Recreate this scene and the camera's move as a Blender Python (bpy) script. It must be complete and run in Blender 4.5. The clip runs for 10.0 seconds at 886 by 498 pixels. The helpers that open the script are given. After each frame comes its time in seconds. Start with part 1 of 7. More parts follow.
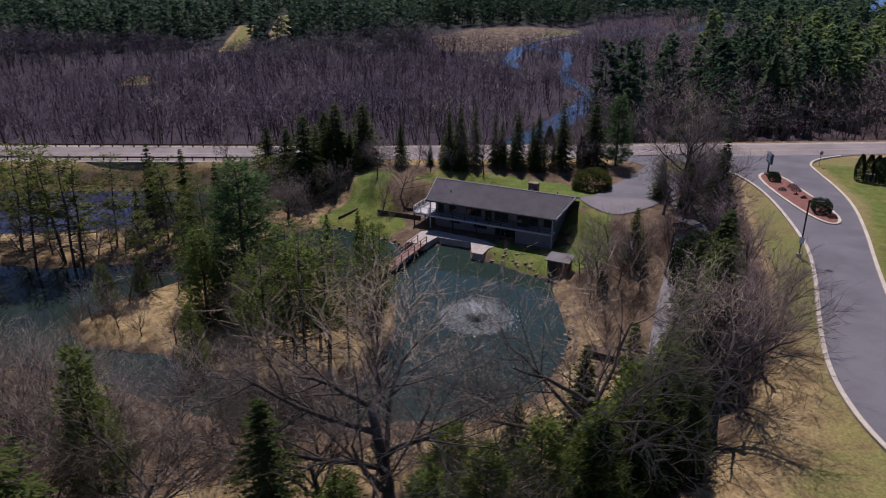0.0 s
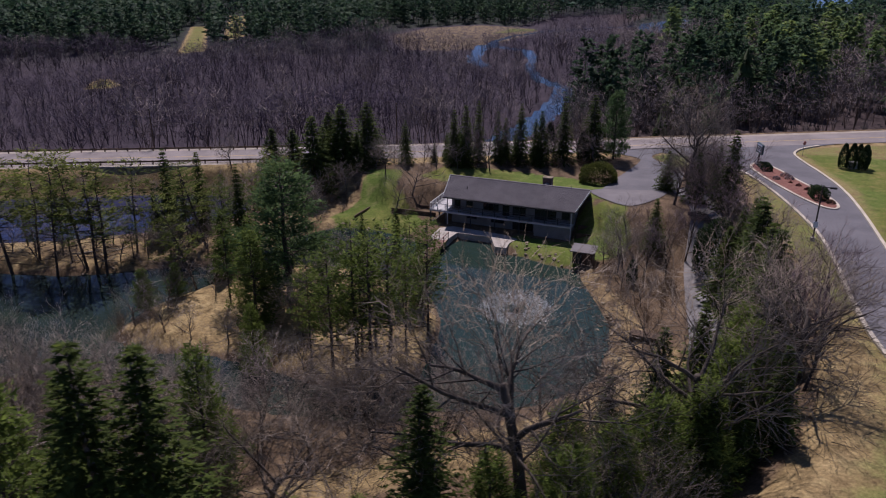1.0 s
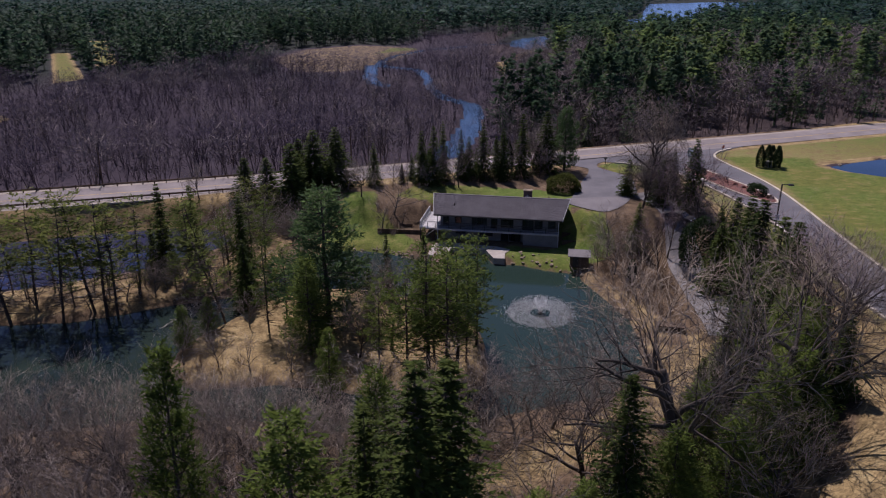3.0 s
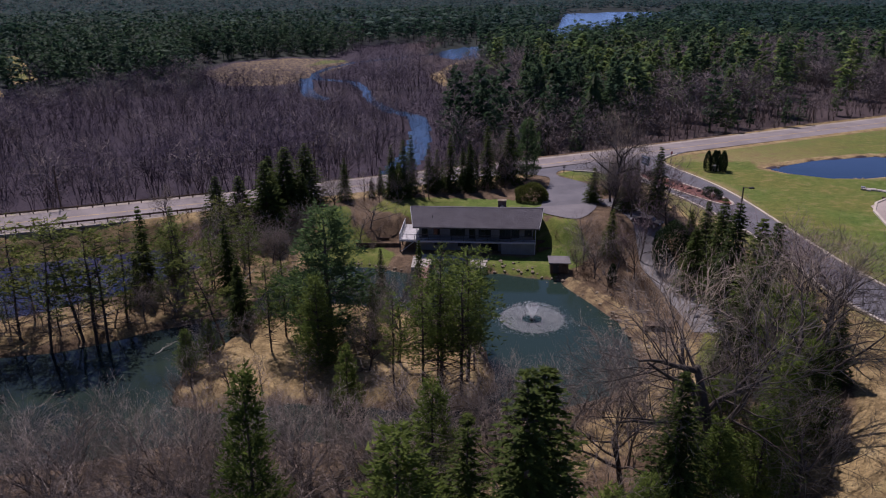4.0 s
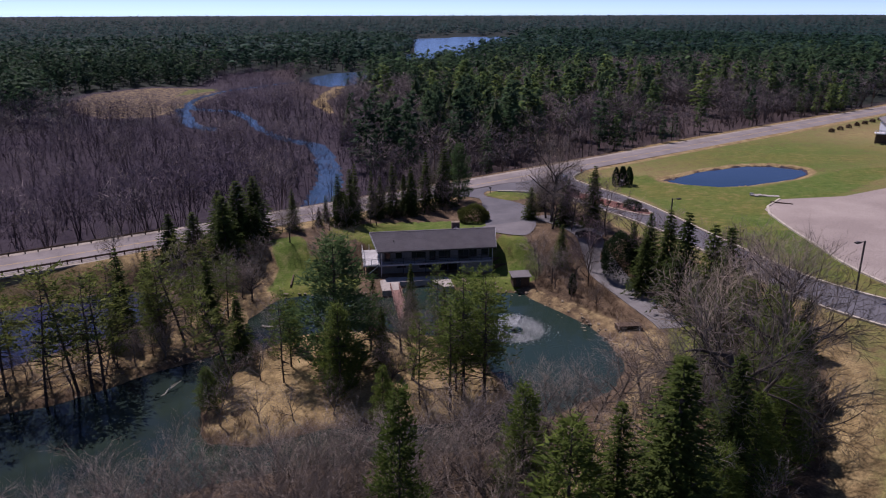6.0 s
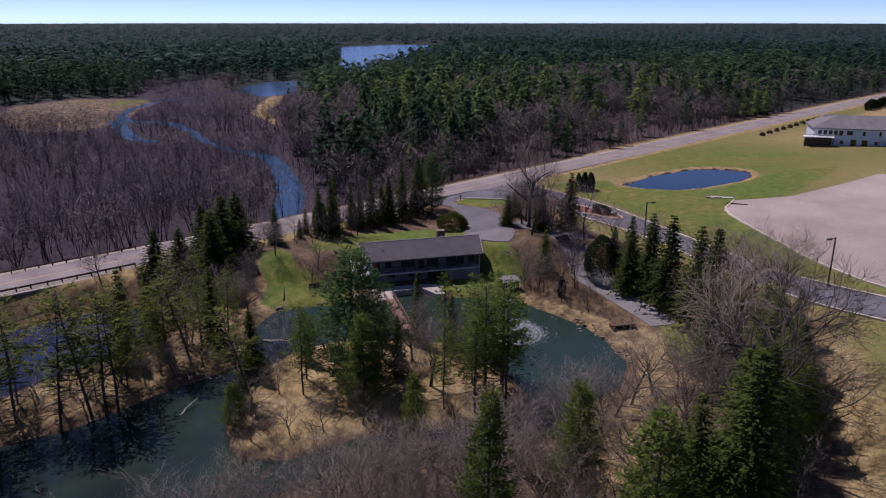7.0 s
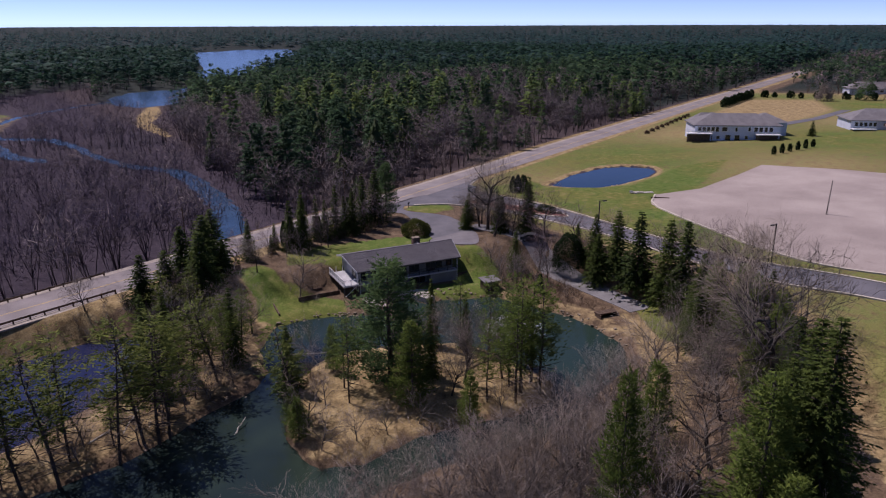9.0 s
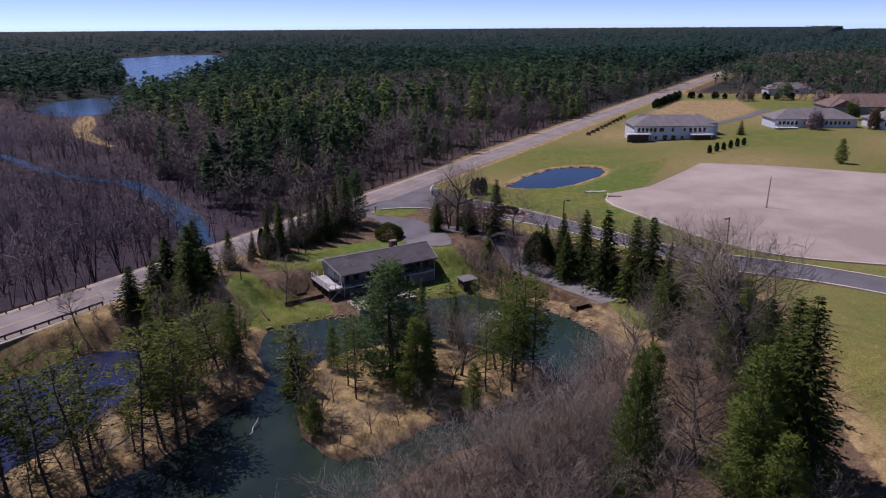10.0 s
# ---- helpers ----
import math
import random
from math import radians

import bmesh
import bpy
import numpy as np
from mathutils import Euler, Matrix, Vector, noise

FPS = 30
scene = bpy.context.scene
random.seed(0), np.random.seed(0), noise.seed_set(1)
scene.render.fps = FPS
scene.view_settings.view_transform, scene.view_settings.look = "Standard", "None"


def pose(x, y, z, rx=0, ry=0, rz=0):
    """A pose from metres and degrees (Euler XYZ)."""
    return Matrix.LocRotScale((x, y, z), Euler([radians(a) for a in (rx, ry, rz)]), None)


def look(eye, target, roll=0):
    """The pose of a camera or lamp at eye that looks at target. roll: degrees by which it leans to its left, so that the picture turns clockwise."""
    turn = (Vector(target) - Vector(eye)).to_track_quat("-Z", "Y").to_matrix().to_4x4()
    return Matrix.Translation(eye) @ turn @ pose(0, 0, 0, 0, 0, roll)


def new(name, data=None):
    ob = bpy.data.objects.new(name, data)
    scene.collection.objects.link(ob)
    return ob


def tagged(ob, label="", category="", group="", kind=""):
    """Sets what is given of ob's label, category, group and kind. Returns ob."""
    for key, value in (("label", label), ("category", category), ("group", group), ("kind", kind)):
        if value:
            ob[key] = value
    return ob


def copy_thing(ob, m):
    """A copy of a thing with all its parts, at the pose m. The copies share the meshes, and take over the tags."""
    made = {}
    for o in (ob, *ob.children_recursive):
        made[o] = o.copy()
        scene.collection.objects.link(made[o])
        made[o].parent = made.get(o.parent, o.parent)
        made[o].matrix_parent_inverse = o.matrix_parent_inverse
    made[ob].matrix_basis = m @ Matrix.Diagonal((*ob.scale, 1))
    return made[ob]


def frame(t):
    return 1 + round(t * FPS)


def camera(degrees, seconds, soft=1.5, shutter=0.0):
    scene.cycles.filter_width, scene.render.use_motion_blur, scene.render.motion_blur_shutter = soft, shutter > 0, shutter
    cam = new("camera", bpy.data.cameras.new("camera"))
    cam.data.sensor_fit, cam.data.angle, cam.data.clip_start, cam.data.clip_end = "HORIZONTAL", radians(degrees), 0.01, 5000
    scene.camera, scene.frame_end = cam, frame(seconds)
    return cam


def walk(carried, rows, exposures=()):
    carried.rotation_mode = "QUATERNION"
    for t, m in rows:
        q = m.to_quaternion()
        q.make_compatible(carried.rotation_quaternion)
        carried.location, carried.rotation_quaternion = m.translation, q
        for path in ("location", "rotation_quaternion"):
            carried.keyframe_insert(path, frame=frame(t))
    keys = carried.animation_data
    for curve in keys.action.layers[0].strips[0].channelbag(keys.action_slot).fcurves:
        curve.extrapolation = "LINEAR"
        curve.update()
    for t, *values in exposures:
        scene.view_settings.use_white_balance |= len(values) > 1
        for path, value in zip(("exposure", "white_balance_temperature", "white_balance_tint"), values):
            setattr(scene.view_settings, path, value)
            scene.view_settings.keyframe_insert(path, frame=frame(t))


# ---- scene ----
cam = camera(62.4, 10.0, soft=1.1, shutter=0.4)
PATH = [
    (0, (0.459, -0.555, 37.504), (0.569, 1.301, 36.768), 0.2),
    (0.5, (-5.341, -0.951, 37.424), (-5.137, 0.897, 36.687), 0.2),
    (1, (-10.345, -1.516, 37.731), (-10.087, 0.325, 36.993), 0.1),
    (1.5, (-15.629, -1.555, 37.958), (-15.288, 0.274, 37.224), 0.0),
    (2, (-20.735, -1.758, 38.401), (-20.304, 0.056, 37.678), -0.1),
    (2.5, (-25.752, -1.628, 38.828), (-25.225, 0.167, 38.12), -0.1),
    (4, (-39.094, 0.421, 40.438), (-38.275, 2.117, 39.764), -0.2),
    (4.5, (-43.72, 1.549, 40.859), (-42.803, 3.199, 40.198), -0.1),
    (5, (-47.989, 2.636, 41.205), (-46.984, 4.239, 40.56), -0.0),
    (5.5, (-51.931, 3.333, 41.711), (-50.848, 4.892, 41.081), -0.1),
    (7, (-65.791, 10.191, 43.097), (-64.468, 11.566, 42.498), -0.0),
    (7.5, (-70.251, 13.171, 43.62), (-68.857, 14.476, 43.025), -0.0),
    (8, (-74.671, 16.219, 44.298), (-73.213, 17.452, 43.703), -0.0),
    (8.5, (-79.057, 19.444, 44.925), (-77.54, 20.603, 44.33), -0.1),
    (9, (-83.681, 22.136, 45.586), (-82.109, 23.221, 44.992), -0.2),
    (9.5, (-88.21, 24.463, 46.315), (-86.586, 25.469, 45.723), -0.3),
    (10, (-92.762, 26.296, 47.042), (-91.09, 27.223, 46.455), -0.4),
]
walk(cam, [(t, look(eye, target, roll)) for t, eye, target, roll in PATH],
     [(0.0, 0.11, 6250, 27), (5.0, 0.05, 6230, 31), (10.0, 0.04, 6230, 32)])

# ---- light ----
SUN_ELEV, SUN_AZ = 57.0, 2.0   # degrees; azimuth from +y towards +x
world = bpy.data.worlds.new("sky")
scene.world = world
world.use_nodes = True
wn = world.node_tree.nodes
wl = world.node_tree.links
wbg = wn["Background"]
wsky = wn.new("ShaderNodeTexSky")
wsky.sky_type = "NISHITA"
wsky.sun_disc = False
wsky.sun_elevation = radians(SUN_ELEV)
wsky.sun_rotation = radians(SUN_AZ)
wsky.altitude = 2600.0
wsky.air_density, wsky.dust_density, wsky.ozone_density = 0.4, 0.0, 3.0
wl.new(wsky.outputs[0], wbg.inputs[0])
wbg.inputs[1].default_value = 0.128
sun_data = bpy.data.lights.new("sun", "SUN")
sun_data.energy, sun_data.angle, sun_data.color = 3.9, radians(0.53), (1.0, 0.95, 0.87)
sun = new("sun", sun_data)
_a, _e = radians(SUN_AZ), radians(SUN_ELEV)
sun.matrix_world = look((0, 0, 0), (-math.sin(_a) * math.cos(_e), -math.cos(_a) * math.cos(_e), -math.sin(_e)))
scene.view_settings.exposure = 0.0

# ---- materials ----
def mat(name, rough=0.8, metal=0.0, spec=0.3):
    m = bpy.data.materials.new(name)
    m.use_nodes = True
    b = m.node_tree.nodes["Principled BSDF"]
    b.inputs["Roughness"].default_value = rough
    b.inputs["Metallic"].default_value = metal
    b.inputs["Specular IOR Level"].default_value = spec
    return m, m.node_tree.nodes, m.node_tree.links, b


def noise_tex(n, l, scale, detail=4.0, rough=0.55, coord="Object"):
    tc = n.new("ShaderNodeTexCoord")
    t = n.new("ShaderNodeTexNoise")
    t.inputs["Scale"].default_value = scale
    t.inputs["Detail"].default_value = detail
    t.inputs["Roughness"].default_value = rough
    l.new(tc.outputs[coord], t.inputs["Vector"])
    return t


def ramp(n, l, source, stops):
    r = n.new("ShaderNodeValToRGB")
    while len(r.color_ramp.elements) < len(stops):
        r.color_ramp.elements.new(0.5)
    for e, (p, c) in zip(r.color_ramp.elements, stops):
        e.position, e.color = p, (*c, 1.0)
    l.new(source, r.inputs[0])
    return r


def mix(n, l, fac, a, b, mode="MIX"):
    m = n.new("ShaderNodeMix")
    m.data_type, m.blend_type = "RGBA", mode
    for sock, v in ((m.inputs[0], fac), (m.inputs[6], a), (m.inputs[7], b)):
        if isinstance(v, (int, float)):
            sock.default_value = v
        elif isinstance(v, tuple):
            sock.default_value = (*v, 1.0)
        else:
            l.new(v, sock)
    return m.outputs[2]


def bump(n, l, b, height, strength, distance):
    u = n.new("ShaderNodeBump")
    u.inputs["Strength"].default_value = strength
    u.inputs["Distance"].default_value = distance
    l.new(height, u.inputs["Height"])
    l.new(u.outputs[0], b.inputs["Normal"])


def plain(name, c1, c2, scale=3.0, rough=0.8, metal=0.0, spec=0.3, relief=0.0, fine=30.0):
    """A surface of two near colours in large patches, with a finer grain over them."""
    m, n, l, b = mat(name, rough, metal, spec)
    big = noise_tex(n, l, scale)
    small = noise_tex(n, l, fine, 3.0)
    r = ramp(n, l, big.outputs["Fac"], [(0.35, c1), (0.65, c2)])
    g = ramp(n, l, small.outputs["Fac"], [(0.3, (0.82, 0.82, 0.82)), (0.7, (1.1, 1.1, 1.1))])
    l.new(mix(n, l, 1.0, r.outputs[0], g.outputs[0], "MULTIPLY"), b.inputs["Base Color"])
    if relief:
        bump(n, l, b, small.outputs["Fac"], 0.5, relief)
    return m


def foliage(name, dark, mid, light, through_light=0.3, patch=0.5):
    """Needles or leaves: colour by leaf, by tree and in patches, partly letting light through."""
    m, n, l, b = mat(name, 0.7, 0.0, 0.08)
    geo = n.new("ShaderNodeNewGeometry")
    oi = n.new("ShaderNodeObjectInfo")
    att = n.new("ShaderNodeAttribute")
    att.attribute_name = "vary"
    big = noise_tex(n, l, patch, 3.0)
    add1 = n.new("ShaderNodeMath"); add1.operation = "ADD"
    l.new(geo.outputs["Random Per Island"], add1.inputs[0])
    l.new(att.outputs["Fac"], add1.inputs[1])
    add2 = n.new("ShaderNodeMath"); add2.operation = "ADD"
    l.new(add1.outputs[0], add2.inputs[0])
    l.new(oi.outputs["Random"], add2.inputs[1])
    add3 = n.new("ShaderNodeMath"); add3.operation = "MULTIPLY_ADD"
    l.new(big.outputs["Fac"], add3.inputs[0])
    add3.inputs[1].default_value = 1.6
    l.new(add2.outputs[0], add3.inputs[2])
    div = n.new("ShaderNodeMath"); div.operation = "MULTIPLY"
    l.new(add3.outputs[0], div.inputs[0])
    div.inputs[1].default_value = 0.22
    r = ramp(n, l, div.outputs[0], [(0.22, dark), (0.5, mid), (0.8, light)])
    l.new(r.outputs[0], b.inputs["Base Color"])
    # the crown's rounded form, carried by "puff", softens the shading of single needles
    puff = n.new("ShaderNodeAttribute")
    puff.attribute_name = "puff"
    turn = n.new("ShaderNodeVectorTransform")
    turn.vector_type, turn.convert_from, turn.convert_to = "VECTOR", "OBJECT", "WORLD"
    l.new(puff.outputs["Vector"], turn.inputs[0])
    add4 = n.new("ShaderNodeVectorMath"); add4.operation = "MULTIPLY_ADD"
    l.new(geo.outputs["Normal"], add4.inputs[0])
    add4.inputs[1].default_value = (0.5, 0.5, 0.5)
    l.new(turn.outputs[0], add4.inputs[2])
    unit = n.new("ShaderNodeVectorMath"); unit.operation = "NORMALIZE"
    l.new(add4.outputs[0], unit.inputs[0])
    l.new(unit.outputs[0], b.inputs["Normal"])
    tr = n.new("ShaderNodeBsdfTranslucent")
    l.new(r.outputs[0], tr.inputs["Color"])
    ms = n.new("ShaderNodeMixShader")
    ms.inputs[0].default_value = through_light
    out = n["Material Output"]
    l.new(b.outputs[0], ms.inputs[1])
    l.new(tr.outputs[0], ms.inputs[2])
    l.new(ms.outputs[0], out.inputs["Surface"])
    return m


def water(name, deep, shallow, wave=3.0, strength=0.12, rough=0.04, east_colour=None):
    m, n, l, b = mat(name, rough, 0.0, 0.5)
    b.inputs["IOR"].default_value = 1.33
    big = noise_tex(n, l, 0.05, 3.0)
    r = ramp(n, l, big.outputs["Fac"], [(0.35, deep), (0.65, shallow)])
    colour = r.outputs[0]
    # base colour turns to a second tone from west to east
    if east_colour:
        tc = n.new("ShaderNodeTexCoord")
        sep = n.new("ShaderNodeSeparateXYZ")
        l.new(tc.outputs["Object"], sep.inputs[0])
        k = n.new("ShaderNodeMapRange")
        k.interpolation_type = "SMOOTHSTEP"
        k.inputs["From Min"].default_value, k.inputs["From Max"].default_value = -16.0, 2.0
        l.new(sep.outputs[0], k.inputs["Value"])
        colour = mix(n, l, k.outputs[0], colour, east_colour)
    l.new(colour, b.inputs["Base Color"])
    w = noise_tex(n, l, wave, 3.0)
    bump(n, l, b, w.outputs["Fac"], strength, 0.05)
    return m


M_SPRUCE = foliage("spruce_needles", (0.028, 0.048, 0.013), (0.078, 0.108, 0.024), (0.185, 0.215, 0.045), 0.34)
M_PINE = foliage("pine_needles", (0.058, 0.090, 0.020), (0.14, 0.19, 0.040), (0.29, 0.33, 0.075), 0.42)
M_WPINE = foliage("white_pine_needles", (0.036, 0.072, 0.030), (0.092, 0.155, 0.056), (0.22, 0.285, 0.09), 0.42)
M_OLIVE = foliage("red_pine_needles", (0.080, 0.105, 0.028), (0.17, 0.20, 0.050), (0.29, 0.31, 0.085), 0.42)
M_DARKSPRUCE = foliage("woods_spruce_needles", (0.018, 0.034, 0.014), (0.040, 0.064, 0.024), (0.08, 0.105, 0.036), 0.25)
M_WOODPINE = foliage("woods_needles", (0.022, 0.050, 0.028), (0.056, 0.104, 0.052), (0.150, 0.210, 0.090), 0.34, 0.05)
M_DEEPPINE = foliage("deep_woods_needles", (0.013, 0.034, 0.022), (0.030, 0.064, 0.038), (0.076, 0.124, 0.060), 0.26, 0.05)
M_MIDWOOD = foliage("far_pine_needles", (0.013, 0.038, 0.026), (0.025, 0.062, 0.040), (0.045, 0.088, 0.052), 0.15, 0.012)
# distance haze is put into these needles' colour as a blue tint
M_HAZEWOOD = foliage("far_needles_hazed", (0.009, 0.027, 0.029), (0.015, 0.040, 0.041), (0.025, 0.055, 0.052), 0.1, 0.006)
M_CEDAR = foliage("cedar_needles", (0.013, 0.028, 0.010), (0.028, 0.052, 0.017), (0.052, 0.08, 0.026), 0.2)
M_SHRUB = foliage("shrub_leaves", (0.060, 0.075, 0.018), (0.135, 0.150, 0.034), (0.23, 0.23, 0.06), 0.35)
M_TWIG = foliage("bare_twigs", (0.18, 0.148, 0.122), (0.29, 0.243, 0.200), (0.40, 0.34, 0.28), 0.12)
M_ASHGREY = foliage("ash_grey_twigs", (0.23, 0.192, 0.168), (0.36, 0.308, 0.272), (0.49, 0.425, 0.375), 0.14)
M_SWAMP = foliage("alder_twigs", (0.056, 0.044, 0.070), (0.084, 0.067, 0.102), (0.122, 0.098, 0.140), 0.08)
M_HARDWOOD = foliage("hardwood_twigs", (0.105, 0.086, 0.092), (0.160, 0.134, 0.138), (0.24, 0.205, 0.205), 0.1)
M_ASHTWIG = foliage("ash_twigs", (0.075, 0.060, 0.064), (0.15, 0.125, 0.13), (0.26, 0.225, 0.22), 0.08)
M_MAPLE = foliage("maple_buds", (0.17, 0.122, 0.130), (0.27, 0.200, 0.208), (0.39, 0.305, 0.305), 0.12)
M_BRUSH = foliage("dry_brush", (0.10, 0.065, 0.045), (0.17, 0.115, 0.075), (0.27, 0.20, 0.13), 0.1)
M_BARK = plain("bark", (0.045, 0.035, 0.028), (0.10, 0.08, 0.065), 1.2, 0.95, relief=0.02, fine=9.0)
M_OAKBARK = plain("oak_bark", (0.042, 0.034, 0.029), (0.105, 0.086, 0.073), 1.0, 0.95, relief=0.02, fine=9.0)
M_GREYBARK = plain("grey_bark", (0.13, 0.11, 0.095), (0.23, 0.20, 0.18), 1.2, 0.95, relief=0.02, fine=9.0)
M_TREEBARK = plain("hardwood_bark", (0.090, 0.076, 0.067), (0.185, 0.160, 0.142), 1.2, 0.95, relief=0.02, fine=9.0)
M_SWAMPBARK = plain("swamp_bark", (0.030, 0.024, 0.030), (0.058, 0.047, 0.055), 0.2, 0.95)
M_PALEWOOD = plain("weathered_wood", (0.30, 0.27, 0.23), (0.45, 0.42, 0.37), 2.0, 0.9, relief=0.01)
M_ROOF = plain("grey_shingles", (0.15, 0.14, 0.152), (0.185, 0.173, 0.188), 0.6, 0.9, relief=0.01, fine=8.0)
M_SIDING = plain("grey_siding", (0.19, 0.20, 0.21), (0.23, 0.24, 0.25), 1.0, 0.75)
M_WHITE = plain("white_paint", (0.72, 0.72, 0.72), (0.82, 0.82, 0.82), 2.0, 0.6)
M_FASCIA = plain("pale_trim", (0.42, 0.43, 0.46), (0.5, 0.51, 0.54), 2.0, 0.6)
M_DARKTRIM = plain("dark_trim", (0.035, 0.035, 0.038), (0.06, 0.06, 0.062), 2.0, 0.6)
M_BRICK = plain("chimney_brick", (0.12, 0.078, 0.066), (0.18, 0.12, 0.10), 3.0, 0.9, relief=0.01)
M_DECK = plain("weathered_deck", (0.40, 0.40, 0.41), (0.52, 0.52, 0.53), 1.2, 0.8, fine=12.0)
M_CONC = plain("concrete", (0.34, 0.31, 0.28), (0.46, 0.42, 0.38), 0.8, 0.9, relief=0.006)
M_STONE = plain("shore_stone", (0.17, 0.135, 0.095), (0.31, 0.255, 0.185), 1.5, 0.9, relief=0.03, fine=6.0)
M_ASPH = plain("asphalt_drive", (0.115, 0.112, 0.125), (0.155, 0.15, 0.165), 0.22, 0.85, relief=0.004, fine=14.0)
M_ROAD = plain("old_asphalt", (0.205, 0.180, 0.178), (0.28, 0.250, 0.245), 0.18, 0.9, relief=0.004, fine=10.0)
M_GRAVEL = plain("gravel", (0.30, 0.26, 0.22), (0.42, 0.37, 0.31), 0.7, 0.95, relief=0.02, fine=12.0)
M_LOT = plain("gravel_lot", (0.30, 0.250, 0.225), (0.41, 0.350, 0.312), 0.07, 0.95, relief=0.01, fine=4.0)
M_YELLOW = plain("road_paint", (0.45, 0.33, 0.12), (0.55, 0.40, 0.18), 1.0, 0.8)
M_KERB = plain("kerb_concrete", (0.47, 0.42, 0.34), (0.58, 0.52, 0.43), 0.5, 0.9, relief=0.004)
M_MULCH = plain("red_mulch", (0.16, 0.065, 0.05), (0.25, 0.115, 0.09), 2.0, 0.95, relief=0.03)
M_METAL = plain("galvanised", (0.30, 0.30, 0.30), (0.42, 0.42, 0.42), 2.0, 0.45, 0.7)
M_RUST = plain("rusty_rail", (0.16, 0.115, 0.085), (0.24, 0.18, 0.14), 2.0, 0.7, 0.3)
M_POLE = plain("bronze_pole", (0.03, 0.028, 0.027), (0.05, 0.046, 0.044), 2.0, 0.5, 0.4)
M_SIGN = plain("sign_face", (0.03, 0.07, 0.08), (0.04, 0.09, 0.10), 2.0, 0.5)
M_RED = plain("red_paint", (0.38, 0.10, 0.09), (0.5, 0.16, 0.14), 2.0, 0.6)
M_BRIDGE = plain("faded_red_wood", (0.21, 0.11, 0.09), (0.31, 0.19, 0.16), 2.0, 0.8)
M_LANE = plain("worn_asphalt", (0.17, 0.165, 0.17), (0.24, 0.23, 0.23), 0.35, 0.9, relief=0.01, fine=10.0)
M_APRON = plain("old_drive_asphalt", (0.15, 0.14, 0.15), (0.20, 0.188, 0.195), 0.3, 0.9, relief=0.006, fine=12.0)
M_TIMBER = plain("brown_timber", (0.075, 0.050, 0.036), (0.135, 0.092, 0.066), 1.5, 0.9, relief=0.01)
M_SPRAY_GLINTS = plain("spray_and_glints", (0.85, 0.87, 0.88), (0.95, 0.95, 0.95), 1.0, 0.4)
M_FARROOF = plain("far_shingles", (0.16, 0.15, 0.155), (0.21, 0.20, 0.205), 0.5, 0.9)
M_BROWNROOF = plain("brown_shingles", (0.15, 0.105, 0.09), (0.2, 0.14, 0.125), 0.5, 0.9)
# white with the blue of shaded walls put into its colour
M_BLUED_WHITE = plain("shade_blued_white", (0.52, 0.56, 0.66), (0.60, 0.64, 0.74), 0.5, 0.7)
M_POND = water("pond_water", (0.007, 0.013, 0.020), (0.030, 0.048, 0.034), 2.0, 0.06, 0.09, (0.021, 0.040, 0.033))
# the sky reflected in the upper pond is put into its base colour
M_POND2_SKY = water("upper_pond_water", (0.016, 0.021, 0.060), (0.026, 0.032, 0.085), 2.0, 0.10, 0.06)
# base blue stands in for sky mirrored at a low angle
M_RIVER_SKY = water("river_water", (0.030, 0.066, 0.130), (0.046, 0.090, 0.165), 1.4, 0.30, 0.22)
M_BLUEPOND = water("basin_water", (0.012, 0.03, 0.06), (0.018, 0.04, 0.08), 2.0, 0.12)


def glass(name):
    m, n, l, b = mat(name, 0.05, 0.0, 0.6)
    t = noise_tex(n, l, 0.7, 2.0)
    r = ramp(n, l, t.outputs["Fac"], [(0.4, (0.010, 0.012, 0.015)), (0.6, (0.022, 0.025, 0.03))])
    l.new(r.outputs[0], b.inputs["Base Color"])
    return m


M_GLASS = glass("window_glass")


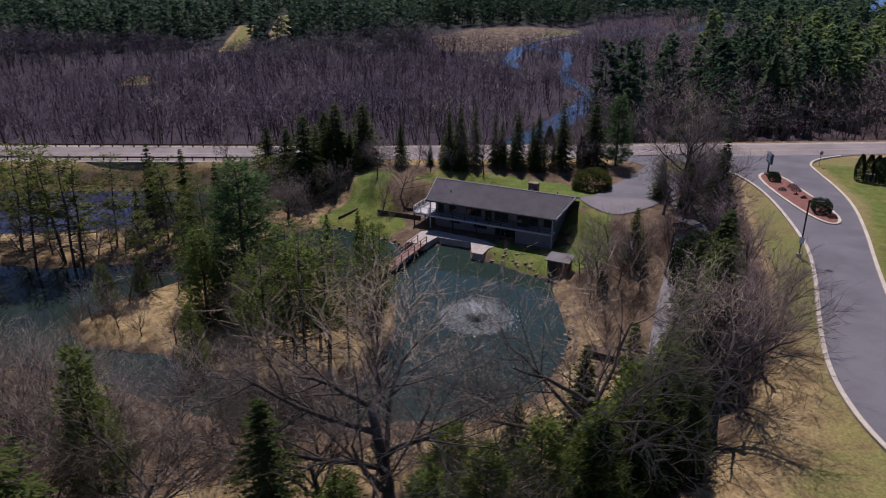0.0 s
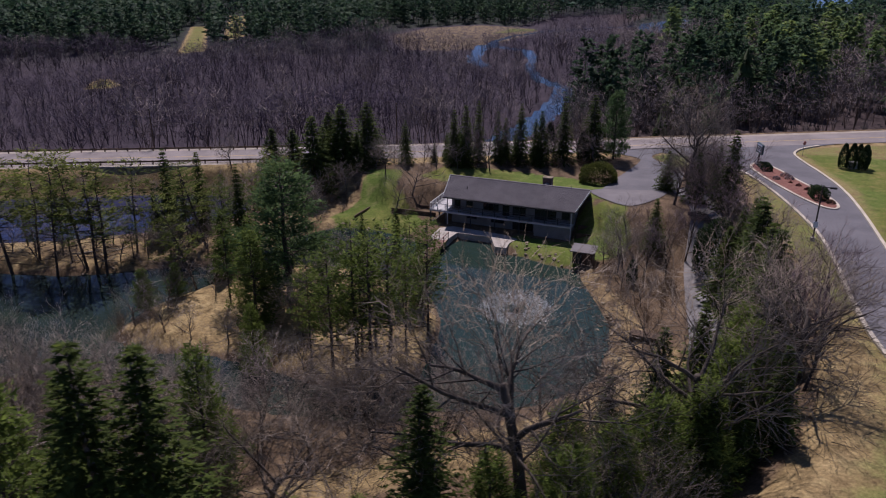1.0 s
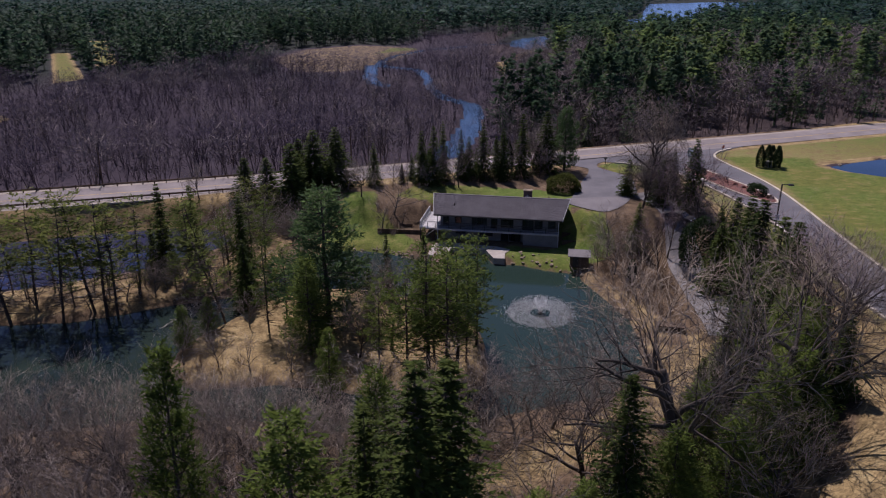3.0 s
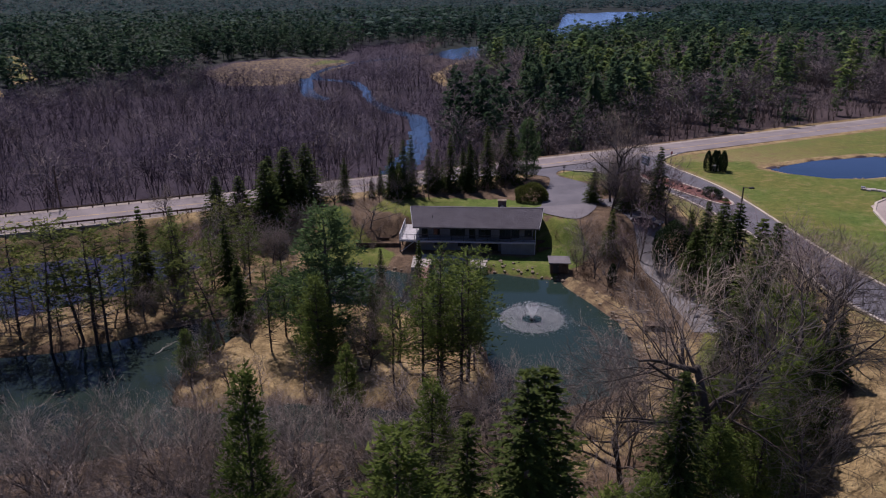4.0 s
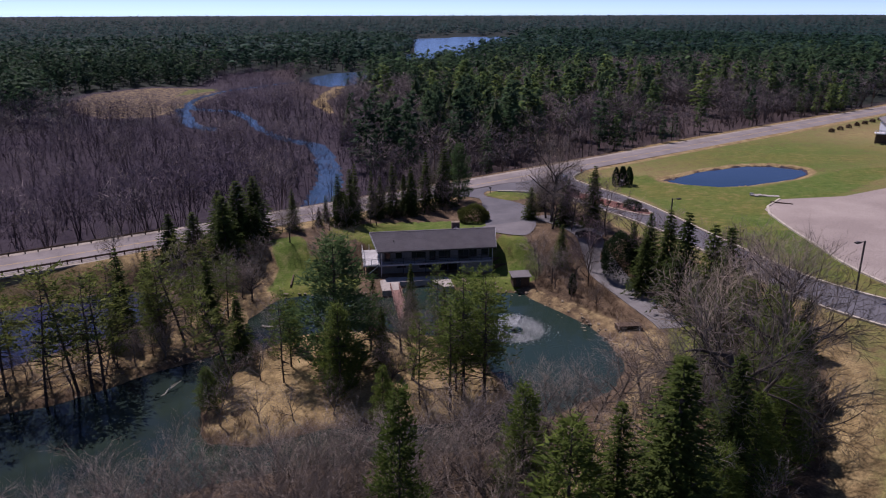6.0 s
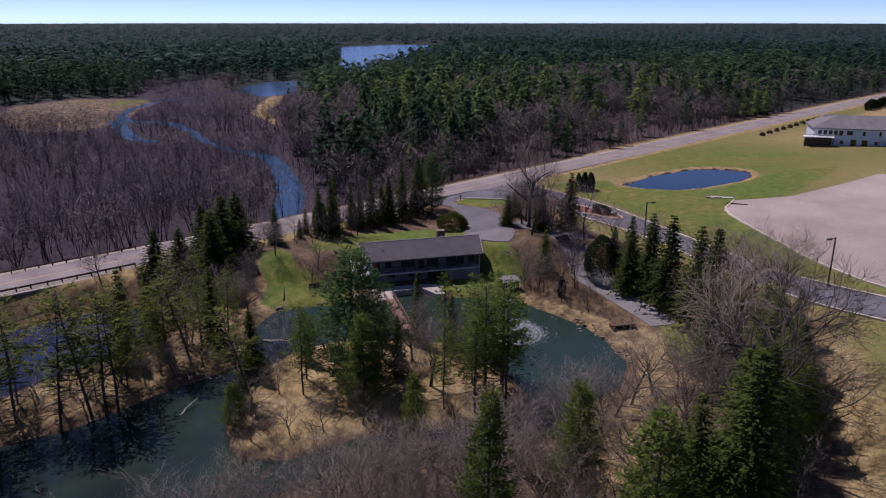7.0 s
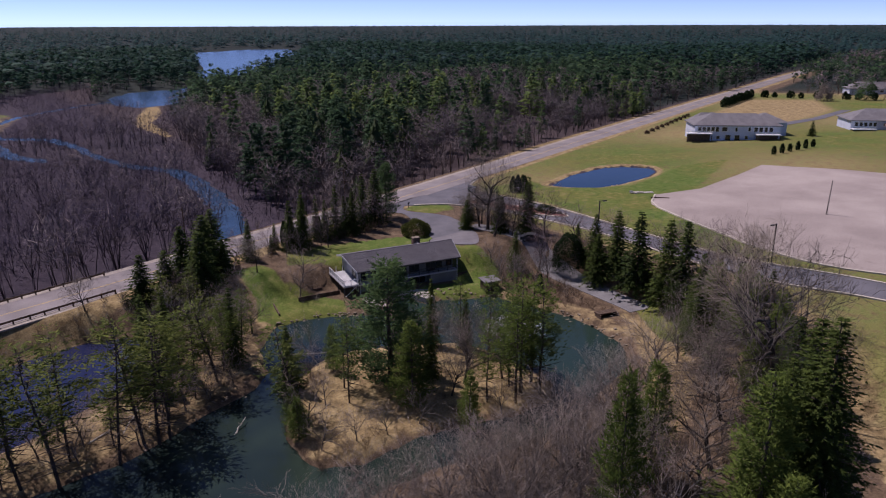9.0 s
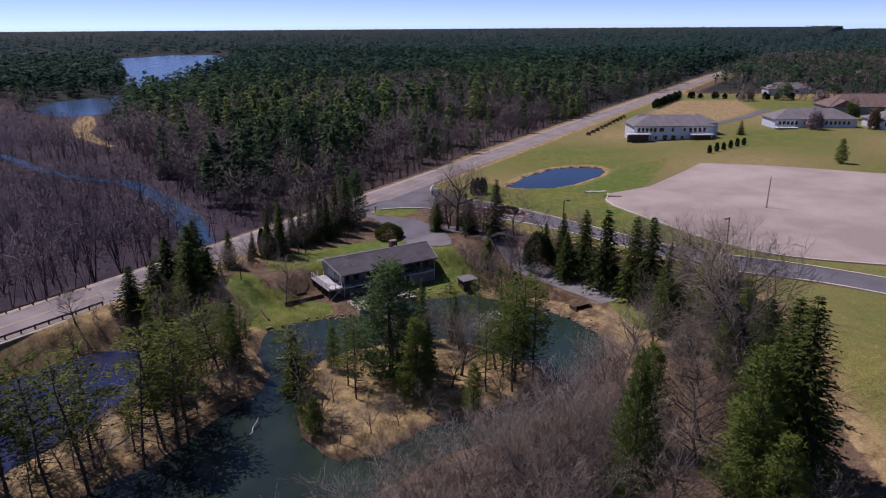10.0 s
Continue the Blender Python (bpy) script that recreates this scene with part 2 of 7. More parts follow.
def ground_material():
    """Lawn, dry grass, leaf litter and marsh, mixed by the ground's cover attribute and broken up by noise."""
    m, n, l, b = mat("ground_cover", 0.95, 0.0, 0.15)
    att = n.new("ShaderNodeAttribute")
    att.attribute_name = "cover"
    sep = n.new("ShaderNodeSeparateColor")
    l.new(att.outputs["Color"], sep.inputs[0])
    n1 = noise_tex(n, l, 0.07, 5.0)
    n2 = noise_tex(n, l, 0.55, 5.0, 0.65)
    n3 = noise_tex(n, l, 4.0, 4.0, 0.7)
    lawn = ramp(n, l, n2.outputs["Fac"], [(0.28, (0.076, 0.106, 0.022)), (0.52, (0.118, 0.146, 0.032)), (0.74, (0.22, 0.192, 0.078))])
    lawn2 = ramp(n, l, n1.outputs["Fac"], [(0.38, (0.84, 1.0, 0.88)), (0.62, (1.2, 1.04, 1.1))])
    lawn_c = mix(n, l, 1.0, lawn.outputs[0], lawn2.outputs[0], "MULTIPLY")
    dry = ramp(n, l, n2.outputs["Fac"], [(0.3, (0.15, 0.105, 0.050)), (0.52, (0.31, 0.228, 0.112)), (0.75, (0.43, 0.338, 0.175))])
    litter = ramp(n, l, n2.outputs["Fac"], [(0.3, (0.07, 0.048, 0.031)), (0.55, (0.150, 0.104, 0.066)), (0.75, (0.24, 0.178, 0.110))])
    marsh = ramp(n, l, n2.outputs["Fac"], [(0.3, (0.036, 0.028, 0.038)), (0.6, (0.060, 0.047, 0.062)), (0.8, (0.092, 0.074, 0.086))])
    # near-black green, the darkest of the ground colours
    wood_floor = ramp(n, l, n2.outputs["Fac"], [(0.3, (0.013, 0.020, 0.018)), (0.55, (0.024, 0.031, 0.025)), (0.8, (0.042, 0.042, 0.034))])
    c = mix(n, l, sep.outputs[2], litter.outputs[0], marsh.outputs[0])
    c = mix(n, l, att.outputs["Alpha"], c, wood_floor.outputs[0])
    def edge(weight):
        a = n.new("ShaderNodeMath"); a.operation = "MULTIPLY_ADD"
        l.new(n2.outputs["Fac"], a.inputs[0]); a.inputs[1].default_value = 0.6; a.inputs[2].default_value = -0.3
        s = n.new("ShaderNodeMath"); s.operation = "ADD"; s.use_clamp = True
        l.new(a.outputs[0], s.inputs[0]); l.new(weight, s.inputs[1])
        k = n.new("ShaderNodeMapRange"); k.interpolation_type = "SMOOTHSTEP"
        k.inputs["From Min"].default_value, k.inputs["From Max"].default_value = 0.35, 0.65
        l.new(s.outputs[0], k.inputs["Value"])
        return k.outputs[0]
    c = mix(n, l, edge(sep.outputs[1]), c, dry.outputs[0])
    c = mix(n, l, edge(sep.outputs[0]), c, lawn_c)
    g = ramp(n, l, n3.outputs["Fac"], [(0.3, (0.58, 0.58, 0.58)), (0.7, (1.36, 1.36, 1.36))])
    l.new(mix(n, l, 1.0, c, g.outputs[0], "MULTIPLY"), b.inputs["Base Color"])
    bump(n, l, b, n3.outputs["Fac"], 0.6, 0.08)
    return m


M_GROUND = ground_material()


# ---- building tools ----
class Shape:
    """Gathers faces for one mesh."""
    def __init__(self):
        self.v, self.f = [], []

    def add(self, verts, faces):
        k = len(self.v)
        self.v += [tuple(p) for p in verts]
        self.f += [tuple(i + k for i in q) for q in faces]
        return self

    def box(self, c, s, rz=0.0, bevel=0.0):
        x, y, z = (a / 2 for a in s)
        co, si = math.cos(radians(rz)), math.sin(radians(rz))
        def w(px, py, pz):
            return (c[0] + px * co - py * si, c[1] + px * si + py * co, c[2] + pz)
        if bevel <= 0:
            p = [w(a * x, b * y, d * z) for d in (-1, 1) for a, b in ((-1, -1), (1, -1), (1, 1), (-1, 1))]
            return self.add(p, [(3, 2, 1, 0), (4, 5, 6, 7), (0, 1, 5, 4), (1, 2, 6, 5), (2, 3, 7, 6), (3, 0, 4, 7)])
        e = bevel
        p = [w(a * x, b * y, -z) for a, b in ((-1, -1), (1, -1), (1, 1), (-1, 1))]
        p += [w(a * x, b * y, z - e) for a, b in ((-1, -1), (1, -1), (1, 1), (-1, 1))]
        p += [w(a * (x - e), b * (y - e), z) for a, b in ((-1, -1), (1, -1), (1, 1), (-1, 1))]
        q = [(3, 2, 1, 0), (8, 9, 10, 11)]
        for o in (0, 4):
            q += [(o + i, o + (i + 1) % 4, o + 4 + (i + 1) % 4, o + 4 + i) for i in range(4)]
        return self.add(p, q)

    def tube(self, a, b, ra, rb, n=6, cap=True):
        a, b = Vector(a), Vector(b)
        d = (b - a).normalized()
        s = d.orthogonal().normalized()
        t = d.cross(s)
        p = []
        for c, r in ((a, ra), (b, rb)):
            p += [c + (s * math.cos(2 * math.pi * i / n) + t * math.sin(2 * math.pi * i / n)) * r for i in range(n)]
        q = [(i, (i + 1) % n, n + (i + 1) % n, n + i) for i in range(n)]
        if cap:
            q += [tuple(range(n - 1, -1, -1)), tuple(range(n, 2 * n))]
        return self.add(p, q)

    def chain(self, pts, rad, n=6):
        """One bent, tapered tube through a row of points."""
        v, f = [], []
        side = (pts[1] - pts[0]).orthogonal().normalized()
        for i, c in enumerate(pts):
            d = (pts[min(i + 1, len(pts) - 1)] - pts[max(i - 1, 0)]).normalized()
            side = (side - d * side.dot(d)).normalized()
            t = d.cross(side)
            v += [c + (side * math.cos(2 * math.pi * k / n) + t * math.sin(2 * math.pi * k / n)) * rad[i] for k in range(n)]
        for i in range(len(pts) - 1):
            f += [(i * n + k, i * n + (k + 1) % n, (i + 1) * n + (k + 1) % n, (i + 1) * n + k) for k in range(n)]
        f.append(tuple(range((len(pts) - 1) * n, len(pts) * n)))
        return self.add(v, f)

    def prism(self, poly, z0, z1):
        n = len(poly)
        p = [(x, y, z0) for x, y in poly] + [(x, y, z1) for x, y in poly]
        return self.add(p, [(i, (i + 1) % n, n + (i + 1) % n, n + i) for i in range(n)] + [tuple(range(n - 1, -1, -1)), tuple(range(n, 2 * n))])

    def mesh(self, name, material, smooth=False):
        me = bpy.data.meshes.new(name)
        me.from_pydata(self.v, [], self.f)
        me.materials.append(material)
        if smooth:
            me.shade_smooth()
        me.update()
        return me


def part(name, shape, material, parent, label="", smooth=False):
    me = shape if isinstance(shape, bpy.types.Mesh) else shape.mesh(name, material, smooth)
    ob = new(name, me)
    ob.parent = parent
    if label:
        ob["label"] = label
    return ob


def thing(name, m, label, category, group="", kind=""):
    ob = new(name)
    ob.empty_display_size = 0.5
    ob.matrix_world = m
    ob.matrix_basis = m
    return tagged(ob, label, category, group, kind)


def solid(name, shape, material, label, category, kind="", group="", smooth=False):
    ob = new(name, shape if isinstance(shape, bpy.types.Mesh) else shape.mesh(name, material, smooth))
    return tagged(ob, label, category, group, kind)


def rounding(v, t, wide, lift=0.55, mid=None):
    """For each corner the outward way of a crown: away from its axis, or from a middle height, and up."""
    v, t = np.asarray(v, float), np.asarray(t)
    c = v[t].mean(1)
    top = v[:, 2].max()
    z = np.full(len(c), lift) + 0.35 * c[:, 2] / top if mid is None else 0.25 + (c[:, 2] / top - mid) * 2.4
    d = np.stack([c[:, 0] / wide, c[:, 1] / wide, z], -1)
    d /= np.linalg.norm(d, axis=1)[:, None] + 1e-9
    out = np.zeros_like(v)
    for k in range(3):
        out[t[:, k]] = d
    return out


def tri_mesh(name, verts, tris, material, vary=None, smooth=False, puff=None):
    """A mesh of triangles from arrays."""
    verts = np.asarray(verts, np.float32).reshape(-1, 3)
    tris = np.asarray(tris, np.int32).reshape(-1, 3)
    me = bpy.data.meshes.new(name)
    me.vertices.add(len(verts))
    me.vertices.foreach_set("co", verts.ravel())
    me.loops.add(tris.size)
    me.loops.foreach_set("vertex_index", tris.ravel())
    me.polygons.add(len(tris))
    me.polygons.foreach_set("loop_start", np.arange(0, tris.size, 3, dtype=np.int32))
    me.update(calc_edges=True)
    if vary is not None:
        me.attributes.new("vary", "FLOAT", "POINT").data.foreach_set("value", np.asarray(vary, np.float32))
    if puff is not None:
        me.attributes.new("puff", "FLOAT_VECTOR", "POINT").data.foreach_set("vector", np.asarray(puff, np.float32).ravel())
    me.materials.append(material)
    if smooth:
        me.shade_smooth()
    return me


def scatter(name, templates, x, y, z, scale, rng, material, stretch=None):
    """One mesh of many copies of a few triangle templates, each turned and sized."""
    vs, ts, va, pf, k = [], [], [], [], 0
    pick = rng.integers(0, len(templates), len(x))
    for j, (tv, tt, tp) in enumerate(templates):
        idx = np.nonzero(pick == j)[0]
        if len(idx) == 0:
            continue
        a = rng.uniform(0, 2 * np.pi, len(idx))
        c, s = np.cos(a)[:, None], np.sin(a)[:, None]
        sc = scale[idx][:, None]
        sw = sc if stretch is None else sc * stretch[idx][:, None]
        px = (tv[None, :, 0] * c - tv[None, :, 1] * s) * sw + x[idx][:, None]
        py = (tv[None, :, 0] * s + tv[None, :, 1] * c) * sw + y[idx][:, None]
        pz = tv[None, :, 2] * sc + z[idx][:, None]
        vs.append(np.stack([px, py, pz], -1).reshape(-1, 3))
        qx, qy = tp[None, :, 0] * c - tp[None, :, 1] * s, tp[None, :, 0] * s + tp[None, :, 1] * c
        pf.append(np.stack([qx, qy, np.broadcast_to(tp[None, :, 2], qx.shape)], -1).reshape(-1, 3))
        ts.append((tt[None] + (np.arange(len(idx)) * len(tv))[:, None, None] + k).reshape(-1, 3))
        va.append(np.repeat(rng.uniform(0, 1, len(idx)), len(tv)))
        k += len(idx) * len(tv)
    return tri_mesh(name, np.concatenate(vs), np.concatenate(ts), material, np.concatenate(va), False, np.concatenate(pf))


def inside_dist(x, y, poly):
    """Signed distance to a polygon's edge: minus inside."""
    p = np.asarray(poly, float)
    q = np.roll(p, -1, 0)
    best = np.full(x.shape, 1e12)
    odd = np.zeros(x.shape, bool)
    for (ax, ay), (bx, by) in zip(p, q):
        dx, dy = bx - ax, by - ay
        t = np.clip(((x - ax) * dx + (y - ay) * dy) / (dx * dx + dy * dy + 1e-12), 0, 1)
        best = np.minimum(best, (x - ax - t * dx) ** 2 + (y - ay - t * dy) ** 2)
        if ay != by:
            odd ^= ((ay > y) != (by > y)) & (x < (bx - ax) * (y - ay) / (by - ay) + ax)
    return np.where(odd, -1, 1) * np.sqrt(best)


def line_dist(x, y, pts):
    p = np.asarray(pts, float)
    best = np.full(x.shape, 1e12)
    for (ax, ay), (bx, by) in zip(p[:-1], p[1:]):
        dx, dy = bx - ax, by - ay
        t = np.clip(((x - ax) * dx + (y - ay) * dy) / (dx * dx + dy * dy + 1e-12), 0, 1)
        best = np.minimum(best, (x - ax - t * dx) ** 2 + (y - ay - t * dy) ** 2)
    return np.sqrt(best)


def step(a, b, v):
    t = np.clip((v - a) / (b - a), 0, 1)
    return t * t * (3 - 2 * t)


def rounded(poly, times=2):
    """Corner cutting: a smooth outline from a few corners."""
    p = [Vector(c) for c in poly]
    for _ in range(times):
        q = []
        for a, b in zip(p, p[1:] + p[:1]):
            q += [a.lerp(b, 0.25), a.lerp(b, 0.75)]
        p = q
    return [(v.x, v.y) for v in p]


def smooth_line(pts, times=3):
    p = [Vector(c) for c in pts]
    for _ in range(times):
        q = [p[0]]
        for a, b in zip(p, p[1:]):
            q += [a.lerp(b, 0.25), a.lerp(b, 0.75)]
        p = q + [p[-1]]
    return [(v.x, v.y) for v in p]


# ---- the lie of the land ----
UPLAND = [(-900, 128.5), (-30, 127), (-14, 122), (2, 113), (12, 110), (24, 103.5), (27.2, 98.5), (29.2, 92.2), (35.5, 88), (40.5, 82), (39, 70), (36, 60),
          (30, 46), (18, 32), (8, 20), (-6, 8), (-20, -200), (6000, -200), (6000, 137.5), (-900, 137.5)]
POND = [(-2, 98.2), (0.4, 94.6), (3.4, 93.1), (5.4, 95.9), (9.8, 93.6), (9.5, 89.8), (11.2, 89.0), (12.8, 88.6), (15.6, 85.0), (19, 82.6), (18.6, 78), (18.3, 73), (17.6, 66), (15.4, 61.4), (12.6, 56.4), (6, 53.2),
        (-3, 53.6), (-12, 53.4), (-20, 56), (-28, 61), (-36, 64), (-50, 66), (-76, 68), (-84, 80), (-76, 92), (-56, 92), (-46, 89.6),
        (-35, 90.6), (-28, 90.4), (-23, 93), (-19, 99), (-12, 103.6), (-7, 102)]
ISLAND = [(-16.5, 89.5), (-23.5, 88), (-29, 83), (-34, 78), (-36, 72), (-32.5, 68), (-25, 66.6), (-19, 63), (-14, 59.4), (-8.5, 57.6), (-4, 59.6),
          (-1.8, 65.5), (-0.2, 71), (-0.6, 77), (-5, 82.5), (-11, 88)]
POND2 = [(-120, 104), (-60, 102.8), (-50, 102.8), (-43, 104.2), (-37, 104.8), (-32, 108), (-27, 111), (-25.5, 114.5), (-27, 119), (-31, 122.4), (-37, 123.6), (-46, 124.2), (-70, 124.8), (-120, 125.5)]
BASIN = [(87.5, 106.0), (88.2, 101), (92.0, 94.8), (97.5, 91.8), (113, 88.6), (121.5, 89.4), (125.8, 93), (123.8, 99.5), (118.5, 104), (103, 107.2)]
RIVER = [(14, 143), (24, 157), (35, 172), (44, 188), (52, 205), (61, 228), (58, 246), (61, 272), (70, 304), (74, 330), (62, 350), (68, 372), (82, 394), (106, 419),
         (150, 440), (200, 455), (250, 482), (300, 520)]
OXBOW = [(58, 352), (52, 330), (47, 312), (44, 296), (46, 284)]
LAKE = [(300, 508), (345, 548), (409, 589), (530, 660), (690, 800), (925, 1040), (800, 1110), (672, 1012), (520, 806), (440, 700), (330, 565)]
BAY = [(165, 404), (187, 402), (215, 428), (252, 478), (240, 492), (216, 492), (186, 466), (168, 432)]
MARSH = [(16, 336), (40, 326), (60, 342), (80, 374), (104, 408), (106, 438), (78, 466), (40, 448), (14, 400)]
MARSH2 = [(96, 280), (102, 284), (122, 328), (156, 368), (178, 402), (166, 400), (136, 364), (108, 322)]
GARDEN_AT, HOUSE_AT, HOUSE_TURN = (13.95, 97.6), (15.1, 100.1), math.degrees(math.atan2(-10.6, 18.7))
HU = (math.cos(radians(HOUSE_TURN)), math.sin(radians(HOUSE_TURN)))


def on_house(u, w):
    """A place in the garden by metres along the house and towards the road."""
    return (GARDEN_AT[0] + HU[0] * u - HU[1] * w, GARDEN_AT[1] + HU[1] * u + HU[0] * w)


PAD = [(35, 128), (43, 121.5), (41.5, 118), (35.5, 111), (31, 105), (27.5, 100.5), (30.5, 97.2), (37, 97.8), (41, 101), (43.6, 106), (46.4, 110.5), (46.2, 115), (44.2, 121), (48, 124.6), (60, 125.4), (60, 128)]
APRON = [(26.0, 101.2), (28.4, 92.8), (31, 92.6), (37.4, 97.4), (38, 99.8), (31, 101.5), (28.5, 102.5)]
TERRACE = [on_house(u, w) for u, w in ((-15.5, -9.6), (-4.0, -8.3), (-0.5, -9.6), (3.5, -11.0), (11.5, -10.4), (12.5, -6.0), (-10, 5), (-15.5, 2))]
rng0 = np.random.default_rng(5)
WAVES = [(rng0.uniform(0.02, 0.35), rng0.uniform(0, 6.28), rng0.uniform(0, 6.28)) for _ in range(14)]


def rough_land(x, y):
    s = np.zeros(np.shape(x))
    for k, a, p in WAVES:
        s = s + np.sin(k * (x * math.cos(a) + y * math.sin(a)) + p) * (0.03 / k) ** 0.5
    return s * 0.12


def drive_z(y):
    return 4.3 + 0.039 * np.clip(112.0 - y, 0, 68)


def land(x, y):
    x, y = np.asarray(x, float), np.asarray(y, float)
    low = 0.75 + 0.10 * np.clip(52 - y, 0, 46) + 0.25 * rough_land(x, y)
    north = -0.52 + 3.9 * step(55, 120, x) * step(60, 0, np.abs(y - 175) - 120) + 2.2 * step(450, 900, np.hypot(x, y)) + 0.8 * rough_land(x, y) + 16 * step(1800, 4300, np.hypot(x, y))
    low = np.where(y > 133, north, low)
    up = np.where(y > 127, 4.2, drive_z(y))
    d = inside_dist(x, y, UPLAND)
    h = low + (up - low) * step(8.5, 0.0, d)
    # the house drive's level bench
    if np.any((x > 18) & (x < 66) & (y > 86) & (y < 130)):
        pad = np.minimum(inside_dist(x, y, PAD), inside_dist(x, y, APRON))
        h = h + (np.maximum(up, h) - h) * step(4.5, 1.2, pad) * (y < 127)
    terr = inside_dist(x, y, TERRACE)
    h = h + (0.95 - h) * step(2.5, 0.0, terr)

    wet = np.minimum(np.maximum(inside_dist(x, y, POND), -inside_dist(x, y, ISLAND)), inside_dist(x, y, POND2))
    shore = np.where(wet < 0, np.maximum(wet * 0.5 - 0.12, -1.6), 0.10 + wet * 0.42 + 1.2 * np.clip(wet - np.where(y > 116, 0.9, 3.0), 0, 9))
    h = np.minimum(h, np.where(wet < 9, shore, 1e9))
    basin = inside_dist(x, y, BASIN)
    h = np.where(basin < 5, np.minimum(h, np.where(basin < 0, np.maximum(4.25 + basin * 0.5, 3.0), 4.3 + basin * 0.22)), h)
    far = y > 139
    if np.any(far):
        xf, yf = x[far] if x.ndim else x, y[far] if y.ndim else y
        wide = 2.7 - 0.5 * step(200, 225, yf) - 0.8 * step(360, 380, yf) - 0.8 * step(246, 262, yf) * step(322, 300, yf)
        r = line_dist(xf, yf, RIVER) - wide
        r = np.minimum(r, line_dist(xf, yf, OXBOW) - 2.6)
        r = np.minimum(r, inside_dist(xf, yf, LAKE))
        r = np.minimum(r, inside_dist(xf, yf, BAY))
        hf = np.where(r < 0, -1.9, -0.75 + r * 0.05)
        if x.ndim:
            h[far] = np.minimum(h[far], np.maximum(hf, -1.9))
        else:
            h = np.minimum(h, np.maximum(hf, -1.9))
    return h


def gz(x, y):
    return float(land(np.array([x]), np.array([y]))[0])


def lines(parts):
    out = []
    for a, b, s in parts:
        out += list(np.arange(a, b - 1e-6, s))
    return np.array(out)


def grow(start, stop, first, rate):
    out, v, s = [], start, first
    while v < stop:
        out.append(v)
        v += s
        s *= rate
    return np.array(out + [stop])


gx = np.concatenate([-grow(300, 5200, 12, 1.25)[::-1][:-1], lines([(-300, -100, 5), (-100, 152, 1.45), (152, 340, 4)]), grow(340, 5200, 8, 1.18)])
gy = np.concatenate([-grow(40, 3000, 12, 1.35)[::-1][:-1], lines([(-40, 12, 4), (12, 146, 1.45), (146, 520, 4)]), grow(520, 5200, 8, 1.18)])
GX, GY = np.meshgrid(gx, gy)
GZ = land(GX.ravel(), GY.ravel()).reshape(GX.shape)
ny, nx = GX.shape
ii = (np.arange(ny - 1)[:, None] * nx + np.arange(nx - 1)[None]).ravel()
g_tris = np.concatenate([np.stack([ii, ii + 1, ii + nx + 1], -1), np.stack([ii, ii + nx + 1, ii + nx], -1)])
g_mesh = tri_mesh("ground", np.stack([GX, GY, GZ], -1), g_tris, M_GROUND, smooth=True)

# what grows where; the field's edge follows the tree line
LAWNS = [
    [on_house(u, w) for u, w in ((-10, 6), (10, 6), (15, 5), (15, 14), (4, 17), (-8, 18), (-17, 17), (-19, 9), (-14, 8))],
    [(-13, 106), (-9, 100.5), (-2, 97.5), (1.5, 101), (0.5, 106), (-2, 112), (0, 119), (-6, 120), (-8, 112)],
    [(11.2, 91.8), (12.6, 88.9), (15.6, 85.4), (19.0, 82.8), (22.4, 87.6), (13.8, 94.6)],
    [(20.0, 90.2), (22, 92.2), (28.4, 90.2), (27.5, 86.0), (22.5, 83.4), (19.2, 84.2)],
    [(22.0, 93.6), (24, 97), (29.5, 93), (28.2, 90.2), (23.4, 91.6)],
    [(25.8, 60.2), (28.6, 57.6), (21.5, 48.4), (15.0, 46.4), (16.0, 52.0)],
    [(45.0, 121.6), (46.6, 114.5), (53, 113), (56, 117), (54, 120.8), (49, 123)],
]
FIELD = [(72, 125), (2500, 125), (2500, -160), (-60, -160), (-60, 8), (-17, 19), (0, 26), (11, 30.5), (19, 36), (24, 41), (31.5, 52), (34.5, 57), (40, 71), (45, 85), (50, 98), (56, 112), (62, 120)]
fx, fy = GX.ravel(), GY.ravel()
lawn_w = np.zeros(fx.shape)
for poly in LAWNS:
    lawn_w = np.maximum(lawn_w, 0.80 * step(1.0, -0.6, inside_dist(fx, fy, poly)))
field = step(1.5, -1.5, inside_dist(fx, fy, FIELD)) * step(430, 370, fx)
near_field = step(60, 45, fy) * step(70, 45, fx) * step(-6, 0, inside_dist(fx, fy, FIELD))
lawn_w = np.maximum(lawn_w, field * (0.54 - 0.30 * near_field + 0.10 * np.sin(fx * 0.05 + 1) * np.cos(fy * 0.06)))
OPEN = [(25, 61), (16, 57), (6, 51.5), (-8, 47), (-20, 43), (-15, 39.5), (0, 42), (12, 45), (22, 53)]
open_w = step(2, -2, inside_dist(fx, fy, OPEN))
dry_open = 0.62 * open_w
GREEN = [(73, 122), (92, 113), (86, 104), (96, 88), (128, 86), (150, 74), (98, 70), (80, 70), (60, 54), (48, 42), (42, 46), (52, 72), (66, 96)]
lawn_w = np.maximum(lawn_w, 0.92 * step(3, -5, inside_dist(fx, fy, GREEN)))
basin_d = inside_dist(fx, fy, BASIN)
lawn_w = lawn_w * step(0.8, 2.2, basin_d)
isl = step(0.5, -1.0, inside_dist(fx, fy, ISLAND))
dry_w = np.maximum(isl * 0.66, field * step(0.2, 0.8, basin_d))
berm = step(7, 5, line_dist(fx, fy, [(-110, 98), (-56, 97.3), (-40, 95.5), (-28, 97.5), (-18, 105), (-8, 112)]))
dry_w = np.maximum(dry_w, berm * 0.52)
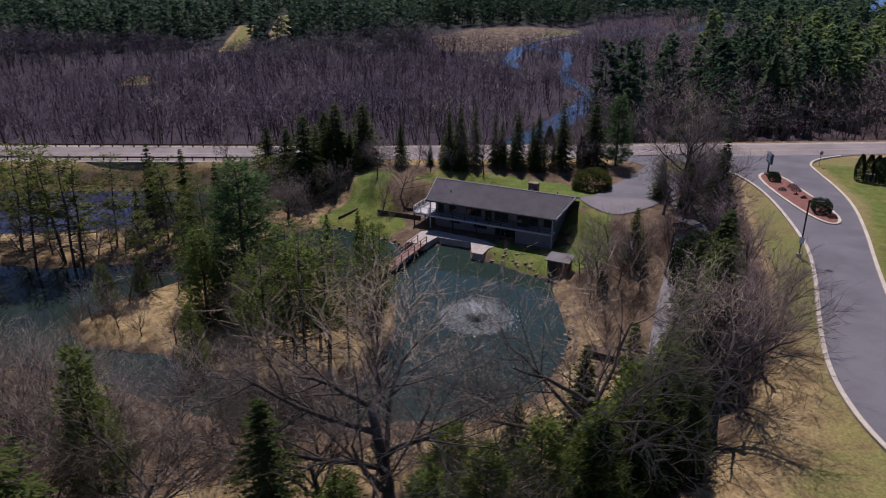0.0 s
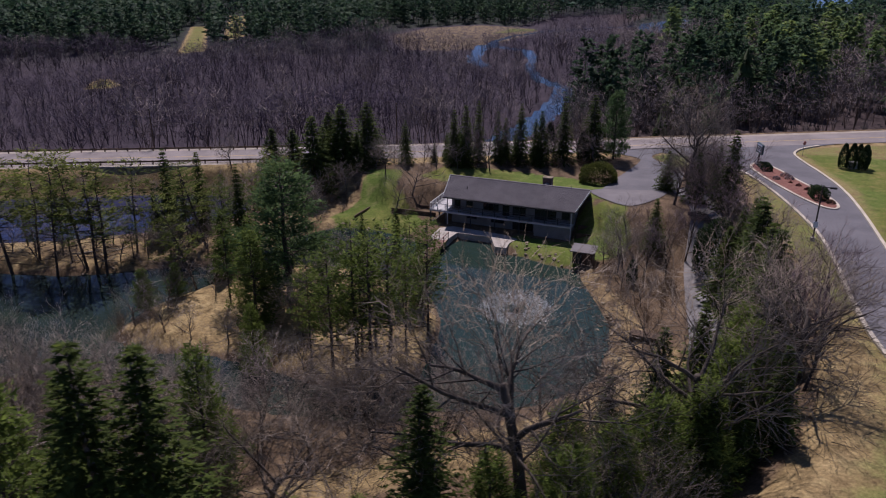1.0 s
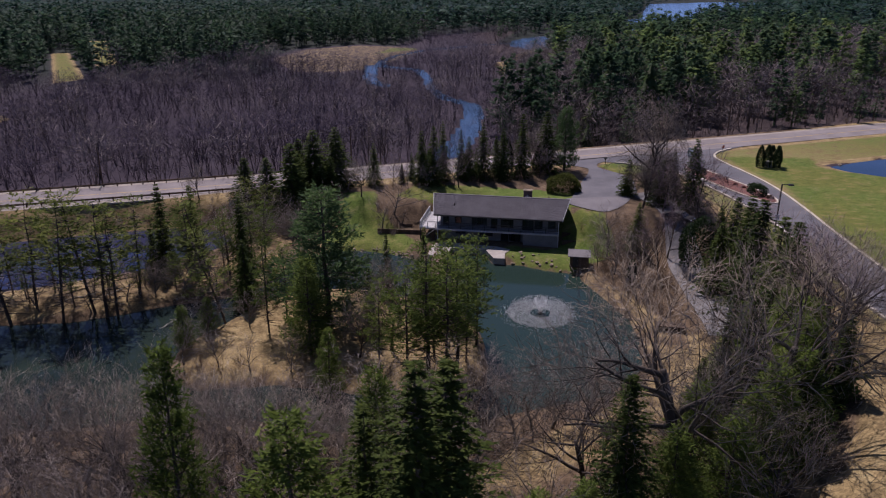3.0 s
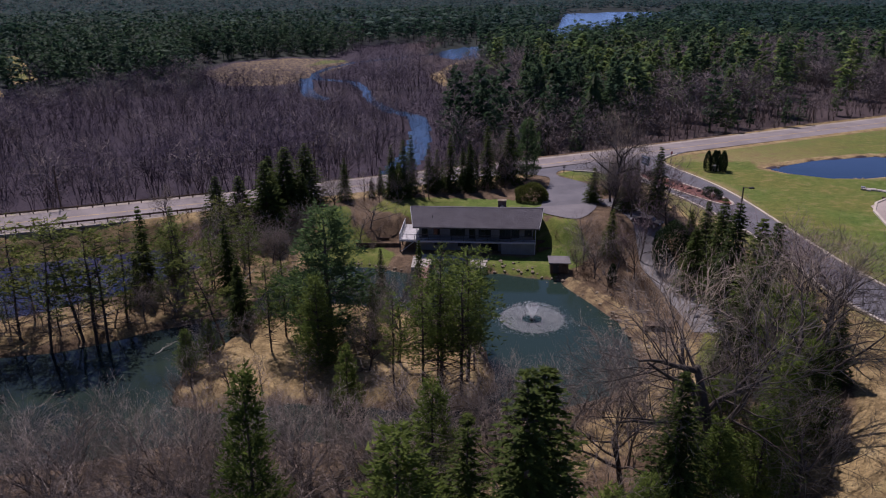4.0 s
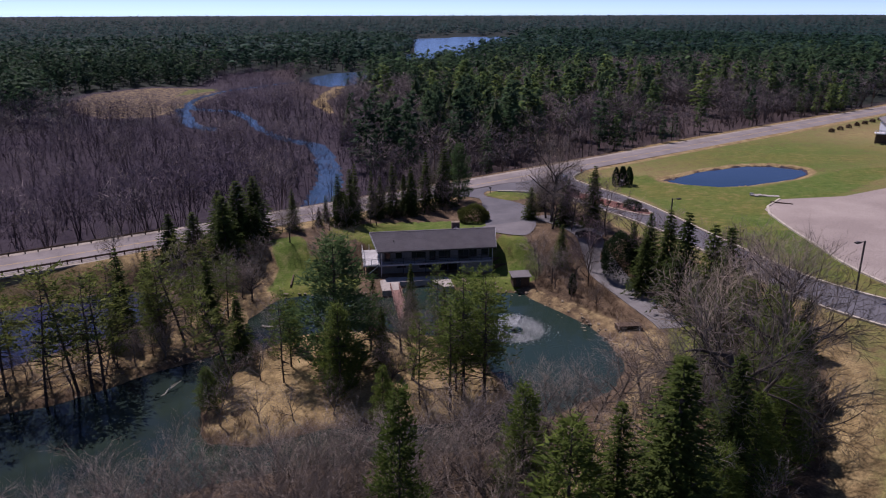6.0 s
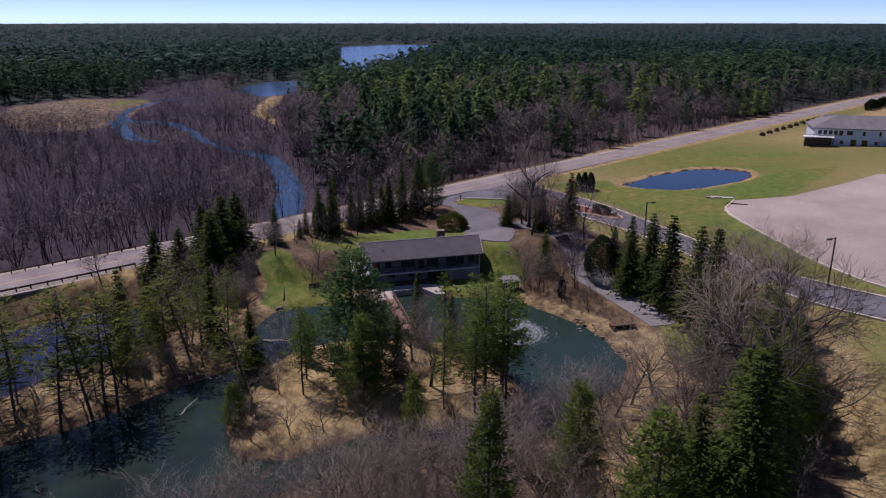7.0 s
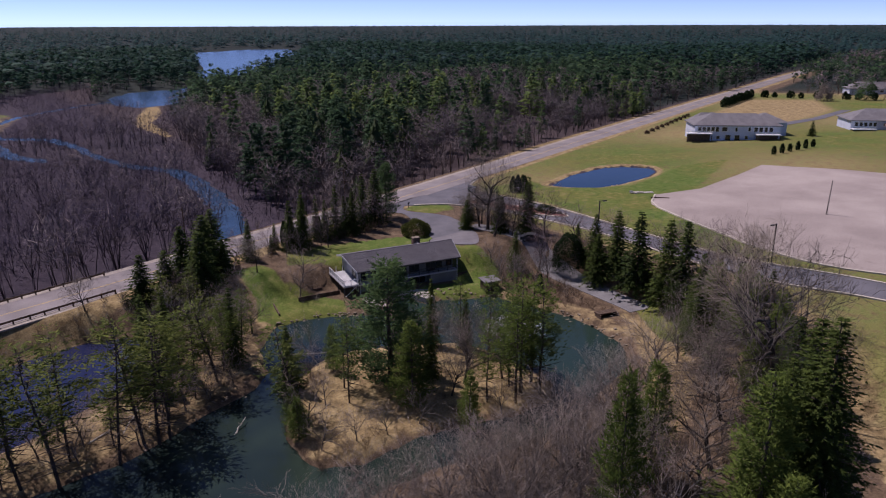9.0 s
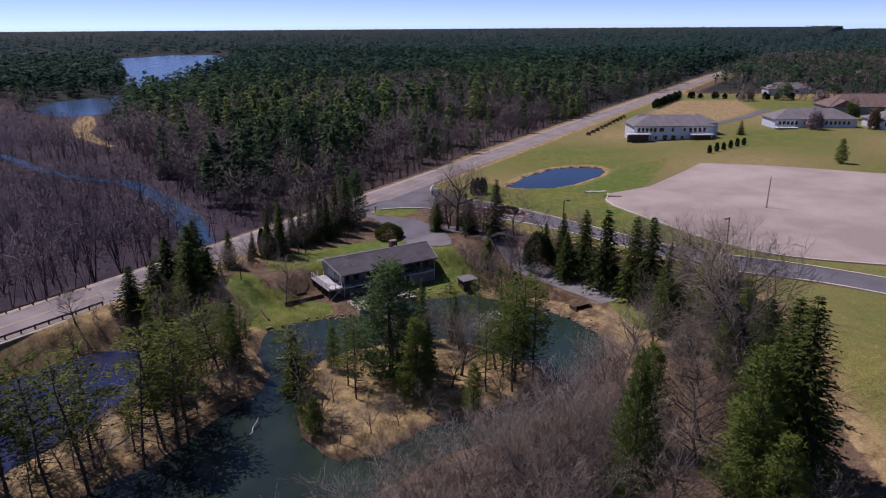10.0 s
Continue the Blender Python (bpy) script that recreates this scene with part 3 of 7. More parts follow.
dry_w = np.maximum(dry_w, 0.5 * step(4, 1, line_dist(fx, fy, [(19.5, 80), (20, 68), (17, 60), (14.5, 52), (10, 47)])))
verge = step(11.0, 7.5, np.abs(fy - 131.5)) * step(4600, 4000, np.abs(fx))
dry_w = np.maximum(dry_w, dry_open)
dry_w = np.maximum(dry_w, verge * np.where((fy > 131) & (fx < 110), 0.35, 0.7))
dry_w = np.maximum(dry_w, 0.47 * step(2, -4, inside_dist(fx, fy, MARSH)))
dry_w = np.maximum(dry_w, step(2, -4, inside_dist(fx, fy, MARSH2)) * 0.9)
dry_w = np.maximum(dry_w, step(4, 0, line_dist(fx, fy, [(22, 60), (18, 50), (16, 40), (4, 24)])) * 0.6)
marsh_w = np.maximum(step(1.2, 0.4, basin_d), step(138, 143, fy) * np.maximum(0.75, step(90, 40, fx - 0.35 * np.clip(fy - 150, 0, 400))))
lawn_w = np.maximum(lawn_w, step(0, -6, inside_dist(fx, fy, [(60, 392), (108, 420), (110, 440), (88, 440)])) * 0.55)
tan = step(6, -6, inside_dist(fx, fy, [(222, 92), (232, 113), (340, 112), (345, 84), (300, 70), (250, 78)]))
lawn_w *= 1 - 0.75 * tan
# the darkest ground colour sets in with distance, between the far trees
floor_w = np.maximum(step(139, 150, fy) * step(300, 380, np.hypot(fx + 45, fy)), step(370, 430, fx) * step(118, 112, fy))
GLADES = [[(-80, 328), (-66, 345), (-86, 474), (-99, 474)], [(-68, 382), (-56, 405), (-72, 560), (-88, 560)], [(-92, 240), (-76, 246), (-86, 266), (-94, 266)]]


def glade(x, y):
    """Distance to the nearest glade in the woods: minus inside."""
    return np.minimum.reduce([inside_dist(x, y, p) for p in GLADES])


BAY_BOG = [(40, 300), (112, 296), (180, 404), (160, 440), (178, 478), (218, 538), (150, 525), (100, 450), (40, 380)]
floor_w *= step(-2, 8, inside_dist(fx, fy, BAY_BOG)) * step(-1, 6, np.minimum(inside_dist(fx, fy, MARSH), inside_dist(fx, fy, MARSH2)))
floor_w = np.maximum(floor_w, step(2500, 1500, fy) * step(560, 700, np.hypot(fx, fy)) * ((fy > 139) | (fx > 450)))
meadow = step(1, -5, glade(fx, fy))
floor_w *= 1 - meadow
dry_w *= 1 - floor_w
dry_w = np.maximum(dry_w, meadow)
lawn_w = np.maximum(lawn_w, 0.55 * meadow)
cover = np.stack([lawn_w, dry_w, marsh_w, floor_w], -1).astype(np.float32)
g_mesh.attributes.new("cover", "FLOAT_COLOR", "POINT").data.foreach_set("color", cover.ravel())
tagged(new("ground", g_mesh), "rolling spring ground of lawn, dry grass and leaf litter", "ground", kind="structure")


def sheet(name, x0, x1, y0, y1, z, material, label, category):
    s = Shape().add([(x0, y0, z), (x1, y0, z), (x1, y1, z), (x0, y1, z)], [(0, 1, 2, 3)])
    return solid(name, s, material, label, category, "structure")


pond = Shape().add([(-125, 50, 0), (25, 50, 0), (25, 126, 0), (-24, 126, 0), (-24, 99, 0), (-125, 99, 0)], [(0, 1, 4, 5), (1, 2, 3, 4)])
solid("pond_water", pond, M_POND, "still dark green pond water round a small island", "pond", "structure")
sheet("upper_pond_water", -125, -24, 99, 126.5, 0.0, M_POND2_SKY, "upper pond water behind the bank, the sky's blue put into its colour", "pond")
sheet("basin_water", 86, 133, 86, 112, 4.2, M_BLUEPOND, "deep blue water of a dug retention basin", "pond")
sheet("river_water", -500, 1500, 140, 1400, -0.95, M_RIVER_SKY, "river and lake water behind the swamp, reflected sky blue in its colour", "river")


# ---- roads ----
def ribbon(pts, left, right, lift=0.09, cuts=6, zf=land, skirt=0.25):
    """A strip along a line from left to right of it, lying on the land."""
    p = [Vector(c) for c in pts]
    xs, ys = [], []
    for i, c in enumerate(p):
        d = (p[min(i + 1, len(p) - 1)] - p[max(i - 1, 0)]).normalized()
        nrm = Vector((-d.y, d.x))
        for k in range(cuts + 1):
            o = left + (right - left) * k / cuts
            q = c - nrm * o
            xs.append(q.x)
            ys.append(q.y)
    xs, ys = np.array(xs), np.array(ys)
    z = zf(xs, ys) + lift
    w = cuts + 1
    s = Shape()
    v = list(zip(xs, ys, z))
    s.add(v, [(i * w + k, (i + 1) * w + k, (i + 1) * w + k + 1, i * w + k + 1) for i in range(len(p) - 1) for k in range(cuts)])
    for k in (0, cuts):
        e = [v[i * w + k] for i in range(len(p))]
        lo = [(a, b, c - skirt) for a, b, c in e]
        n = len(e)
        s.add(e + lo, [(i, i + 1, n + i + 1, n + i) for i in range(n - 1)])
    return s


def road_level(x, y):
    return np.full(np.shape(x), 4.2)


ROAD = smooth_line([(-700, 150), (-160, 140), (-57, 134.2), (-27, 132.3), (16, 130.9), (68, 130.3), (110, 130.7), (170, 131.4), (300, 131.2), (640, 130)], 4)
solid("road", ribbon(ROAD, -4.5, 4.5, 0.10, 4, road_level), M_ROAD, "two lane county road of pale worn asphalt", "road", "structure")
solid("road_shoulder_1", ribbon(ROAD, -6.0, -4.5, 0.06, 2, road_level), M_GRAVEL, "sandy gravel shoulder of the road", "road shoulder", "structure")
solid("road_shoulder_2", ribbon(ROAD, 4.5, 6.0, 0.06, 2, road_level), M_GRAVEL, "sandy gravel shoulder of the road", "road shoulder", "structure")
solid("road_line_1", ribbon(ROAD, -0.16, -0.05, 0.106, 1, road_level, 0.0), M_YELLOW, "faded yellow centre line", "road marking", "structure")
solid("road_line_2", ribbon(ROAD, 0.05, 0.16, 0.106, 1, road_level, 0.0), M_YELLOW, "faded yellow centre line", "road marking", "structure")


def flat_patch(poly, lift, cell=2.0, zf=land):
    """An outline filled with small cells that follow the land."""
    bm = bmesh.new()
    vs = [bm.verts.new((x, y, 0)) for x, y in poly]
    bm.faces.new(vs)
    xs = [x for x, y in poly]
    ys = [y for x, y in poly]
    for axis, lo, hi in (((1, 0, 0), min(xs), max(xs)), ((0, 1, 0), min(ys), max(ys))):
        v = lo + cell
        while v < hi:
            bmesh.ops.bisect_plane(bm, geom=bm.verts[:] + bm.edges[:] + bm.faces[:], plane_co=[a * v for a in axis], plane_no=axis)
            v += cell
    bmesh.ops.recalc_face_normals(bm, faces=bm.faces[:])
    bm.verts.ensure_lookup_table()
    co = np.array([v.co[:] for v in bm.verts])
    z = zf(co[:, 0], co[:, 1]) + lift
    for v, h in zip(bm.verts, z):
        v.co.z = h
    if bm.faces and sum(f.normal.z for f in bm.faces) < 0:
        bmesh.ops.reverse_faces(bm, faces=bm.faces[:])
    me = bpy.data.meshes.new("patch")
    bm.to_mesh(me)
    bm.free()
    return me


def paved(name, poly, lift, material, label, category, cell=2.0):
    me = flat_patch(poly, lift, cell)
    me.materials.append(material)
    ob = solid(name, me, material, label, category, "structure")
    return ob


def kerb(name, pts, closed=False, width=0.42, height=0.17):
    """A concrete kerb: a real step with a rounded top edge and cut joints."""
    p = [Vector(c) for c in pts]
    if closed:
        p.append(p[0])
    prof = [(-width / 2, -0.25), (-width / 2, height - 0.03), (-width / 2 + 0.04, height), (width / 2 - 0.04, height), (width / 2, height - 0.03), (width / 2, -0.25)]
    s = Shape()
    v, w = [], len(prof)
    zs = land(np.array([c.x for c in p]), np.array([c.y for c in p])) + 0.09
    for i, c in enumerate(p):
        d = (p[min(i + 1, len(p) - 1)] - p[max(i - 1, 0)]).normalized()
        if closed and i in (0, len(p) - 1):
            d = (p[1] - p[-2]).normalized()
        nrm = Vector((-d.y, d.x))
        v += [(c.x + nrm.x * o, c.y + nrm.y * o, zs[i] + h) for o, h in prof]
    s.add(v, [(i * w + k, i * w + k + 1, (i + 1) * w + k + 1, (i + 1) * w + k) for i in range(len(p) - 1) for k in range(w - 1)])
    return solid(name, s, M_KERB, "pale weathered concrete kerb along the drive", "kerb", "structure")


# entrance drive with a planted island, up to the parking lot
KERB_W = [(46, 126), (53, 120), (56, 115), (56.2, 110), (55.4, 103), (53.4, 94), (50, 82), (47.4, 75), (43.8, 67.4), (39.2, 58.6), (35.2, 50.5), (32.9, 43.5), (32.5, 37), (33.4, 29), (32.4, 19), (29, 8)]
KERB_E = [(86, 126.5), (76, 124), (71.5, 120), (70.2, 114), (68.7, 107.5), (65, 95.5), (58.3, 81.5), (53.8, 73), (48.3, 62), (43.4, 51.5), (41.4, 44), (42, 36), (41.7, 28), (40.6, 18), (38, 6)]
kw, ke = smooth_line(KERB_W, 3), smooth_line(KERB_E, 3)
paved("drive", kw + ke[::-1], 0.09, M_ASPH, "smooth blue-grey asphalt entrance drive", "driveway", 2.5)
kerb("kerb_1", kw[8:])
kerb("kerb_2", ke[8:])
ISLE = [(59.6, 113.6), (62.2, 115.2), (63.0, 111), (61.6, 103), (60.9, 96), (59.2, 89), (57.4, 86.4), (56.0, 87.2), (55.9, 93), (57.2, 104), (58.4, 110)]
kerb("kerb_3", rounded(ISLE, 2), True)
isle_in = [(x * 0.94 + 59.6 * 0.06, y * 0.985 + 100 * 0.015) for x, y in rounded(ISLE, 2)]
paved("mulch_bed", isle_in, 0.22, M_MULCH, "red bark mulch bed inside the kerbed island", "planting bed", 2.0)
LOT = [(86.5, 77.5), (76.2, 75.0), (66.4, 64.6), (58.4, 55.4), (52.0, 48.4), (47.4, 41), (45.8, 34), (46.4, 27), (48.5, 17), (52, 5), (60, -30), (142, -30), (139.4, 15.7), (138.4, 39.4), (137.8, 64.4), (120, 66.6), (98, 70.2)]
paved("parking_lot", LOT, 0.10, M_LOT, "wide pale gravel-asphalt parking lot", "parking lot", 4.0)
kerb("kerb_4", smooth_line([(86.5, 77.6), (76.2, 75.2), (66.2, 64.8), (58.2, 55.5), (51.8, 48.5), (47.2, 40.8), (45.6, 34), (46.2, 27), (48.3, 17), (51.8, 5)], 1))
# house drive and the lane down to the pond
paved("house_drive", rounded(PAD, 2), 0.10, M_ASPH, "blue-grey asphalt turning place beside the house", "driveway", 2.0)
paved("drive_apron", rounded(APRON, 2), 0.12, M_APRON, "pale worn apron by the house", "driveway", 1.5)
LANE = smooth_line([(41, 101), (41, 94), (38.5, 87), (34.5, 80), (31.4, 73), (28.8, 67), (26.4, 61), (25, 58.5)], 3)
solid("lane", ribbon(LANE, -2.0, 2.0, 0.09, 4), M_LANE, "narrow worn grey lane down to the pond", "lane", "structure")


# ---- the pond house ----
def pond_house():
    m = pose(HOUSE_AT[0], HOUSE_AT[1], 0, 0, 0, HOUSE_TURN)
    h = thing("house", m, "long grey ranch house with a low shingle roof above the pond", "house")
    base, floor2, eave, ridge = 0.95, 2.95, 5.3, 7.0
    re, rr, dep = 9.75, 10.7, 5.5      # half lengths at eaves and ridge, half depth
    # roof: two slopes, longer at the ridge, with thickness
    s = Shape()
    t = 0.24
    for sy in (-1, 1):
        top = [(-re, sy * dep, eave), (re, sy * dep, eave), (rr, 0, ridge), (-rr, 0, ridge)]
        bot = [(x, y, z - t) for x, y, z in top]
        s.add(top + bot, [(0, 1, 2, 3), (7, 6, 5, 4), (0, 4, 5, 1), (1, 5, 6, 2), (3, 7, 4, 0)] if sy < 0 else [(3, 2, 1, 0), (4, 5, 6, 7), (1, 5, 4, 0), (2, 6, 5, 1), (0, 4, 7, 3)])
    roof = part("roof", s, M_ROOF, h, "grey asphalt shingle roof")
    # shingle courses
    for sy in (-1, 1):
        for i in range(1, 30):
            f = i / 30
            y, z = sy * dep * (1 - f), eave + (ridge - eave) * f
            hw = re + (rr - re) * f
            c = Shape().box((0, y - sy * -0.03, z + 0.004), (2 * hw - 0.02, 0.2, 0.012))
            part("shingle_course", c, M_ROOF, roof)
    s = Shape()
    s.box((0, 0, ridge + 0.03), (2 * rr, 0.34, 0.05))
    part("ridge_cap", s, M_ROOF, roof)
    for sx in (-1, 1):
        for sy in (-1, 1):
            a, b = Vector((sx * (re + 0.04), sy * dep, eave - 0.10)), Vector((sx * (rr + 0.04), 0, ridge - 0.10))
            s = Shape()
            u = Vector((0, 0, 0.16))
            o = Vector((sx * 0.05, 0, 0))
            s.add([a - u, b - u, b + u, a + u, a - u + o, b - u + o, b + u + o, a + u + o], [(0, 1, 2, 3), (7, 6, 5, 4), (3, 2, 6, 7), (0, 4, 5, 1), (0, 3, 7, 4), (1, 5, 6, 2)])
            part("bargeboard", s, M_FASCIA, roof, "pale grey painted bargeboard")
    for sy in (-1, 1):
        part("gutter", Shape().box((0, sy * (dep + 0.05), eave - 0.10), (2 * re, 0.11, 0.15)), M_DARKTRIM, roof, "dark gutter")
    for u, w in ((-6.9, -3.0), (7.4, 2.5)):
        z = ridge - abs(w) / dep * (ridge - eave)
        part("vent_pipe", Shape().tube((u, w, z - 0.1), (u, w, z + 0.4), 0.07, 0.07, 8), M_DARKTRIM, roof)
    # walls
    wx, wy0, wy1 = 9.0, -3.8, 5.0
    def wall(name, x0, x1, y0, y1, z0, z1, m=M_SIDING, lab=""):
        return part(name, Shape().box(((x0 + x1) / 2, (y0 + y1) / 2, (z0 + z1) / 2), (x1 - x0, y1 - y0, z1 - z0)), m, h, lab)
    south = wall("wall", -wx, wx, wy0, wy0 + 0.2, base - 0.6, eave + 0.28)
    wall("wall", -wx, wx, wy1 - 0.2, wy1, base - 0.6, eave + 0.05)
    for sx in (-1, 1):
        s = Shape()
        x0 = sx * wx
        x1 = sx * (wx - 0.2)
        def gt(y):
            return eave + (ridge - eave) * (1 - abs(y) / dep) - 0.26
        ys = [wy0 + 0.2, 0, wy1 - 0.2]
        p = [(x0, ys[0], base - 0.6), (x0, ys[2], base - 0.6), (x0, ys[2], gt(ys[2])), (x0, 0, gt(0)), (x0, ys[0], gt(ys[0]))]
        p += [(x1, y, z) for _, y, z in p]
        s.add(p, [(4, 3, 2, 1, 0), (5, 6, 7, 8, 9)] + [(i, (i + 1) % 5, 5 + (i + 1) % 5, 5 + i) for i in range(5)])
        g = part("wall", s, M_FASCIA if sx < 0 else M_SIDING, h, "pale grey gable end" if sx < 0 else "")
        for k in range(16):
            zz = base + 0.3 + k * 0.34
            y0, y1 = ys[0], ys[2]
            if zz > gt(y0) - 0.1:
                lim = dep * (1 - (zz + 0.3 - eave) / (ridge - eave))
                y0, y1 = max(y0, -lim), min(y1, lim)
            if y1 - y0 > 0.5 and zz < ridge - 0.5:
                part("siding_board", Shape().box((x0 + sx * 0.012, (y0 + y1) / 2, zz), (0.024, y1 - y0, 0.05)), M_FASCIA if sx < 0 else M_SIDING, g)
    for k in range(44):
        part("siding_board", Shape().box((-wx + 0.2 + k * 0.41, wy0 - 0.012, (floor2 + eave) / 2), (0.05, 0.024, eave - floor2)), M_SIDING, south)
    # windows and doors, upper floor
    def window(cx, cz, w, hh, y=wy0, panes=2, door=False, lab="dark window in a grey frame"):
        sg = -1
        win = part("door" if door else "window", Shape().box((cx, y + sg * 0.03, cz), (w, 0.06, hh)), M_GLASS, h, lab)
        f = 0.07
        for dx in (-w / 2, w / 2):
            part("frame", Shape().box((cx + dx, y + sg * 0.05, cz), (f, 0.1, hh + f)), M_DARKTRIM, win)
        for dz in (-hh / 2, hh / 2):
            part("frame", Shape().box((cx, y + sg * 0.052, cz + dz), (w - f, 0.1, f)), M_DARKTRIM, win)
        for k in range(1, panes):
            part("mullion", Shape().box((cx - w / 2 + w * k / panes, y + sg * 0.05, cz), (0.05, 0.09, hh - f)), M_DARKTRIM, win)
        return win
    zc = floor2 + 1.15
    window(-8.1, zc, 0.9, 1.9, panes=1, door=True, lab="dark glazed door")
    window(-6.2, zc + 0.1, 1.0, 1.4, panes=1)
    window(-2.9, zc + 0.05, 2.3, 1.5, panes=3)
    window(-0.6, zc - 0.1, 0.95, 2.0, panes=1, door=True, lab="dark glazed door")
    window(1.4, zc, 1.9, 1.75, panes=2)
    window(4.6, zc - 0.1, 1.7, 2.0, panes=2, door=True, lab="dark sliding door")
    window(6.2, zc, 1.2, 1.6, panes=1)
    window(8.2, zc, 1.1, 1.4, panes=1)
    zl = base + 1.15
    window(-5.8, zl + 0.2, 1.5, 0.9, panes=2)
    window(-1.8, zl + 0.1, 2.0, 1.0, panes=2)
    window(2.0, zl - 0.25, 3.0, 1.6, panes=2, door=True, lab="dark sliding door under the balcony")
    # balcony along the pond side
    by0, by1 = -5.2, wy0
    deck = part("balcony", Shape().box((-0.1, (by0 + by1) / 2, floor2 - 0.12), (2 * wx + 0.9, by1 - by0, 0.2)), M_FASCIA, h, "weathered grey timber balcony with a pale edge")
    part("fascia", Shape().box((-0.1, by0 - 0.03, floor2 - 0.12), (2 * wx + 0.9, 0.06, 0.26)), M_FASCIA, deck)
    for i in range(11):
        x = -wx - 0.3 + i * (2 * wx + 0.5) / 10
        part("rail_post", Shape().box((x, by0 + 0.06, floor2 + 0.5), (0.09, 0.09, 1.0)), M_DARKTRIM, deck)
        if i % 2 == 0:
            part("support_post", Shape().box((x, by0 + 0.14, (base + floor2) / 2 - 0.3), (0.14, 0.14, floor2 - base + 0.2)), M_DARKTRIM, deck)
    for z in (0.98, 0.72, 0.46, 0.2):
        part("rail", Shape().box((-0.1, by0 + 0.06, floor2 + z), (2 * wx + 0.7, 0.05, 0.07 if z > 0.9 else 0.04)), M_DARKTRIM, deck)
    for x in (-wx - 0.2, wx + 0.25):
        part("eave_post", Shape().box((x, by0 + 0.06, (base + eave) / 2 - 0.1), (0.13, 0.13, eave - base - 0.1)), M_FASCIA, deck)
    # lower room under the balcony's east half, with a solid front
    lower = part("lower_wall", Shape().box((6.6, -4.55, (base + floor2) / 2 - 0.25), (5.2, 1.2, floor2 - base - 0.1)), M_SIDING, h, "grey board front of the lower storey")
    for k in range(14):
        part("siding_board", Shape().box((4.2 + k * 0.37, -5.162, (base + floor2) / 2 - 0.25), (0.05, 0.024, floor2 - base - 0.2)), M_SIDING, lower)
    # white sundeck round the west gable
    dk = part("sundeck", Shape().box((-wx - 1.6, -1.0, floor2 - 0.12), (3.0, 8.3, 0.2)), M_DECK, h, "sunlit pale weathered deck with white rails")
    for i in range(19):
        part("deck_board", Shape().box((-wx - 1.6, -4.9 + i * 0.43, floor2 - 0.005), (2.98, 0.40, 0.03)), M_DECK, dk)
    for i in range(8):
        y = -5.02 + i * 1.15
        part("rail_post", Shape().box((-wx - 3.0, y, floor2 + 0.45), (0.1, 0.1, 1.1)), M_WHITE, dk)
    for i in range(3):
        part("rail_post", Shape().box((-wx - 3.0 + 1.2 * i, -5.05, floor2 + 0.45), (0.1, 0.1, 1.1)), M_WHITE, dk)
        part("rail_post", Shape().box((-wx - 3.0 + 1.2 * i, 3.05, floor2 + 0.45), (0.1, 0.1, 1.1)), M_WHITE, dk)
    for i in range(40):
        part("baluster", Shape().box((-wx - 3.0, -4.95 + 0.2 * i, floor2 + 0.52), (0.03, 0.03, 0.86)), M_FASCIA, dk)
    for z in (0.98, 0.12):
        part("rail", Shape().box((-wx - 3.0, -1.0, floor2 + z), (0.06, 8.1, 0.08)), M_WHITE, dk)
        part("rail", Shape().box((-wx - 1.7, -5.05, floor2 + z), (2.7, 0.06, 0.08)), M_WHITE, dk)
    for x, y in ((-wx - 2.95, -4.95), (-wx - 2.95, -1.5), (-wx - 2.95, 2.6), (-wx - 0.6, -4.95)):
        part("support_post", Shape().box((x, y, 1.6), (0.16, 0.16, 2.5)), M_DARKTRIM, dk)
    part("brace", Shape().tube((-wx - 2.95, -4.95, 0.9), (-wx - 0.7, -4.95, 2.7), 0.06, 0.06, 6), M_WHITE, dk, "white diagonal brace")
    # west gable window
    w = part("window", Shape().box((-wx - 0.03, -1.6, zc), (0.06, 1.5, 1.9)), M_GLASS, h, "dark gable window")
    for dy in (-0.75, 0, 0.75):
        part("frame", Shape().box((-wx - 0.06, -1.6 + dy, zc), (0.1, 0.08, 1.96)), M_DARKTRIM, w)
    # chimney
    ch = part("chimney", Shape().box((4.1, 1.5, 6.85), (1.3, 0.95, 1.8)), M_BRICK, h, "square brown brick chimney with a concrete cap")
    part("cap", Shape().box((4.1, 1.5, 7.82), (1.46, 1.1, 0.13), bevel=0.04), M_STONE, ch)
    part("flashing", Shape().add([(3.4, 1.0, 6.65), (4.8, 1.0, 6.65), (4.1, 1.0, 7.2), (4.1, 0.1, 7.0)], [(0, 3, 2), (3, 1, 2), (0, 1, 3)]), M_METAL, ch, "small pale metal cricket")
    for k in range(8):
        z = 6.55 + k * 0.155
        part("brick_course", Shape().box((4.1, 1.5, z), (1.33, 0.98, 0.11)), M_BRICK, ch)
    return h


pond_house()
# terrace slab with a landing, and the footbridge to the island
solid("terrace", Shape().prism([(1.0, 94.5), (3.4, 93.4), (5.4, 96.15), (9.9, 93.8), (9.65, 90.0), (11.1, 89.3), (12.0, 91.2), (13.4, 92.4), (12.0, 94.4), (5.2, 99.0), (3.2, 98.6)], -0.6, 1.0), M_CONC,
      "pale concrete terrace and landing at the water's edge", "terrace", "structure")


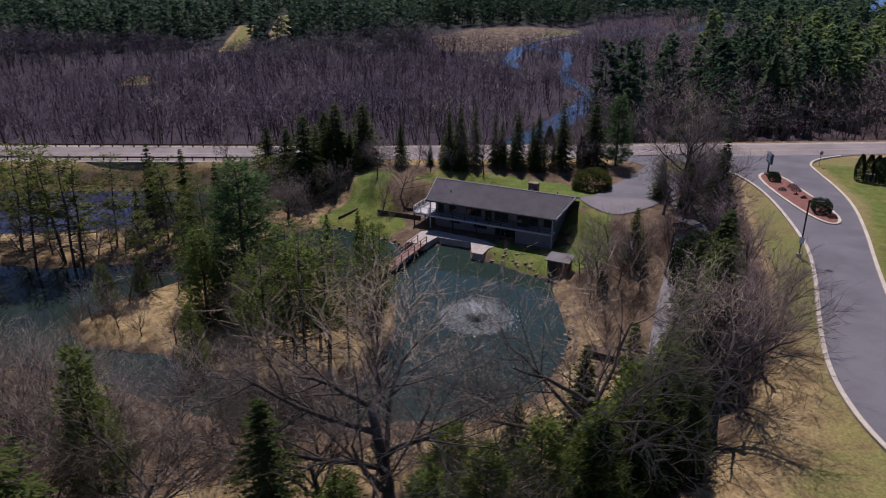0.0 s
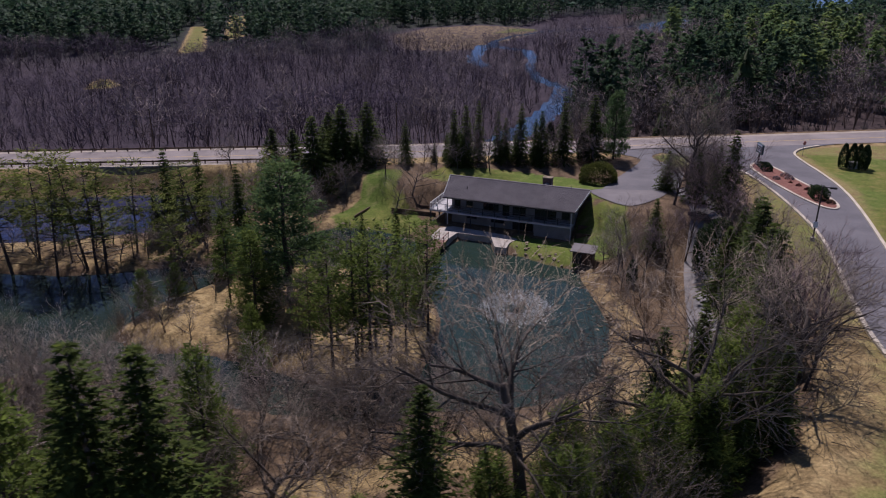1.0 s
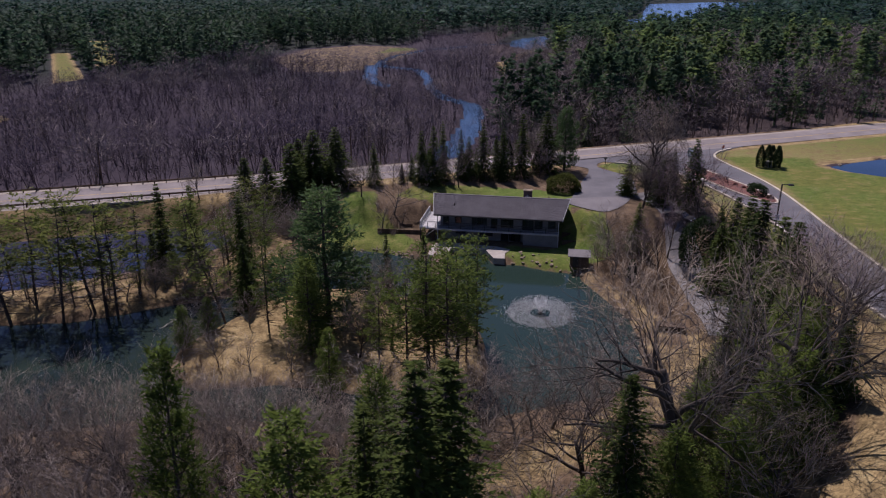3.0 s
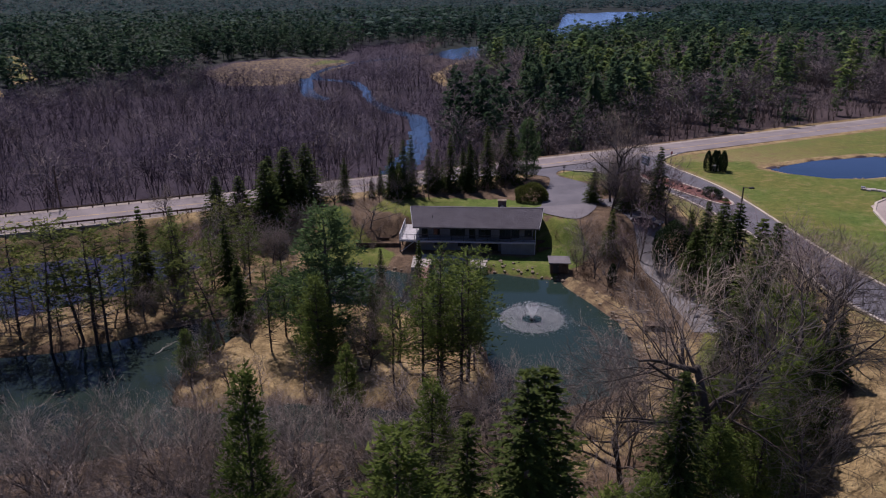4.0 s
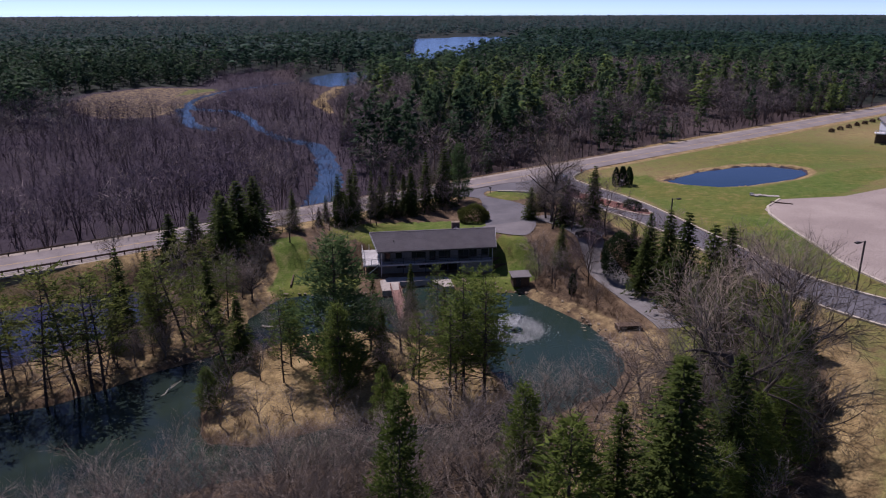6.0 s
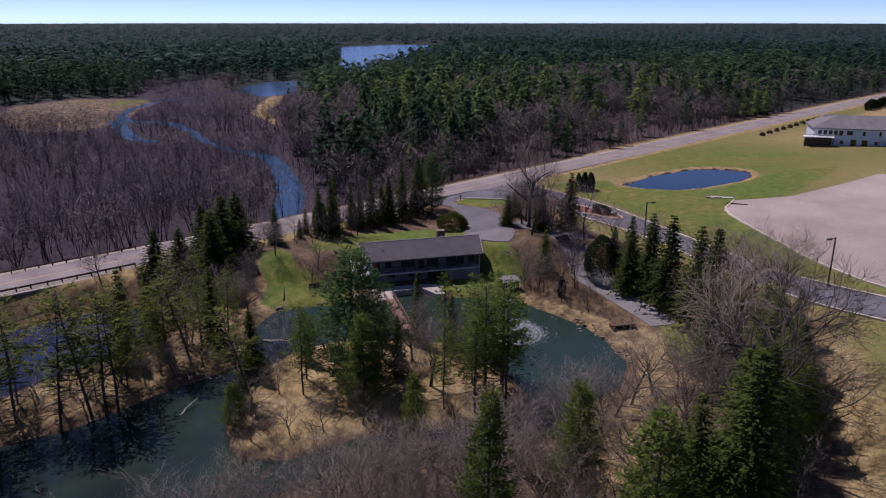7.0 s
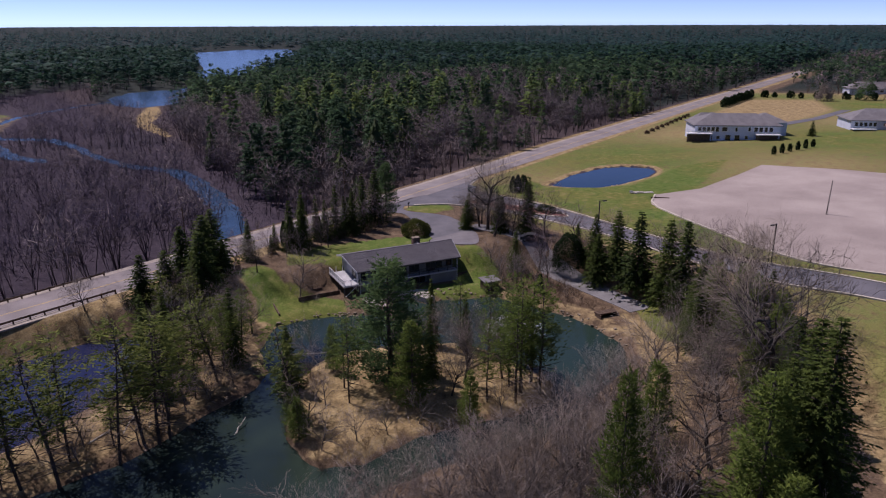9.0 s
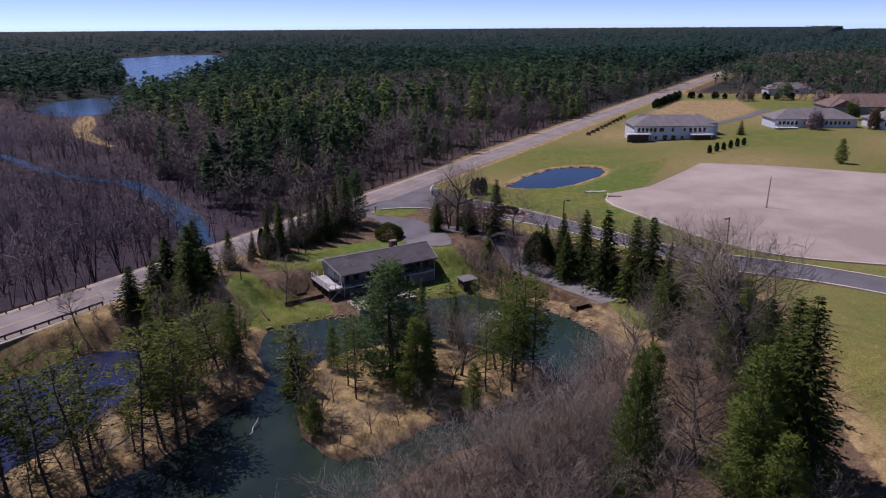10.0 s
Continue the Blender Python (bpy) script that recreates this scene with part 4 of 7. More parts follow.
def footbridge():
    a, b = Vector((3.2, 94.3, 0)), Vector((-2.9, 82.9, 0))
    ln = (b - a).length
    turn = math.degrees(math.atan2(b.y - a.y, b.x - a.x))
    br = thing("footbridge", pose(a.x, a.y, 0.98, 0, 0, turn), "narrow reddish wooden footbridge with rails over to the island", "footbridge")
    for sy in (-0.6, 0.6):
        part("beam", Shape().box((ln / 2, sy, -0.18), (ln, 0.14, 0.24)), M_BRIDGE, br)
        part("top_rail", Shape().box((ln / 2, sy * 1.12, 0.95), (ln, 0.08, 0.09)), M_BRIDGE, br)
        part("mid_rail", Shape().box((ln / 2, sy * 1.12, 0.5), (ln, 0.05, 0.07)), M_BRIDGE, br)
        for i in range(8):
            part("rail_post", Shape().box((0.05 + (ln - 0.1) * i / 7, sy * 1.12, 0.4), (0.1, 0.1, 1.2)), M_BRIDGE, br)
    for i in range(int(ln / 0.21)):
        part("plank", Shape().box((0.1 + i * 0.21, 0, -0.02), (0.19, 1.42, 0.05)), M_BRIDGE, br)
    for f in (0.33, 0.67):
        for sy in (-0.5, 0.5):
            part("pile", Shape().tube((ln * f, sy, -2.0), (ln * f, sy, -0.1), 0.1, 0.1, 8), M_TIMBER, br)


footbridge()


# ---- trees ----
def frond(rng, base, d, length, count, size, droop, out_v, out_t, flat=0.5):
    """Needle sprays along one branch: slim triangles that point outwards and hang a little."""
    d = d / np.linalg.norm(d)
    side = np.cross(d, [0, 0, 1.0])
    side /= max(np.linalg.norm(side), 1e-6)
    t = rng.uniform(0.08, 1.0, count)
    p = base + d * (t * length)[:, None]
    p[:, 2] -= droop * (t * length) ** 2 / max(length, 0.1)
    sgn = rng.choice([-1.0, 1.0], count)
    ang = rng.uniform(0.2, 1.1, count)
    dirv = d * np.cos(ang)[:, None] + side * (sgn * np.sin(ang))[:, None]
    dirv[:, 2] += rng.normal(-0.15, 0.25, count)
    dirv /= np.linalg.norm(dirv, axis=1)[:, None]
    ln = size * rng.uniform(0.7, 1.5, count) * (1.15 - 0.5 * t)
    wv = np.cross(dirv, rng.normal(0, 1, (count, 3)) * [flat, flat, 1.0])
    wv /= np.linalg.norm(wv, axis=1)[:, None] + 1e-9
    w = (ln * rng.uniform(0.25, 0.42, count))[:, None]
    k = sum(len(a) for a in out_v)
    v = np.stack([p - wv * w * 0.6, p + dirv * ln[:, None], p + wv * w], 1).reshape(-1, 3)
    out_v.append(v)
    out_t.append(np.arange(k, k + 3 * count).reshape(-1, 3))


def spruce_crown(seed, h=10.0, r=2.2, rows=26, per=7, count=13, size=0.42, bare=0.06, point=0.85):
    rng = np.random.default_rng(seed)
    v, t = [], []
    for i in range(rows):
        f = (i + rng.uniform(0, 0.6)) / rows
        z = h * (bare + (0.985 - bare) * f)
        reach = r * (1 - f) ** point * rng.uniform(0.8, 1.12) + 0.12
        n = max(3, round(per * (1 - 0.45 * f)))
        a0 = rng.uniform(0, 6.28)
        for k in range(n):
            a = a0 + 6.283 * k / n + rng.normal(0, 0.2)
            d = np.array([math.cos(a), math.sin(a), 0.12 - 0.35 * (1 - f)])
            c = max(4, round(count * (0.35 + 0.65 * (1 - f))))
            frond(rng, np.array([0, 0, z]), d, reach * rng.uniform(0.7, 1.15), c, size * (0.6 + 0.5 * (1 - f)), 0.10, v, t)
    return np.concatenate(v), np.concatenate(t)


def pine_crown(seed, h=14.0, r=2.6, bare=0.45, whorls=14, per=6, count=34, size=0.5, droop=0.1, cone=0.8, ragged=0.3, tuft=0.16):
    """A pine: whorls of irregular limbs, each set with tufts of needles towards its end."""
    rng = np.random.default_rng(seed)
    v, t, k = [], [], 0
    for i in range(whorls):
        f = (i + rng.uniform(0, 0.7)) / whorls
        shape = min(1.0, 0.45 + 2.6 * f) * (1.04 - f) ** cone
        a0 = rng.uniform(0, 6.283)
        n_l = max(3, round(per * (1.0 - 0.4 * f)))
        for m in range(n_l):
            a = a0 + 6.283 * m / n_l + rng.normal(0, 0.3)
            reach = r * shape * rng.uniform(1 - ragged, 1 + ragged * 0.6) + 0.15
            z = h * (bare + (0.97 - bare) * f) + rng.normal(0, 0.012) * h
            n = max(6, int(count * (0.35 + 0.65 * shape)))
            q = rng.uniform(0.12, 1.0, n) ** 0.6 * reach
            side = rng.normal(0, 1, n) * tuft * (0.4 + q / max(reach, 0.1)) * r * 0.6
            rise = (0.16 + 0.3 * f) * q - droop * q * q / r + rng.normal(0, 0.045, n) * r
            c, sn = math.cos(a), math.sin(a)
            p = np.stack([c * q - sn * side, sn * q + c * side, z + rise], 1)
            out = np.array([c, sn, 0.25])
            d = out + rng.normal(0, 0.55, (n, 3)) + [0, 0, 0.15]
            d /= np.linalg.norm(d, axis=1)[:, None]
            ln = 1.35 * size * rng.uniform(0.6, 1.35, n)
            w = np.cross(d, rng.normal(0, 1, (n, 3)))
            w = w / (np.linalg.norm(w, axis=1)[:, None] + 1e-9) * (ln * rng.uniform(0.12, 0.24, n))[:, None]
            v.append(np.stack([p - w * 0.7, p + d * ln[:, None], p + w], 1).reshape(-1, 3))
            t.append(np.arange(k, k + 3 * n).reshape(-1, 3))
            k += 3 * n
    return np.concatenate(v), np.concatenate(t)


def conifer_wood(seed, h, r0, r, bare, limbs, lean=(0, 0)):
    rng = random.Random(seed)
    s = Shape()
    pts = [Vector((lean[0] * f * f * h, lean[1] * f * f * h, h * f)) + Vector((rng.gauss(0, 0.05), rng.gauss(0, 0.05), 0)) * (f > 0) for f in (0, 0.25, 0.5, 0.75, 0.97)]
    for a, b, f0, f1 in zip(pts, pts[1:], (1, .8, .58, .34), (.8, .58, .34, .06)):
        s.tube(a - Vector((0, 0, 0.3)) if a.z == 0 else a, b, r0 * f0, r0 * f1, 7, False)
    for i in range(limbs):
        f = bare + (0.95 - bare) * rng.random()
        a = rng.uniform(0, 6.283)
        q = r * (1.05 - f) * rng.uniform(0.6, 1.2)
        p = Vector((0, 0, h * f))
        s.tube(p, p + Vector((math.cos(a) * q, math.sin(a) * q, rng.uniform(-0.1, 0.3) * q)), 0.05, 0.015, 3, False)
    for i in range(int(limbs * 0.4)):
        f = bare * rng.uniform(0.35, 1.0)
        a = rng.uniform(0, 6.283)
        q = rng.uniform(0.4, 1.4)
        p = Vector((0, 0, h * f))
        s.tube(p, p + Vector((math.cos(a) * q, math.sin(a) * q, rng.uniform(-0.3, 0.1))), 0.035, 0.008, 3, False)
    return s


def bare_wood(seed, h=10.0, kids=(5, 5, 5, 4, 3), size=(0.27, 0.36, 0.24, 0.15, 0.09, 0.055), r0=0.24, start=(0.55, 0.3, 0.25, 0.2, 0.15), angle=52, up=0.25, wave=0.16, tubes=3):
    """Bare branching. Returns the trunk, the limbs, the branches and, as slim slivers, the twigs."""
    rng = random.Random(seed)
    trunk, limbs, boughs, tv, tt = Shape(), [], Shape(), [], []
    last = len(kids)
    def grow_limb(p, d, ln, r, lev):
        n = 5 if lev < 2 else 3 if lev < tubes else 2
        pts, dirs = [p], [d]
        for i in range(n):
            d = (d + Vector((rng.gauss(0, wave), rng.gauss(0, wave), rng.gauss(0, wave * 0.7) + (up * 0.2 if lev else 0.05)))).normalized()
            pts.append(pts[-1] + d * ln / n)
            dirs.append(d)
        tip = 0.5 if lev == 0 else 0.3 if lev < last else 0.1
        rad = [r * (1 - (1 - tip) * k / n) for k in range(n + 1)]
        if lev == 0:
            trunk.chain([pts[0] - Vector((0, 0, 0.05))] + pts[1:], [rad[0] * 1.25] + rad[1:], 8)
        elif lev == 1:
            limbs.append(Shape().chain(pts, rad, 6))
        elif lev < tubes:
            boughs.chain(pts, rad, 4)
        else:
            o = Vector((rng.gauss(0, 1), rng.gauss(0, 1), rng.gauss(0, 1))).cross(dirs[1])
            if o.length > 1e-4:
                o.normalize()
                k = len(tv)
                if lev == last:
                    tv.extend([pts[0] - o * rad[0], pts[0] + o * rad[0], pts[2]])
                    tt.append((k, k + 1, k + 2))
                else:
                    tv.extend([pts[0] - o * rad[0], pts[0] + o * rad[0], pts[1] + o * rad[1], pts[1] - o * rad[1], pts[2]])
                    tt.extend([(k, k + 1, k + 2), (k, k + 2, k + 3), (k + 3, k + 2, k + 4)])
        if lev == last:
            return
        c = kids[lev]
        a = rng.uniform(0, 6.283)
        for m in range(c):
            f = start[lev] + (1 - start[lev]) * (m + rng.uniform(0.2, 1.0)) / c
            f = min(f, 0.999)
            k = min(int(f * n), n - 1)
            q = pts[k].lerp(pts[k + 1], f * n - k)
            dd = dirs[k + 1]
            o = dd.orthogonal().normalized()
            a += 2.4 + rng.gauss(0, 0.35)
            o = o * math.cos(a) + dd.cross(o) * math.sin(a)
            t = radians(angle * (1.0, 0.80, 0.66, 0.60, 0.56)[lev] * rng.uniform(0.65, 1.2))
            nd = (dd * math.cos(t) + o * math.sin(t) + Vector((0, 0, up))).normalized()
            rr = (rad[k] + (rad[k + 1] - rad[k]) * (f * n - k)) * (rng.uniform(0.5, 0.72) if lev == 0 else rng.uniform(0.42, 0.56) if lev == 1 else rng.uniform(0.4, 0.55))
            rr = max(rr, (0.0075 if lev + 1 == last else 0.0125) * h / 10)
            grow_limb(q, nd, size[lev + 1] * h * rng.uniform(0.7, 1.2) * (1.18 - 0.35 * f), rr, lev + 1)
    grow_limb(Vector((0, 0, -0.3)), Vector((rng.gauss(0, 0.06), rng.gauss(0, 0.06), 1)).normalized(), size[0] * h, r0, 0)
    return trunk, limbs, boughs, np.array([p[:] for p in tv], np.float32), np.array(tt, np.int32)


def bare_tree(name, label, seed, bark, twigs, *form):
    """A leafless tree: trunk, main limbs, the joined finer branches and the haze of twigs."""
    trunk, limbs, boughs, v, t = bare_wood(seed, 10, *form)
    ob = thing(name, Matrix.Identity(4), label, "tree")
    part("trunk", trunk.mesh("trunk", bark, True), None, ob)
    for q in limbs:
        part("limb", q.mesh("limb", bark, True), None, ob)
    if boughs.v:
        part("bough", boughs.mesh("bough", bark, True), None, ob)["kind"] = "stuff"
    part("twig_crown", tri_mesh("twig_crown", v, t, twigs, puff=0.6 * rounding(v, t, 4.0, 0.5, 0.6)), None, ob)["kind"] = "stuff"
    return ob


def tree(name, label, trunk_mesh, crown_mesh):
    ob = thing(name, Matrix.Identity(4), label, "tree")
    part("trunk", trunk_mesh, None, ob)
    part("crown", crown_mesh, None, ob)
    return ob


def at(x, y, k=1.0, turn=0.0, kw=None, dz=-0.05):
    kw = k if kw is None else kw
    return Matrix.Translation((x, y, gz(x, y) + dz)) @ Matrix.Rotation(turn, 4, "Z") @ Matrix.Diagonal((kw, kw, k, 1))




def make(kind, seed):
    if kind == "spruce":
        v, t = spruce_crown(seed, 10, 2.9, 32, 11, 20, 0.44)
        return tree("spruce", "dark green spruce tree with drooping boughs", conifer_wood(seed, 10, 0.16, 2.0, 0.08, 20).mesh("trunk", M_BARK), tri_mesh("crown", v, t, M_SPRUCE, puff=rounding(v, t, 2.6)))
    if kind == "near_spruce":
        v, t = spruce_crown(seed, 10, 2.7, 42, 13, 40, 0.225, 0.03, 0.8)
        return tree("spruce", "tall dark green spruce with layered boughs", conifer_wood(seed, 10, 0.16, 1.7, 0.06, 30).mesh("trunk", M_BARK), tri_mesh("crown", v, t, M_SPRUCE, puff=rounding(v, t, 2.6)))
    if kind == "white_pine":
        v, t = pine_crown(seed, 10, 3.4, 0.05, 21, 8, 105, 0.23, 0.03, 0.7, 0.55, 0.16)
        return tree("white_pine", "broad blue-green white pine with whorled limbs", conifer_wood(seed, 10, 0.2, 2.6, 0.10, 50).mesh("trunk", M_BARK), tri_mesh("crown", v, t, M_WPINE, puff=rounding(v, t, 2.6)))
    if kind == "red_pine":
        v, t = pine_crown(seed, 10, 1.8, 0.38, 15, 4, 24, 0.22, 0.12, 0.5, 0.75, 0.18)
        return tree("red_pine", "slim tall pine with a bare trunk and a feathery green crown", conifer_wood(seed, 10, 0.08, 1.4, 0.30, 46).mesh("trunk", M_BARK), tri_mesh("crown", v, t, M_OLIVE, puff=rounding(v, t, 1.5)))
    if kind == "plume_pine":
        v, t = pine_crown(seed, 10, 1.9, 0.30, 20, 5, 30, 0.20, 0.25, 0.55, 0.7, 0.17)
        return tree("plume_pine", "soft light green pine with drooping feathery limbs", conifer_wood(seed, 10, 0.11, 1.7, 0.2, 40).mesh("trunk", M_BARK), tri_mesh("crown", v, t, M_PINE, puff=rounding(v, t, 2.3)))
    if kind == "young_pine":
        v, t = pine_crown(seed, 10, 2.8, 0.05, 23, 8, 78, 0.225, 0.05, 0.85, 0.5, 0.18)
        return tree("young_pine", "bright green bushy young pine", conifer_wood(seed, 10, 0.17, 2.6, 0.05, 40).mesh("trunk", M_BARK), tri_mesh("crown", v, t, M_PINE, puff=rounding(v, t, 2.3)))
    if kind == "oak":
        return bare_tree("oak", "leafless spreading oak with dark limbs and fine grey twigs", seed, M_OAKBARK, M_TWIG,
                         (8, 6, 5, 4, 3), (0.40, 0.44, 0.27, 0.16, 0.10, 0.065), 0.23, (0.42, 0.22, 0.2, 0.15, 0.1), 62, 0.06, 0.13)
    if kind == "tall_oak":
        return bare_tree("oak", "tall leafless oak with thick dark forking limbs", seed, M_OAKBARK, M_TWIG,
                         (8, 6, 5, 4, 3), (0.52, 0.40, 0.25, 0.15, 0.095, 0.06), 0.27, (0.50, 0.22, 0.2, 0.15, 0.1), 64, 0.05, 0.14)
    if kind == "maple":
        return bare_tree("maple", "budding leafless maple with a reddish haze of twigs", seed, M_OAKBARK, M_MAPLE,
                         (10, 6, 5, 5), (0.58, 0.40, 0.22, 0.13, 0.075), 0.12, (0.22, 0.2, 0.15, 0.1), 52, 0.10, 0.11)
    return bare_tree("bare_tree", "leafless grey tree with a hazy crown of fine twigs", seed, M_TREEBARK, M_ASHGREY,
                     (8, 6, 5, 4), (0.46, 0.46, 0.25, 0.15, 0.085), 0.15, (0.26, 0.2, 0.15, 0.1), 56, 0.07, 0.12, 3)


PROTO, USED, TALL = {}, {}, {}
VARIANTS = {"spruce": 4, "near_spruce": 2, "white_pine": 3, "red_pine": 6, "plume_pine": 3, "young_pine": 4, "oak": 4, "tall_oak": 2, "maple": 3, "bare": 5}


def in_open(x, y):
    return float(inside_dist(np.array([x]), np.array([y]), OPEN)[0]) < 0.5


def plant(kind, x, y, h, width=1.0, turn=None, group="", lean=None):
    """Sets a tree of height h at x, y."""
    i = USED.get(kind, 0)
    USED[kind] = i + 1
    j = i % VARIANTS[kind]
    turn = (i * 2.399) % 6.283 if turn is None else turn
    if (kind, j) not in PROTO:
        PROTO[kind, j] = make(kind, 11 + 7 * j + 100 * len(PROTO))
        TALL[kind, j] = max(p.co.z for c in PROTO[kind, j].children for p in c.data.vertices)
        fresh = True
    else:
        fresh = False
    h *= 10 / TALL[kind, j]
    m = at(x, y, h / 10, turn, h / 10 * width)
    if lean:
        m = Matrix.Translation(m.translation) @ Matrix.Rotation(radians(lean[1]), 4, Vector((-math.sin(radians(lean[0])), math.cos(radians(lean[0])), 0))) @ Matrix.Translation(-m.translation) @ m
    src = PROTO[kind, j] if fresh else copy_thing(PROTO[kind, j], Matrix.Identity(4))
    src.matrix_basis = m
    if group:
        src["group"] = group
    return src


def top(kind, x, y, ztop, width=1.0, **k):
    return plant(kind, x, y, ztop - gz(x, y), width, **k)


# island
top("white_pine", -17.2, 76.4, 18.6, 1.15)
for x, y, z, w in ((-2.4, 66.8, 14.0, 1.0), (-1.9, 70.6, 12.5, 0.95), (-3.4, 74.6, 12.0, 0.9)):
    top("plume_pine", x, y, z, w)
top("young_pine", -20.3, 70.5, 12.3)
for x, y, z, w in ((-10.0, 61.2, 16.2, 1.35), (-8.6, 59.2, 15.4, 1.25), (-6.8, 61.4, 15.8, 1.35), (-12.3, 60.6, 13.8, 1.15), (-5.0, 63.2, 12.5, 0.9), (-9.4, 63.2, 13.5, 1.0)):
    top("plume_pine", x, y, z, w)
top("oak", -8.8, 75.1, 10.5, 0.75)
top("oak", -11.4, 78.4, 11.5, 0.7)
top("oak", -4.4, 72.5, 9.5, 0.8)
plant("bare", -18.4, 88.0, 8.5, 0.7, lean=(80, 48))
top("oak", -16.4, 103.6, 8.0, 0.9)
top("maple", 28.4, 76.7, 12.5, 0.85)
top("oak", -11.8, 68.5, 11.5, 0.8)
top("oak", -7.9, 65.0, 13.5, 0.6)
top("oak", -15.5, 68.0, 9.0, 0.7)
top("young_pine", -19.8, 62.5, 7.8, 0.8)
for x, y, z, w in ((-4.6, 78.8, 11.0, 0.6), (-2.6, 74.2, 8.5, 0.7), (-8.5, 82.0, 9.5, 0.6), (-13.0, 73.0, 9.0, 0.7)):
    top("spruce", x, y, z, w)
top("spruce", -25.6, 86.2, 9.4, 0.95)
top("young_pine", -18.7, 85.0, 7.8, 0.8)
top("plume_pine", -24.0, 77.4, 12.5, 0.9)
top("plume_pine", -21.5, 80.5, 10.5, 1.1)
top("red_pine", -28.6, 82.0, 13.0, 1.5, lean=(190, 14))
top("plume_pine", -14.4, 63.4, 12.0, 0.9)
top("young_pine", -33.2, 76.8, 6.0, 1.2)
top("young_pine", -30.5, 80.5, 5.0, 1.2)
for x, y, h in ((-30, 71, 5), (-27, 69, 4.5), (-23, 67.5, 5), (-33.5, 73, 5.5), (-2.5, 70, 6), (-15, 61, 5), (-26, 79.5, 5), (-13, 85.5, 6), (-22, 86, 5), (-31, 77.5, 6)):
    plant("bare", x, y, h * 1.1, 1.0)
# berm with tall pines
for x, y, z in ((-55.8, 93.2, 15), (-53, 91.2, 14.5), (-50.4, 93.6, 15.5), (-47.1, 89.8, 15), (-43.6, 90.5, 16), (-42.2, 89.8, 14.5), (-41, 89.6, 13.5),
                (-59, 95, 16), (-62, 93, 15), (-65, 97, 16), (-58, 99, 15), (-70, 95, 16), (-61, 98, 14), (-73, 98, 16), (-38.5, 95, 13)):
    k = (x * 7.3 + y * 3.1) % 1.0
    top("red_pine", x, y, z + 2.6 * k, 1.25 + 0.5 * ((k * 5.7) % 1.0), lean=(360 * ((k * 9.1) % 1.0), 2 + 5 * ((k * 3.3) % 1.0)))
for x, y, z, w in ((-57, 94.5, 8.0, 1.2), (-51.5, 95.5, 7.0, 1.3), (-46, 92.5, 8.5, 1.2), (-42, 93.5, 7.5, 1.3), (-38.5, 93.0, 6.5, 1.3), (-62, 96.5, 8.0, 1.2), (-34, 94.0, 6.5, 1.2), (-68, 95.5, 8.5, 1.2)):
    top("plume_pine", x, y, z, w)
for x, y, h in ((-60, 93.5, 6), (-55, 96.8, 7), (-50, 92.8, 6), (-44, 90.8, 5.5), (-40, 92.4, 6), (-36.5, 92.6, 6), (-64, 94.6, 7), (-32.5, 93.6, 6), (-47, 97.5, 6.5), (-42.5, 98.5, 6)):
    plant("bare", x, y, h, 1.1)
top("red_pine", -29.5, 95.4, 13.5, 1.7, lean=(180, 12))
top("red_pine", -32, 96.5, 12, 1.6)
top("spruce", -35.1, 101.7, 13.4, 0.75)
top("spruce", -31.0, 103.4, 12.4, 0.75)
top("spruce", -24.9, 97.6, 12.0, 0.7)
top("spruce", -36.5, 99.0, 8.0, 0.9)
for x, y, h in ((-44, 96, 6), (-38, 97, 7), (-35, 94.5, 5), (-31, 98, 6), (-27, 100, 7), (-22, 103, 8), (-33, 92.5, 5), (-52, 97, 6), (-26, 104, 8), (-21, 108, 9), (-17, 106, 7), (-24, 112, 9), (-48, 95, 5), (-29, 93, 5)):
    plant("bare", x, y, h * 1.1, 1.0)
for x, y, z in ((-23.5, 101.5, 9.5), (-20, 113, 9), (-27.5, 100.5, 8.0), (-22.5, 116, 10)):
    top("red_pine", x, y, z, 1.6)
# yard and roadside
for x, y, z, w in ((-10.4, 121.3, 15.4, 1.6), (-15.1, 116, 14.5, 1.35), (-6, 124.6, 15.0, 1.5), (-12.5, 124.3, 13.5, 1.5), (-18.5, 120.5, 11.5, 1.6), (-22, 121.8, 11.5, 1.5), (-13.5, 119, 12.5, 1.1), (-8, 119.5, 11, 1.0),
                   (13.2, 122.1, 15.2, 0.62), (16.5, 121.6, 13.5, 0.6), (7.9, 124.2, 9.4, 0.85), (22.8, 119.9, 12.3, 0.8), (27.7, 119.2, 16.1, 0.75), (5.5, 122.6, 8.0, 0.9), (10, 120.6, 7.5, 0.9), (20, 122.8, 9.5, 0.8)):
    top("spruce", x, y, z, w)
top("white_pine", 37.6, 121.0, 17.0, 0.8)
top("spruce", 33.4, 120.6, 16.0, 1.05)
for x, y, z, w in ((10.5, 119.4, 15.0, 0.8), (20.2, 119.8, 15.0, 0.75), (23.4, 118.2, 14.0, 0.8), (8.7, 120.8, 14.0, 0.8), (17.6, 120.2, 12.5, 0.8), (0.5, 123.0, 12.0, 0.9)):
    top("spruce", x, y, z, w)
for x, y, z, w in ((14.2, 116.4, 16.0, 0.8), (27.0, 121.8, 13.5, 0.8), (5.4, 118.4, 11.5, 0.9)):
    top("maple", x, y, z, w)
